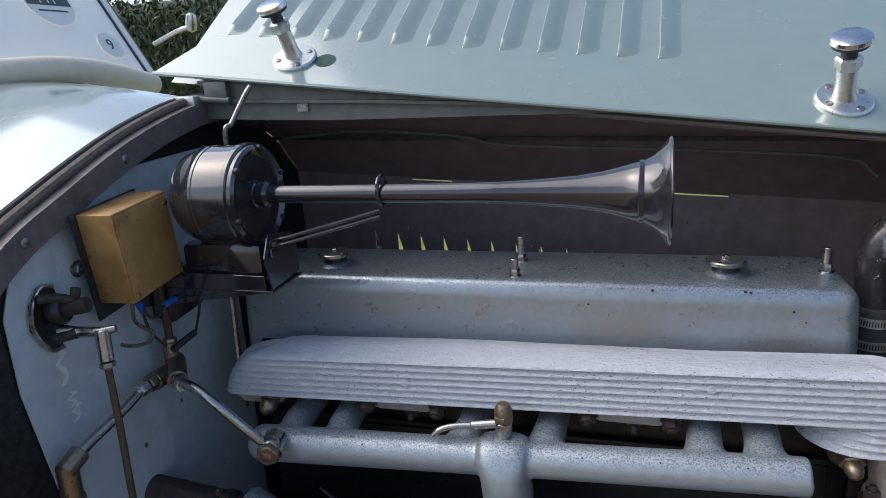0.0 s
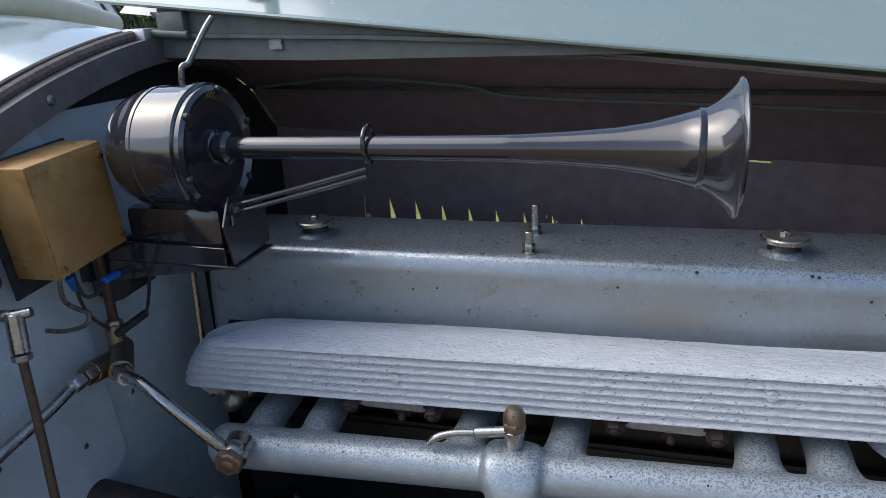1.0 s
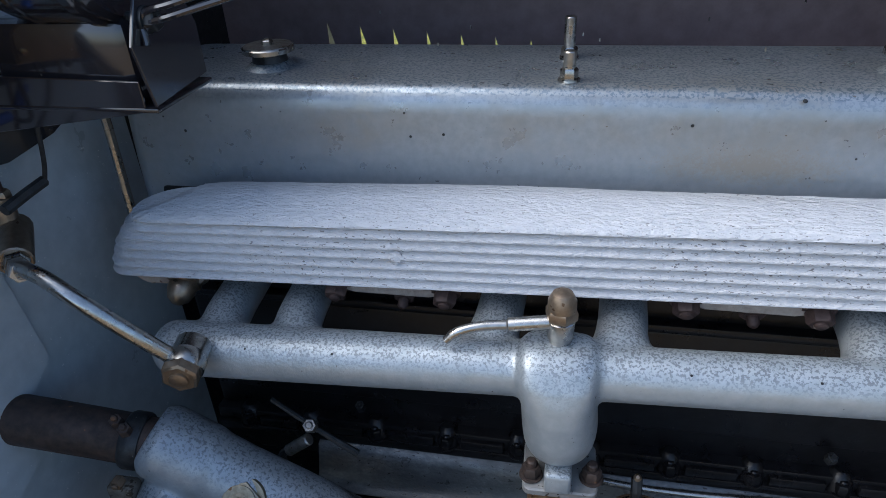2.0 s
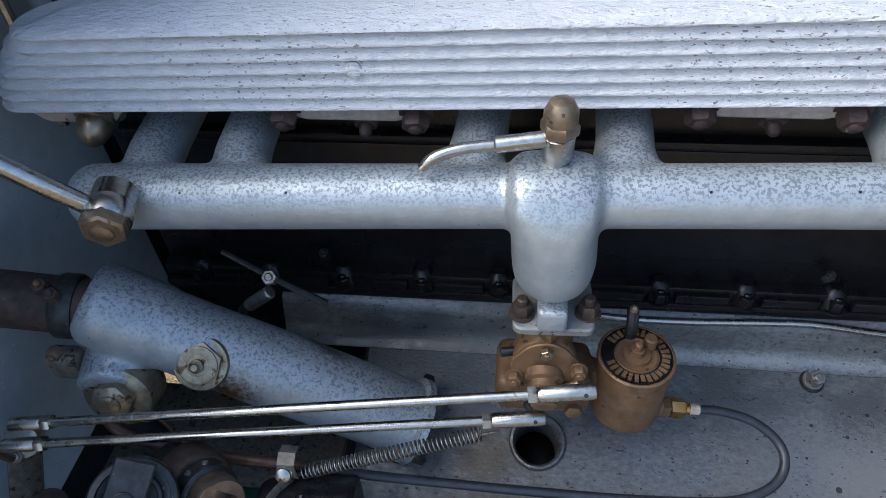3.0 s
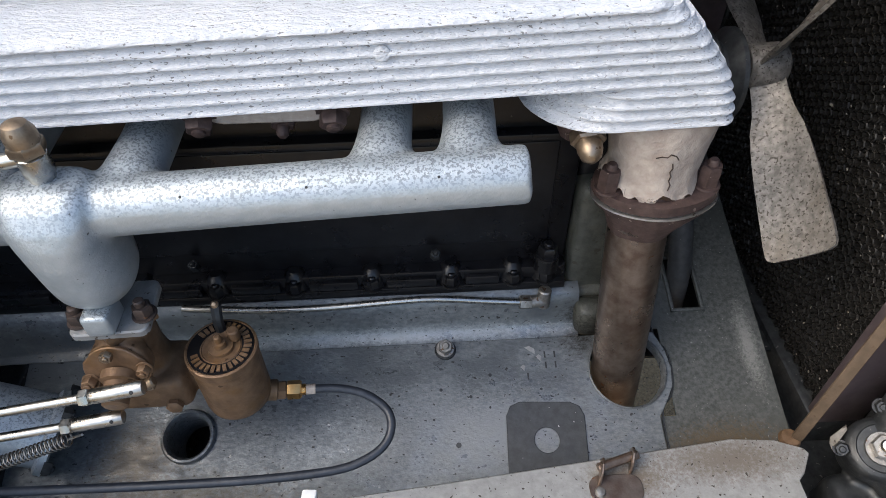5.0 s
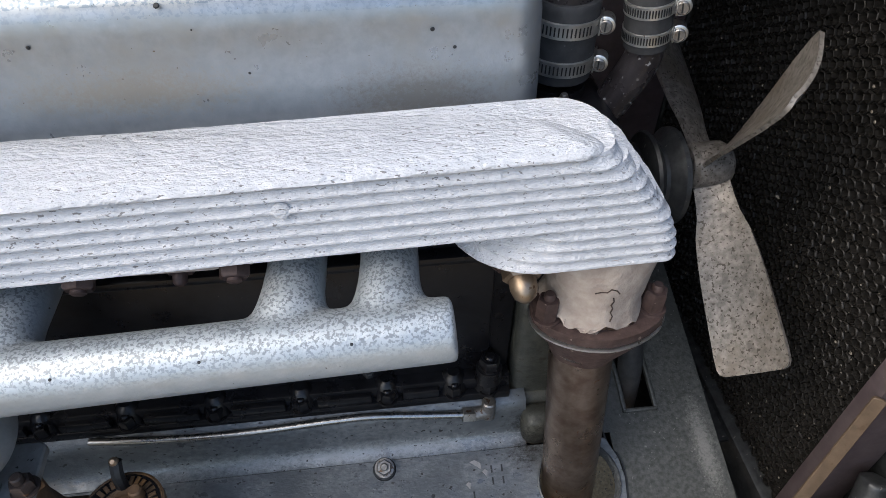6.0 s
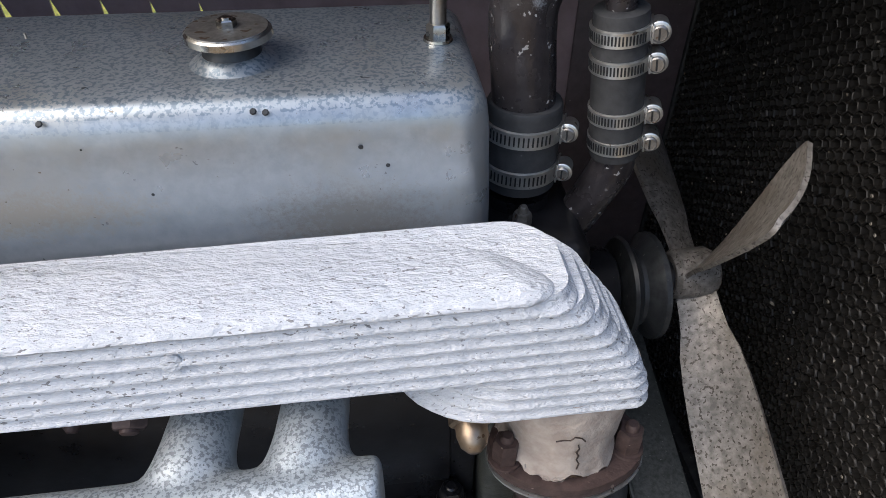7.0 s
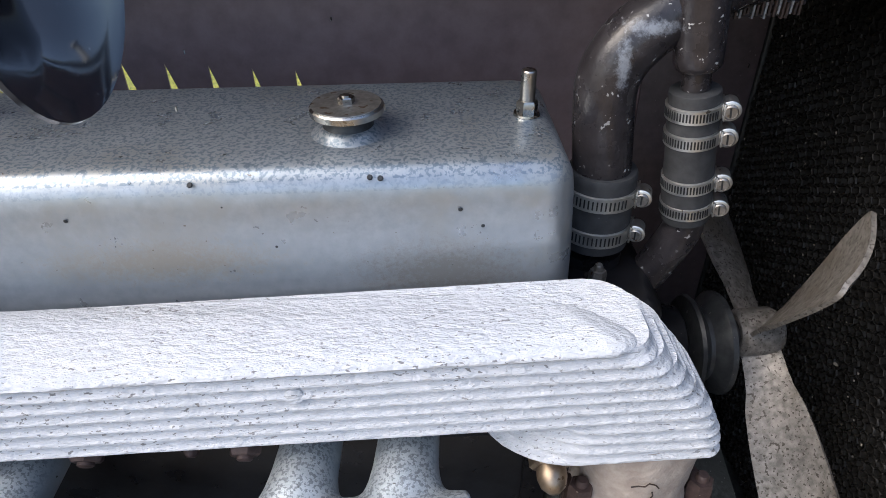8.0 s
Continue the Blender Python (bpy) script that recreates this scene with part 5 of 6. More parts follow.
part("cup", lathe([(0.018, 0.0085), (0.018, 0.0105), (0.0165, 0.011), (0.008, 0.0095), (0.0065, 0.0105), (0.0065, 0.015), (0.004, 0.0165), (0.003, 0.019)], NX, nax, 20), "cadmium", plug)
part("rust_ring", lathe([(0.0282, -0.013), (0.0284, -0.008), (0.026, -0.005)], NX, nax, 28), "strap", steer)
part("lower_plug", join(lathe([(0.032, -0.03), (0.032, 0.0), (0.029, 0.002)], (-0.383, 0.567, 0.622), (0.05, -0.9, 0.3), 28), nut((-0.383, 0.567, 0.624), (0.05, -0.9, 0.3), 0.034, 0.012, 0.1)), "cadmium", steer, "large worn hexagon plug")
part("collar_lug", box(-0.45, -0.42, 0.58, 0.60, 0.625, 0.655, 0.004), "traystain", steer)
for p in ((-0.422, 0.606, 0.713), (-0.434, 0.612, 0.717)):
    part("clamp_bolt", nut(p, (0.2, -0.4, 1), 0.012, 0.012), "darkrust", steer)
col = thing("steering_column", (-0.5, 0.6, 0.65), "rusty dark steering column tube", "steering column")
part("tube", tube([(-0.39, 0.622, 0.68), (-0.47, 0.612, 0.7), (-0.62, 0.59, 0.736)], 0.026, 28, 3), "darkrust", col)
part("clamp_ring", lathe([(0.0285, 0), (0.030, 0.003), (0.030, 0.016), (0.0285, 0.019)], (-0.416, 0.619, 0.6865), (-0.9, -0.13, 0.2), 32), "dark", col)
part("clamp_screw", nut((-0.415, 0.572, 0.685), (0, -1, 0), 0.011, 0.009), "strap", col)


def control_rod(name, p, q, label):
    p, q = Vector(p), Vector(q)
    a = (q - p).normalized()
    r = thing(name, (p + q) / 2, label, "control rod", "throttle control rods")
    part("rod", rod(p, q - a * 0.045, 0.0042, 14), "nickel", r)
    part("lock_nut", nut(q - a * 0.049, a, 0.013, 0.008), "nickel", r)
    part("ball_joint", lathe([(0.0055, 0), (0.0068, 0.003), (0.0068, 0.042), (0.006, 0.046), (0.003, 0.047)], q - a * 0.041, a, 20), "nickel", r)
    part("pin_hole", lathe([(0.0018, 0.0), (0.0018, 0.0006)], q - a * 0.003 + V(0, -0.0058, 0.0034), (0, -0.86, 0.5), 10), "dark", r)
    part("lock_nut", nut(p + a * 0.03, a, 0.013, 0.008), "nickel", r)
    part("ball_joint", lathe([(0.003, 0), (0.0062, 0.002), (0.0066, 0.03), (0.005, 0.033)], p - a * 0.003, a, 20), "nickel", r)


control_rod("control_rod", (-0.462, 0.53, 0.627), (0.037, 0.572, 0.673), "bright plated throttle rod with a ball joint end")
control_rod("control_rod", (-0.475, 0.52, 0.606), (0.0, 0.577, 0.620), "bright plated throttle rod carrying a return spring")
# return spring: a close-wound coil
P0, P1 = V(-0.213, 0.539, 0.561), V(-0.05, 0.569, 0.6)
su, sw = frame_of(P1 - P0)[1:]
coil = [P0 + (P1 - P0) * (i / 336) + (su * math.cos(i * 0.785) + sw * math.sin(i * 0.785)) * 0.0062 for i in range(337)]
spring = thing("return_spring", P0, "dull steel coil spring hooked to a clamp", "spring")
part("coil", tube(coil, 0.0010, 5, 1), "steel", spring, sharp=80)
part("hook", tube([P1, P1 + V(0.012, 0, 0.006), P1 + V(0.018, -0.003, 0.012)], 0.0013, 6), "steel", spring)
pc = thing("spring_bracket", (-0.24, 0.54, 0.54), "small bent steel bracket with a bright bolt", "bracket")
CLAMP = V(0.016, -0.012, 0.02)
for name, bm, mat in (("tab", sheet([(0.546, 0.537), (0.543, 0.548), (0.546, 0.562), (0.556, 0.567), (0.566, 0.562)], -0.248, -0.232, 0.002), "traystain"),
                      ("bolt", join(nut((-0.243, 0.546, 0.549), (0.1, -0.8, 0.6), 0.015, 0.006, 0.3), lathe([(0.0075, 0.005), (0.0068, 0.008), (0.003, 0.0095)], (-0.243, 0.546, 0.549), (0.1, -0.8, 0.6), 18)), "nickel"),
                      ("strap", tube([(-0.238, 0.545, 0.54), (-0.246, 0.53, 0.545), (-0.252, 0.515, 0.545), (-0.253, 0.498, 0.53), (-0.25, 0.488, 0.505)], 0.009, 8, 5, 0.25), "traystain")):
    bm.transform(Matrix.Translation(CLAMP))
    part(name, bm, mat, pc)

fuel = thing("fuel_hose", (0.0, 0.6, 0.45), "blue-black rubber fuel hose looping over the tray", "hose")
part("hose", tube([(0.154, 0.646, 0.5435), (0.185, 0.647, 0.541), (0.215, 0.642, 0.535), (0.237, 0.629, 0.526), (0.2435, 0.612, 0.519), (0.236, 0.594, 0.511), (0.215, 0.580, 0.506), (0.18, 0.571, 0.503), (0.10, 0.566, 0.503), (0.0, 0.565, 0.505), (-0.08, 0.563, 0.512), (-0.15, 0.557, 0.528), (-0.205, 0.551, 0.546)], 0.0047, 14), "hose", fuel)
part("ferrule", rod((0.151, 0.646, 0.5437), (0.164, 0.6464, 0.543), 0.0056, 12), "plaster", fuel)
part("pipe", tube([(-0.195, 0.552, 0.543), (-0.25, 0.55, 0.553), (-0.304, 0.55, 0.558), (-0.367, 0.55, 0.578), (-0.395, 0.555, 0.6), (-0.41, 0.58, 0.62)], 0.0058, 12), "copper", fuel, "dull copper pipe")

bearing = thing("clamp_bearing", (-0.2, 0.5, 0.42), "greasy black split bearing cap over a shaft", "bearing")
fuse(part("cap", join(lathe([(0.034, -0.046), (0.036, -0.042), (0.036, 0.038), (0.033, 0.042)], (-0.203, 0.513, 0.528), (1, 0.05, 0.05), 32), box(-0.247, -0.163, 0.49, 0.54, 0.47, 0.545, 0.01, 3), lathe([(0.047, -0.02), (0.047, 0.03)], (-0.2, 0.495, 0.505), (0.1, -0.8, 0.5), 32)), "block", bearing), 0.003, 4)
part("seam", tube([(-0.207, 0.515, 0.5655), (-0.207, 0.493, 0.56), (-0.207, 0.481, 0.545)], 0.0022, 6), "dark", bearing)
part("edge_lip", tube([(-0.166, 0.53, 0.556), (-0.165, 0.505, 0.562), (-0.165, 0.487, 0.55)], 0.004, 8), "block", bearing)
mouth = part("mouth_ring", lathe([(0.046, 0), (0.049, 0.004), (0.048, 0.009), (0.041, 0.010), (0.038, 0.004), (0.036, -0.02), (0.0, -0.022)], (-0.2, 0.468, 0.508), (0.1, -0.8, 0.55), 40, 0, False), "dark", bearing, "worn rim of the bearing's mouth")
part("shaft_end", lathe([(0.026, -0.02), (0.026, -0.004), (0.022, 0.0), (0.012, 0.001)], (-0.2, 0.468, 0.508), (0.1, -0.8, 0.55), 28), "rustpipe", mouth)
part("bolt", nut((-0.166, 0.507, 0.547), (0.85, -0.4, 0.35), 0.019, 0.012, 0.2), "rustpipe", bearing, "rusty hexagon clamp bolt")

drop = thing("drag_link_socket", (-0.28, 0.51, 0.5), "rusty drag link socket with a square recess", "socket")
sax = V(0.75, -0.55, 0.36).normalized()
SO = V(-0.262, 0.486, 0.599)
part("barrel", lathe([(0.024, -0.075), (0.029, -0.07), (0.030, -0.044), (0.0275, -0.04), (0.024, -0.039)], SO, sax, 36), "darkrust", drop)
part("band", lathe([(0.0235, -0.04), (0.0255, -0.038), (0.0258, -0.022), (0.0235, -0.02), (0.0215, -0.019)], SO, sax, 36), "dark", drop)
u, w = frame_of(sax)[1:]


def socket_ring(r, h, square=False):
    out = []
    for k in range(32):
        a = 2 * math.pi * k / 32
        c, q = math.cos(a + 0.5), math.sin(a + 0.5)
        m = 1 / max(abs(math.cos(a)), abs(math.sin(a))) if square else 1.0
        out.append(SO + sax * h + (u * c + w * q) * r * m)
    return out


part("end_cap", loft([socket_ring(0.021, -0.02), socket_ring(0.0225, -0.018), socket_ring(0.0228, -0.003), socket_ring(0.0215, 0.0), socket_ring(0.0112, 0.0006, True), socket_ring(0.0105, -0.001, True), socket_ring(0.0103, -0.014, True)]), "rustpipe", drop, "brown end cap with a square recess", sharp=30)
for a in (1.1, 1.7):
    part("grub_screw", lathe([(0.003, 0.0), (0.0028, 0.002), (0, 0.0026)], SO - sax * 0.03 + (u * math.cos(a) + w * math.sin(a)) * 0.0252, u * math.cos(a) + w * math.sin(a), 10), "steel", drop)
part("shank", rod(SO - sax * 0.07, SO - sax * 0.2, 0.016, 16), "dark", drop)

arm = thing("drop_plate_lever", (-0.33, 0.48, 0.5), "dark flat steering arm over a ribbed disc", "steering arm")
DN = V(0.42, -0.5, 0.75).normalized()
DC = V(-0.318, 0.468, 0.634)
part("disc", lathe([(0.031, -0.018), (0.034, -0.014), (0.0345, -0.006), (0.033, -0.003), (0.0285, -0.002), (0.0275, -0.008), (0.0225, -0.009), (0.0215, -0.004), (0.019, -0.003), (0.0175, -0.008), (0.012, -0.009)], DC, DN, 44), "dark", arm, "ribbed dark disc with worn rims")
plate_pose = basis(DC + DN * 0.004 + V(-0.008, 0.0, -0.002), (1, 0.1, 0.1), DN + V(-0.05, -0.1, 0.1))
pl = part("plate", slab([(-0.0155, -0.034), (0.0155, -0.034), (0.0158, -0.03), (0.0155, 0.034), (-0.0155, 0.034), (-0.0158, -0.03)], plate_pose @ pose(0, 0, 0.0, 0, 0, -19), 0.005, 0.0012), "dark", arm)
part("pin_head", lathe([(0.0095, 0.004), (0.0095, 0.0062), (0.0085, 0.0066), (0.0082, 0.0058), (0.0, 0.0058)], plate_pose @ V(0, 0, 0), plate_pose.to_3x3() @ V(0, 0, 1), 28), "dark", pl)
part("hub", rod(DC - DN * 0.01, DC - DN * 0.14, 0.022, 20), "block", arm)
lever = thing("pedal_lever", (-0.52, 0.55, 0.45), "worn steel pedal lever with a clevis bolt", "lever")
part("blade", tube([(-0.505, 0.555, 0.555), (-0.515, 0.53, 0.50), (-0.53, 0.50, 0.43)], 0.018, 10, 4, 0.3), "traystain", lever)
part("eye", lathe([(0.018, -0.006), (0.019, 0.0), (0.018, 0.006), (0.01, 0.007)], (-0.502, 0.553, 0.556), (0.1, -0.8, 0.55), 24), "zinc", lever)
part("bolt", nut((-0.508, 0.545, 0.543), (0.1, -0.8, 0.55), 0.016, 0.009), "steel", lever)
link = thing("drag_link_nut", (-0.44, 0.47, 0.49), "rusty clamp nut on a dark rod", "clamp")
part("sleeve", rod((-0.46, 0.47, 0.52), (-0.43, 0.49, 0.57), 0.014, 14), "darkrust", link)
part("nut", nut((-0.445, 0.475, 0.535), (0.4, -0.3, -0.8), 0.026, 0.016), "steel", link)
part("rod", rod((-0.46, 0.468, 0.52), (-0.52, 0.43, 0.43), 0.01, 12), "dark", link)



# ---- fan, pulley, radiator, hoses ----
fan = thing("cooling_fan", (0.66, 0.87, 0.6), "weathered three-blade alloy cooling fan", "fan")
HC = V(0.666, 0.872, 0.782)
part("hub", join(lathe([(0.019, -0.022), (0.0235, -0.018), (0.0245, 0.012), (0.02, 0.02), (0.012, 0.022)], HC, (1, 0, 0), 28)), "fan", fan)


def blade(angle, root, tip, reach, broad):
    """A twisted blade with rounded outer corners; its pitch in degrees at root and tip."""
    d = V(0, math.cos(angle), math.sin(angle))
    t = V(1, 0, 0).cross(d)
    loops = []
    for s, w in ((0.016, 0.019), (0.04, 0.0205), (0.055, 0.0225), (0.075, 0.0285), (0.1, 0.0325), (0.13, 0.036), (0.165, 0.0395), (0.195, 0.042), (0.207, 0.0415), (0.212, 0.039), (0.2145, 0.033)):
        p = radians(root + (tip - root) * min(1.0, max(0.0, s - 0.03) / 0.15) ** 0.75)
        wd = t * math.cos(p) + V(1, 0, 0) * math.sin(p)
        nn = d.cross(wd)
        camber = 0.006 * min(1, s * 8)
        loops.append([HC + d * s * reach + wd * w * broad * q + nn * (camber * (1 - q * q) + th) for th, qs in ((0.002, range(-4, 5)), (-0.002, range(4, -5, -1))) for q in (k / 4 for k in qs)])
    return loft(loops)


for a, root, tip, reach, broad in ((17, -64, -60, 1.0, 0.85), (118, -58, -35, 0.83, 1.0), (210, -66, -28, 1.0, 0.92)):
    part("blade", blade(radians(a), root, tip, reach, broad), "fan", fan, sharp=50)
pul = thing("fan_pulley", (0.6, 0.87, 0.72), "black fan pulley on a short shaft", "pulley")
part("flange", lathe([(0.02, 0.0), (0.046, 0.004), (0.048, 0.007), (0.044, 0.011), (0.036, 0.016), (0.036, 0.02), (0.046, 0.026), (0.05, 0.03), (0.05, 0.035), (0.03, 0.038)], (0.59, 0.866, 0.776), (1, 0, 0), 44), "dark", pul)
part("shaft", rod((0.45, 0.87, 0.778), (0.66, 0.872, 0.78), 0.016, 20), "block", pul)
part("nose", lathe([(0.045, 0), (0.042, 0.03), (0.034, 0.06), (0.025, 0.065)], (0.525, 0.868, 0.778), (1, 0, 0), 32), "block", pul)
part("timing_case", box(0.455, 0.54, 0.80, 0.98, 0.52, 0.88, 0.015, 3), "block", pul)


def hose_clamp(parent, c, axis, r, screw, wide=0.012):
    a = Vector(axis).normalized()
    cl = part("clamp", lathe([(r + 0.0004, -wide / 2), (r + 0.0018, -wide / 2 + 0.0006), (r + 0.0014, 0), (r + 0.0018, wide / 2 - 0.0006), (r + 0.0004, wide / 2)], c, a, 36), "zinc", parent, "zinc worm-drive hose clamp")
    s = Vector(screw).normalized()
    t = a.cross(s)
    seat = Vector(c) + s * (r + 0.0058)
    strap = box(-0.0105, 0.0105, -wide * 0.56, wide * 0.56, 0.0, 0.0016, 0.0007)
    strap.transform(basis(Vector(c) + s * (r + 0.0008), t, s))
    lug = box(-0.0055, 0.0055, -0.0048, 0.0048, 0.0, 0.006, 0.0015)
    lug.transform(basis(Vector(c) + s * (r + 0.001), t, s))
    part("worm_housing", join(strap, lug, lathe([(0.0052, -0.0075), (0.007, -0.007), (0.0072, 0.004), (0.0078, 0.0052), (0.0078, 0.0068), (0.0066, 0.0075)], seat, -t, 24)), "zinc", cl)
    part("screw_head", lathe([(0.0056, 0.007), (0.0056, 0.0098), (0.0048, 0.0106), (0.0046, 0.0099), (0.0, 0.0099)], seat, -t, 20), "steel", cl)
    part("screw_slot", rod(seat - t * 0.0099 - a * 0.004, seat - t * 0.0099 + a * 0.004, 0.0007, 6), "dark", cl)
    for i in range(34):
        an = -2.45 + i * 0.115
        d = -s * math.cos(an) + t * math.sin(an)
        b = box(-0.0006, 0.0006, -wide * 0.28, wide * 0.28, 0, 0.0006, 0)
        b.transform(basis(Vector(c) + d * (r + 0.0013), t * math.cos(an) + s * math.sin(an), d))
        part("slot", b, "dark", cl)


top_hose = thing("top_hose", (0.492, 0.872, 0.88), "black rubber hose with two zinc clamps", "hose")
part("hose", lathe([(0.026, 0.897), (0.0285, 0.899), (0.0285, 0.961), (0.0282, 0.966), (0.0272, 0.968), (0.0255, 0.9685)], (0.492, 0.873, 0), (0, 0, 1), 36), "rubber", top_hose)
hose_clamp(top_hose, (0.492, 0.873, 0.948), (0, 0, 1), 0.0285, (0.93, -0.37, 0), 0.014)
hose_clamp(top_hose, (0.492, 0.873, 0.914), (0, 0, 1), 0.0285, (0.93, -0.37, 0), 0.014)
part("water_pipe", tube([(0.492, 0.873, 0.95), (0.489, 0.872, 0.985), (0.485, 0.871, 1.02), (0.486, 0.871, 1.045), (0.50, 0.872, 1.07), (0.53, 0.876, 1.092), (0.57, 0.884, 1.11), (0.66, 0.9, 1.13)], 0.0235, 28), "waterpipe", top_hose, "black painted water pipe, chipped at the bend")
part("outlet_stub", lathe([(0.03, 0.86), (0.028, 0.868), (0.0255, 0.872), (0.0255, 0.89)], (0.492, 0.873, 0), (0, 0, 1), 28), "block", top_hose)
part("stub_bolt", nut((0.489, 0.836, 0.872), (0, 0, 1), 0.013, 0.02), "steel", top_hose)
bypass = thing("bypass_hose", (0.555, 0.86, 0.92), "slim black rubber hose with four zinc clamps", "hose")
BA = V(-0.013, 0.0, 0.1).normalized()
B0 = V(0.5625, 0.86, 0.926)
part("hose", lathe([(0.017, 0.0), (0.019, 0.001), (0.0198, 0.02), (0.019, 0.06), (0.019, 0.108), (0.0185, 0.112), (0.016, 0.113)], B0, BA, 32), "rubber", bypass)
for h in (0.0135, 0.037, 0.076, 0.0975):
    hose_clamp(bypass, B0 + BA * h, BA, 0.019, (0.95, -0.3, 0.1), 0.0115)
part("lower_pipe", tube([B0 + BA * 0.02, B0, B0 + V(-0.003, 0.0, -0.02), B0 + V(-0.03, 0.005, -0.08), B0 + V(-0.05, 0.01, -0.12)], 0.0165, 20), "waterpipe", bypass)
part("upper_pipe", tube([B0 + BA * 0.1, B0 + BA * 0.128, B0 + BA * 0.134, B0 + BA * 0.2], [0.0105, 0.0105, 0.0175, 0.0185], 20), "waterpipe", bypass)

rad = thing("radiator", (0.79, 0.9, 0.4), "black honeycomb radiator with header tank", "radiator")
RX = 0.775
part("side_channel", box(0.766, 0.83, 0.644, 0.666, 0.33, 1.25, 0.004), "darkbrown", rad)
part("side_channel", box(0.773, 0.83, 1.196, 1.215, 0.2, 1.25, 0.004), "dark", rad)
part("bottom_tank", box(0.762, 0.83, 0.643, 1.2, 0.33, 0.414, 0.006), "dark", rad)
part("header_tank", box(0.70, 0.84, 0.645, 1.205, 1.09, 1.2, 0.012, 3), "horn", rad)
part("outlet_neck", box(0.545, 0.72, 0.90, 1.0, 1.093, 1.15, 0.01, 3), "waterpipe", rad)
rng = random.Random(31)
for k, (x0, x1, z) in enumerate(((0.532, 0.618, 1.0795), (0.538, 0.626, 1.0835), (0.534, 0.629, 1.0875), (0.54, 0.622, 1.0915))):
    part("packing_layer", box(x0, x1, 0.889 + 0.002 * (k % 2), 0.97, z, z + 0.003, 0.0006), "waterpipe", rad, "frayed dark packing under the header tank")
for i in range(30):
    x = 0.534 + i * 0.0031
    part("frayed_end", box(x, x + 0.0016, 0.8865 + rng.uniform(0, 0.002), 0.892, 1.078 + rng.uniform(0, 0.004), 1.088 + rng.uniform(0, 0.006), 0), "darkrust" if i % 3 else "plate", rad)
part("core_back", box(RX + 0.012, RX + 0.05, 0.666, 1.196, 0.414, 1.09, 0), "core", rad)


def cell_mesh():
    """One honeycomb cell: a short hexagonal tube with a rolled rim."""
    b = bmesh.new()
    rings = []
    for x, r in ((0.012, 0.0046), (0.0034, 0.0047), (0.0, 0.0053), (0.0006, 0.0062), (0.0022, 0.0067)):
        rings.append([b.verts.new((x, r * math.cos(math.pi / 3 * i), r * math.sin(math.pi / 3 * i))) for i in range(6)])
    for p, q in zip(rings, rings[1:]):
        for i in range(6):
            b.faces.new((p[i], p[(i + 1) % 6], q[(i + 1) % 6], q[i]))
    return b


CW, CH = 0.0101, 0.0117
cells = []
i = 0
y = 0.6722
while y < 1.19:
    z = 0.421 + (CH / 2 if i % 2 else 0)
    while z < 1.086:
        cells.append((y, z))
        z += CH
    y += CW
    i += 1
near = sorted(cells, key=lambda c: (c[0] - 0.69) ** 2 + (c[1] - 0.75) ** 2)
rng = random.Random(21)
proto = mesh_of(cell_mesh(), "cell", "core", (0, 0, 0))
for y, z in near[:300]:
    ob = new("cell", proto)
    ob.parent = rad
    ob.location = V(RX + rng.uniform(-0.0012, 0.0012), y + rng.uniform(-0.0006, 0.0006), z + rng.uniform(-0.0006, 0.0006)) - ORIGIN[rad]
    ob.rotation_euler = (rng.uniform(-0.2, 0.2), rng.uniform(-0.16, 0.16), rng.uniform(-0.16, 0.16))
pv = [v.co.copy() for v in proto.vertices]
pf = [tuple(f.vertices) for f in proto.polygons]
verts, faces = [], []
for y, z in near[300:]:
    k = len(verts)
    turn = Euler((rng.uniform(-0.2, 0.2), rng.uniform(-0.16, 0.16), rng.uniform(-0.16, 0.16))).to_matrix()
    spot = V(RX + rng.uniform(-0.0012, 0.0012), y + rng.uniform(-0.0006, 0.0006), z + rng.uniform(-0.0006, 0.0006))
    verts += [tuple(turn @ v + spot) for v in pv]
    faces += [tuple(k + j for j in f) for f in pf]
me = bpy.data.meshes.new("core")
me.from_pydata([Vector(v) - ORIGIN[rad] for v in verts], [], faces)
me.materials.append(M["core"])
core = new("core", me)
core.parent = rad
tagged(core, "black honeycomb core, bright chips", kind="stuff")
chips = []
rng = random.Random(11)
for _ in range(120):
    y, z = rng.choice(cells)
    s = rng.uniform(0.0008, 0.0022)
    chips.append(lathe([(s, 0), (s * 0.6, 0.0006)], (RX - 0.0003, y + rng.uniform(-0.002, 0.002), z + rng.uniform(-0.003, 0.003)), (-1, 0, 0), 5))
part("paint_chips", join(*chips), "traystain", rad)["kind"] = "stuff"

# sheet added only to darken the bonnet side next to the radiator
part("side_dark_sheet", box(0.628, 0.772, 1.1985, 1.2035, 0.3, 1.09, 0.001), "darkbrown", rad, "dark sheet added over the bonnet side by the radiator")
# panel added past the radiator to block the view of lit ground
solid("dark_end_panel", box(0.84, 0.856, 0.05, 1.25, 0.25, 1.2, 0.004), "dark", "dark panel added beyond the radiator", "radiator shell")
stay = thing("radiator_stay", (0.69, 0.58, 0.45), "brown flat steel stay beside the radiator", "stay")
part("bar", slab(rounded(-0.0062, 0.0062, 0.0, 0.235, (0.003,) * 4, 3), basis((0.706, 0.601, 0.458), (0.8, -0.35, -0.14), (-0.5, -0.8, 0.28)), 0.004, 0.0008), "strap", stay)
part("foot", lathe([(0.011, 0), (0.0125, 0.004), (0.0105, 0.009), (0.006, 0.010)], (0.7, 0.602, 0.45), (0, 0, 1), 20), "brass", stay)
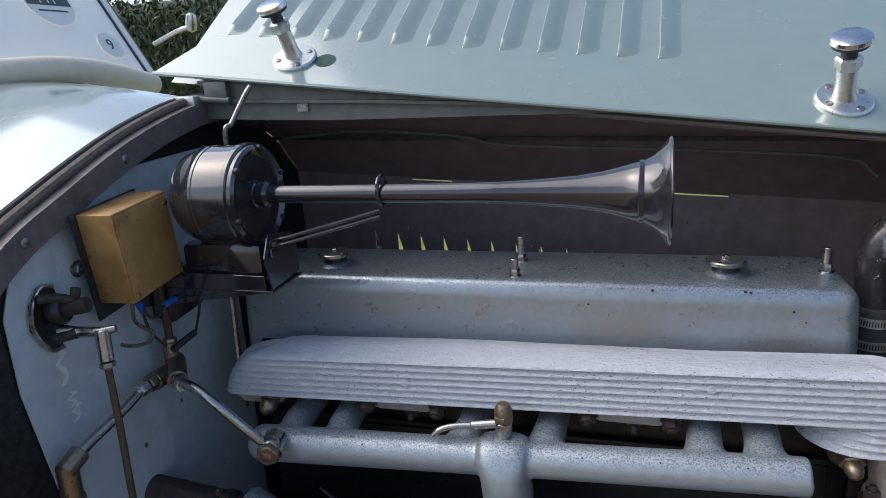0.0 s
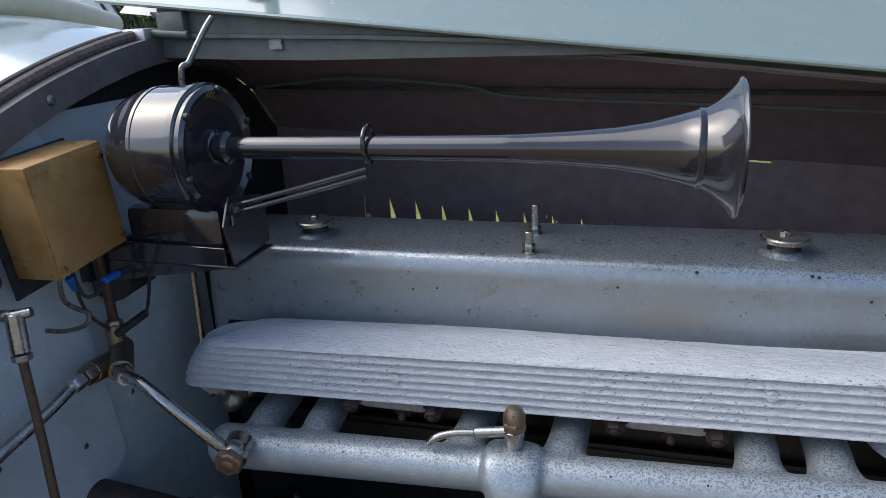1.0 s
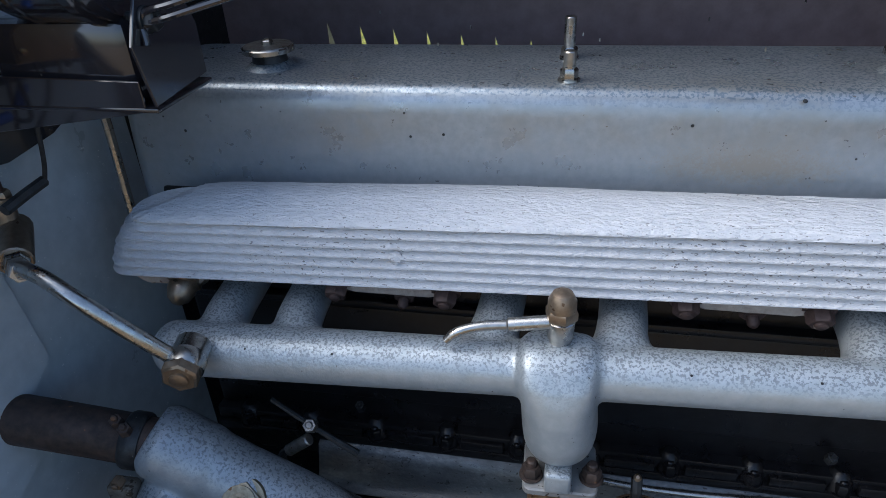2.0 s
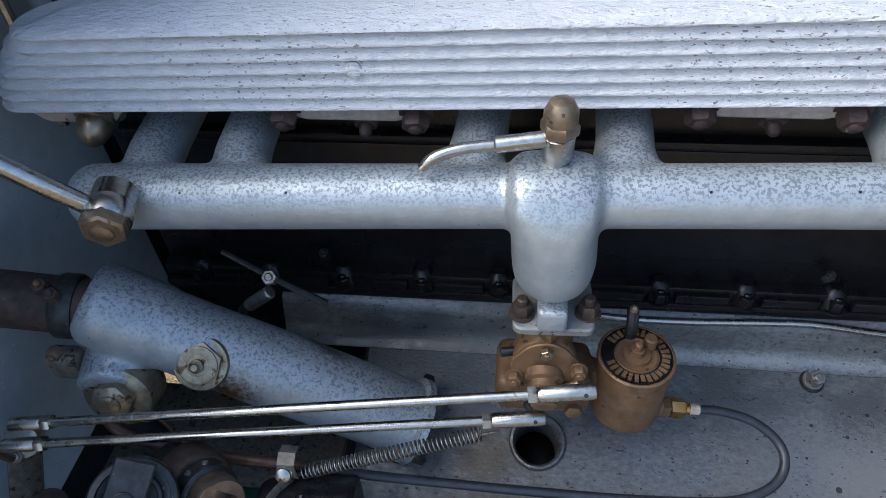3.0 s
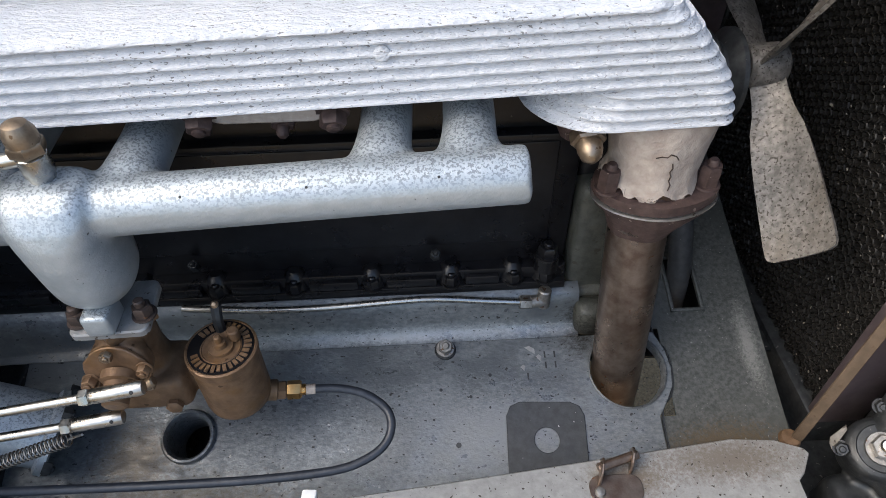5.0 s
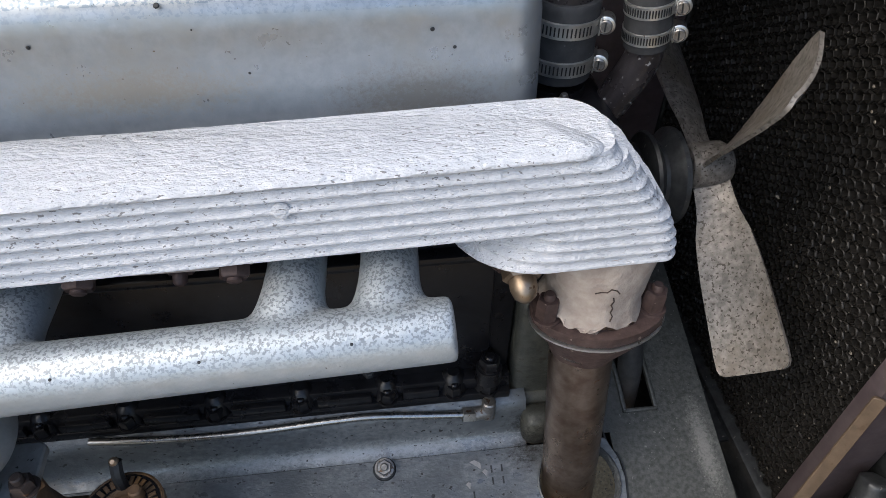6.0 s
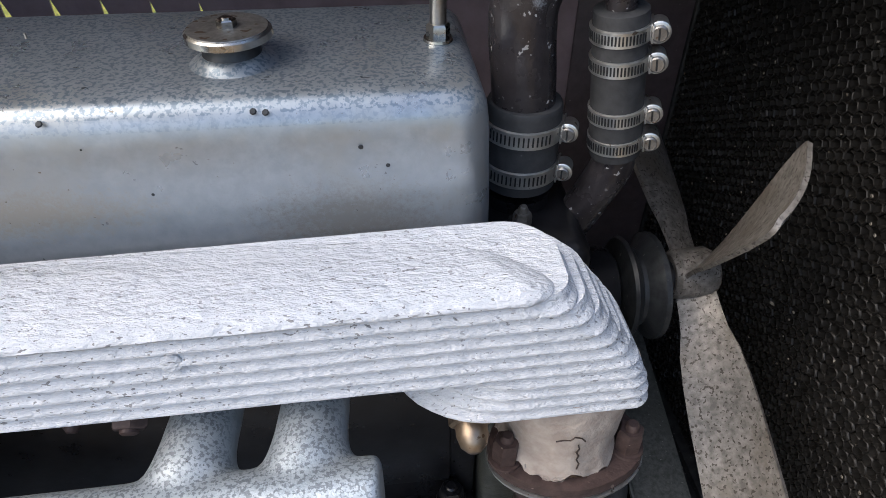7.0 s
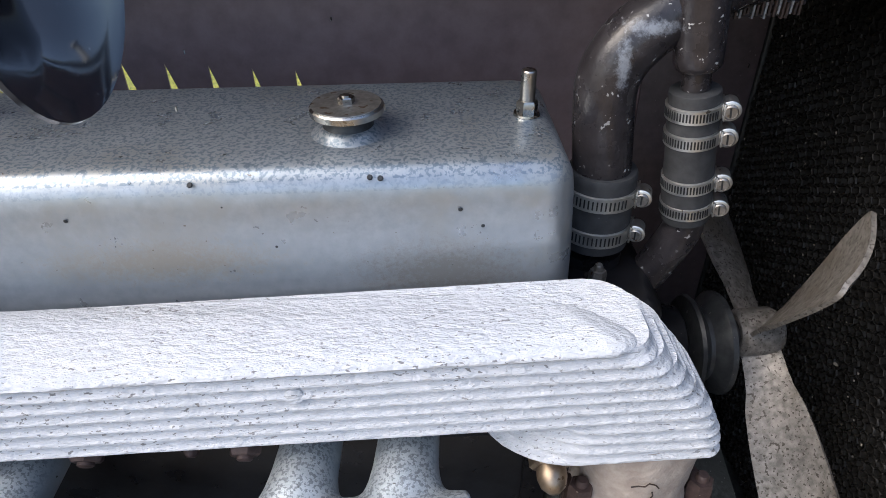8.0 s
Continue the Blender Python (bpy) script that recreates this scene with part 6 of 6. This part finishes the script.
lamp = thing("lamp_bracket", (0.79, 0.53, 0.35), "greasy black cast lamp bracket with a bright nut", "bracket")
fuse(part("casting", join(box(0.74, 0.95, 0.45, 0.58, 0.33, 0.42, 0.02, 3), lathe([(0.036, -0.05), (0.036, 0.0), (0.03, 0.006)], (0.785, 0.575, 0.472), (-0.3, -0.3, 0.9), 28), box(0.80, 0.90, 0.56, 0.63, 0.44, 0.53, 0.012, 3), lathe([(0.016, -0.06), (0.016, 0.06)], (0.80, 0.60, 0.50), (0.2, 0.4, 0.9), 16), box(0.78, 0.9, 0.53, 0.58, 0.42, 0.5, 0.02, 3)), "dark", lamp), 0.004, 3)
for q in ((0.792, 0.612, 0.5), (0.812, 0.598, 0.53), (0.75, 0.585, 0.46)):
    part("small_bolt", nut(q, (-0.4, -0.5, 0.7), 0.013, 0.01, 0.2, 0.002), "dark", lamp)
part("torn_flap", slab([(0, 0), (0.028, 0.009), (0.031, 0.014), (0.009, 0.013), (0.003, 0.008)], basis((0.742, 0.585, 0.455), (0.75, 0.35, 0.5), (-0.4, -0.6, 0.6)), 0.0015, 0.0004), "traystain", lamp, "bent scrap of pale metal")
washer = part("washer", lathe([(0.03, 0.0), (0.031, 0.003), (0.027, 0.005), (0.0255, 0.0035), (0.02, 0.004)], (0.783, 0.572, 0.478), (-0.3, -0.3, 0.9), 32), "dark", lamp, "worn washer round the bracket's stud")
part("nut", nut((0.781, 0.57, 0.482), (-0.3, -0.3, 0.9), 0.026, 0.011, 0.3, 0.003), "steel", washer)
part("stud", lathe([(0.0075, 0.008), (0.0075, 0.02), (0.006, 0.022), (0.0, 0.0225)], (0.781, 0.57, 0.482), (-0.3, -0.3, 0.9), 18), "chrome", washer, "bright threaded stud")


# ---- horn ----
horn = thing("horn", (-0.1, 0.69, 1.03), "long black enamelled trumpet horn with a drum motor", "horn")
HY, HZ = 0.692, 1.166
HAX = V(1, -0.012, 0.004)
part("motor", lathe([(0.0, -0.05), (0.02, -0.0495), (0.045, -0.041), (0.062, -0.022), (0.07, 0.0), (0.0715, 0.012), (0.0725, 0.013), (0.0725, 0.017), (0.0715, 0.018), (0.072, 0.061), (0.0745, 0.063), (0.0745, 0.07), (0.071, 0.072)], (-0.425, HY + 0.003, HZ - 0.002), HAX, 56), "horn", horn)
part("face", lathe([(0.071, 0.07), (0.071, 0.078), (0.066, 0.081), (0.06, 0.077), (0.055, 0.074), (0.03, 0.074), (0.018, 0.076)], (-0.425, HY + 0.003, HZ - 0.002), HAX, 56), "horn", horn)
for k in range(6):
    a = k * math.pi / 3 + 0.35
    part("face_screw", lathe([(0.0045, 0.078), (0.0045, 0.083), (0.002, 0.085)], V(-0.425, HY + 0.003 + 0.0665 * math.cos(a), HZ - 0.002 + 0.0665 * math.sin(a)), HAX, 10), "dark", horn)
part("throat", lathe([(0.02, 0.0), (0.021, 0.002), (0.021, 0.006), (0.0165, 0.008), (0.0165, 0.012), (0.019, 0.014), (0.019, 0.02), (0.0145, 0.024)], (-0.3505, HY, HZ), HAX, 28), "horn", horn)
bell = []
for h, r in ((-0.026, 0.0125), (0.16, 0.0128), (0.29, 0.0138), (0.295, 0.0143), (0.30, 0.014), (0.35, 0.0165), (0.40, 0.0205), (0.43, 0.0252), (0.455, 0.0315), (0.471, 0.0365), (0.4725, 0.0382), (0.4765, 0.0382), (0.478, 0.0375), (0.488, 0.0435), (0.495, 0.05), (0.50, 0.0555), (0.5035, 0.0605), (0.5055, 0.0635), (0.507, 0.0645), (0.5085, 0.0635), (0.507, 0.062), (0.504, 0.056), (0.498, 0.046), (0.488, 0.036), (0.46, 0.026), (0.42, 0.019), (0.36, 0.014)):
    bell.append((r, h))
part("trumpet", lathe(bell, (-0.304, HY, HZ), HAX, 48), "horn", horn)
part("clip_ring", tube([V(-0.161, HY + 0.0175 * math.cos(a), HZ + 0.004 + 0.0195 * math.sin(a)) for a in np.linspace(-1.6, 4.4, 16)], 0.0028, 8, 2), "horn", horn)
for dz in (0.0, -0.008):
    part("stay", tube([(-0.161, HY - 0.012, HZ - 0.02 + dz), (-0.23, 0.672, 1.128 + dz), (-0.29, 0.662, 1.113 + dz), (-0.3195, 0.664, 1.104 + dz), (-0.3185, 0.659, 1.083)], 0.0028, 8), "horn", horn)

hb = thing("horn_bracket", (-0.42, 0.7, 1.02), "folded black sheet bracket under the horn", "bracket")
part("shelf", box(-0.548, -0.323, 0.657, 0.745, 1.030, 1.034, 0.0012), "horn", hb)
part("front_flange", slab([(-0.548, 1.0), (-0.335, 1.03), (-0.335, 1.055), (-0.548, 1.06)], Matrix(((1, 0, 0, 0), (0, 0, -1, 0.661), (0, 1, 0, 0), (0, 0, 0, 1))), 0.003, 0.0006), "horn", hb)
part("cheek", slab([(0.656, 1.036), (0.737, 1.041), (0.737, 1.0835), (0.727, 1.104), (0.662, 1.116), (0.645, 1.085)], Matrix(((0, 0, 1, -0.325), (1, 0, 0, 0), (0, 1, 0, 0), (0, 0, 0, 1))), 0.003, 0.0006), "horn", hb)
part("saddle", box(-0.47, -0.34, 0.665, 0.72, 1.034, 1.1, 0.01, 2), "horn", hb)
part("bolt", nut((-0.322, 0.669, 1.0995), (1, 0, 0), 0.015, 0.008, 0.2, 0.003), "dark", hb)
part("drop_plate", side_plate([(0.66, 0.985), (0.685, 0.964), (0.70, 0.961), (0.765, 0.966), (0.80, 0.978), (0.80, 1.04), (0.66, 1.04)], -0.530, 0.004), "horn", hb)

# ---- gold-brown box on the bulkhead ----
bx = thing("junction_box", (-0.5, 0.58, 1.05), "golden brown lacquered metal junction box on the bulkhead", "junction box")
hung = pose(-0.4615, 0.5955, 1.1125, 5.5, 0, 2)


def in_box(bm):
    bm.transform(hung)
    return bm


part("case", in_box(box(-0.053, 0.0, -0.0545, 0.0545, -0.0575, 0.065, 0.0022, 2)), "brassbox", bx)
part("lid_fold", in_box(box(0.0, 0.0015, -0.0525, 0.0525, -0.0555, 0.060, 0.0006)), "brassbox", bx)
part("back_plate", in_box(box(-0.0565, -0.053, -0.0625, 0.0625, -0.08, 0.066, 0.001)), "dark", bx)
for y in (-0.03, 0.03):
    part("spacer", in_box(rod((-0.08, y, 0.0), (-0.056, y, 0.0), 0.007, 12)), "dark", bx)
for y, z in ((-0.046, -0.048), (0.047, 0.05), (0.047, -0.044)):
    part("screw", in_box(lathe([(0.0042, 0), (0.004, 0.0018), (0.0018, 0.0026)], (0.0014, y, z), (1, 0, 0), 14)), "brassnew", bx)

# wires with blue sleeves
def wire(pts, label, mat="rubber", r=0.0022):
    return solid("wire", tube(pts, r, 7), mat, label, "wire", "bulkhead wiring")


wire([(-0.50, 0.60, 1.053), (-0.495, 0.605, 1.01), (-0.49, 0.618, 1.005), (-0.49, 0.64, 1.0155), (-0.487, 0.69, 1.025)], "thin black wire from the box to the horn")
wire([(-0.485, 0.572, 1.056), (-0.495, 0.578, 1.015), (-0.498, 0.597, 0.994), (-0.497, 0.609, 0.984), (-0.496, 0.6, 0.973), (-0.497, 0.575, 0.977), (-0.4975, 0.55, 0.989)], "pale looped wire under the box", "traystain", 0.0028)
wire([(-0.505, 0.605, 1.053), (-0.508, 0.612, 1.0), (-0.51, 0.625, 0.97), (-0.513, 0.65, 0.942)], "brown wire hanging to the pipe union", "copper")
wire([(-0.46, 0.685, 1.04), (-0.465, 0.682, 1.01), (-0.475, 0.688, 0.985), (-0.49, 0.698, 0.96), (-0.498, 0.7, 0.9435)], "black wire hanging from the horn bracket")
for p, q in (((-0.49, 0.6335, 1.0155), (-0.49, 0.672, 1.0165)), ((-0.50, 0.596, 1.033), (-0.504, 0.607, 1.014))):
    solid("wire_sleeve", rod(p, q, 0.0048, 10), "blue", "bright blue insulated crimp sleeve on a wire", "sleeve", "bulkhead wiring")
wire([(-0.499, 0.7, 0.9435), (-0.5, 0.675, 0.941), (-0.502, 0.649, 0.937)], "short black sleeved wire at the union", "rubber", 0.0055)

# ---- pipes on the bulkhead ----
tee = thing("pipe_tee", (-0.5, 0.63, 0.88), "dull brass tee union with plated pipes", "pipe union")
part("tee_body", join(rod((-0.515, 0.665, 0.912), (-0.475, 0.615, 0.905), 0.015, 16), rod((-0.505, 0.645, 0.905), (-0.505, 0.60, 0.908), 0.014, 16), rod((-0.512, 0.655, 0.91), (-0.514, 0.66, 0.945), 0.011, 12)), "bronze", tee)
part("copper_pipe", tube([(-0.514, 0.66, 0.94), (-0.512, 0.6585, 0.98), (-0.51, 0.655, 1.02), (-0.509, 0.651, 1.07)], 0.006, 10), "copper", tee)
part("union_nut", nut((-0.514, 0.66, 0.935), (0, 0, 1), 0.018, 0.016), "bronze", tee)
part("union_nut", nut((-0.478, 0.618, 0.906), (0.75, -0.65, 0.05), 0.02, 0.014), "nickel", tee)
part("union_nut", nut((-0.464, 0.606, 0.907), (0.75, -0.6, 0.02), 0.018, 0.014), "zinc", tee, "verdigris-stained nut")
part("feed_pipe", tube([(-0.455, 0.60, 0.910), (-0.43, 0.593, 0.908), (-0.395, 0.588, 0.888), (-0.365, 0.594, 0.856), (-0.34, 0.605, 0.8225)], 0.0072, 14), "nickel", tee, "curved plated feed pipe")
part("union_nut", nut((-0.503, 0.60, 0.91), (0.1, -0.95, 0.0), 0.021, 0.016), "bronze", tee)
part("union_nut", nut((-0.501, 0.58, 0.911), (0.1, -0.95, 0.0), 0.018, 0.016), "zinc", tee)
part("rear_pipe", tube([(-0.50, 0.57, 0.911), (-0.50, 0.53, 0.90), (-0.503, 0.48, 0.889), (-0.505, 0.455, 0.882)], 0.0068, 12), "nickel", tee)
part("elbow", join(rod((-0.505, 0.458, 0.883), (-0.507, 0.43, 0.871), 0.013, 12), rod((-0.508, 0.437, 0.878), (-0.508, 0.435, 0.825), 0.013, 12), nut((-0.508, 0.435, 0.835), (0, 0, -1), 0.026, 0.016)), "bronze", tee)
banjo = part("banjo", join(lathe([(0.016, -0.009), (0.0175, -0.006), (0.0175, 0.006), (0.016, 0.009)], (-0.329, 0.606, 0.8145), (0.15, -0.85, -0.1), 28), lathe([(0.0165, -0.024), (0.0165, -0.008)], (-0.329, 0.606, 0.8145), (0.15, -0.85, -0.1), 24)), "nickel", tee)
part("banjo_bolt", nut((-0.3278, 0.598, 0.8137), (0.15, -0.85, -0.1), 0.03, 0.011, 0.3), "bronze", banjo)

# throttle cross-shaft bearing with its link
th = thing("cross_shaft_bracket", (-0.52, 0.48, 1.0), "rusty throttle shaft bracket with a hanging link rod", "bracket")
part("plate", side_plate([(0.458, 1.045), (0.463, 1.075), (0.48, 1.094), (0.5, 1.09), (0.506, 1.065), (0.502, 1.03), (0.495, 1.01), (0.478, 1.01)], -0.535, 0.005), "dark", th)
part("rim", tube([(-0.534, y, z) for y, z in ((0.495, 1.01), (0.477, 1.013), (0.46, 1.045), (0.464, 1.075), (0.48, 1.093), (0.498, 1.09))], 0.003, 8), "nickel", th)
part("shaft", rod((-0.535, 0.485, 1.06), (-0.486, 0.4995, 1.067), 0.010, 16), "darkrust", th)
part("collar", lathe([(0.017, 0), (0.019, 0.004), (0.019, 0.014), (0.016, 0.018)], (-0.53, 0.486, 1.061), (1, 0.3, 0.14), 20), "dark", th)
part("hook", tube([(-0.53, 0.47, 1.082), (-0.515, 0.484, 1.08), (-0.503, 0.495, 1.075), (-0.499, 0.499, 1.088)], 0.006, 8), "darkrust", th)
part("lever", tube([(-0.52, 0.482, 1.036), (-0.495, 0.489, 1.034), (-0.47, 0.494, 1.034), (-0.454, 0.502, 1.036)], [0.009, 0.007, 0.006, 0.005], 10), "nickel", th)
part("stop_screw", rod((-0.525, 0.474, 1.03), (-0.498, 0.487, 1.034), 0.0075, 12), "dark", th)
part("clevis", rod((-0.467, 0.493, 1.037), (-0.4632, 0.487, 0.997), 0.0088, 14), "nickel", th)
part("clevis_nut", nut((-0.463, 0.4868, 0.996), (0.1, -0.1, -1), 0.0165, 0.007), "steel", th)
part("link_rod", tube([(-0.463, 0.4865, 0.99), (-0.459, 0.481, 0.9), (-0.456, 0.475, 0.82), (-0.465, 0.482, 0.72), (-0.5, 0.53, 0.56)], 0.0045, 10), "strap", th)
# dipstick tube behind the engine
solid("breather_rod", tube([(-0.493, 0.8, 1.02), (-0.493, 0.8, 0.96), (-0.497, 0.8, 0.85), (-0.497, 0.8, 0.76)], 0.005, 8), "nickel", "thin plated rod behind the engine", "rod")
for y0, z0, h in ((0.492, 1.008, 0.05), (0.496, 0.945, 0.02), (0.498, 0.928, 0.024)):
    pts = [(0.006 * math.sin(k * 2.1) + (0.004 if k % 2 else 0), -h * k / 5) for k in range(6)]
    out = pts + [(x - 0.005 - 0.003 * (k % 2), z) for k, (x, z) in reversed(list(enumerate(pts)))]
    part("paint_run", side_plate([(y0 + a, z0 + b) for a, b in out], -0.5394, 0.0005), "paper", bulk)
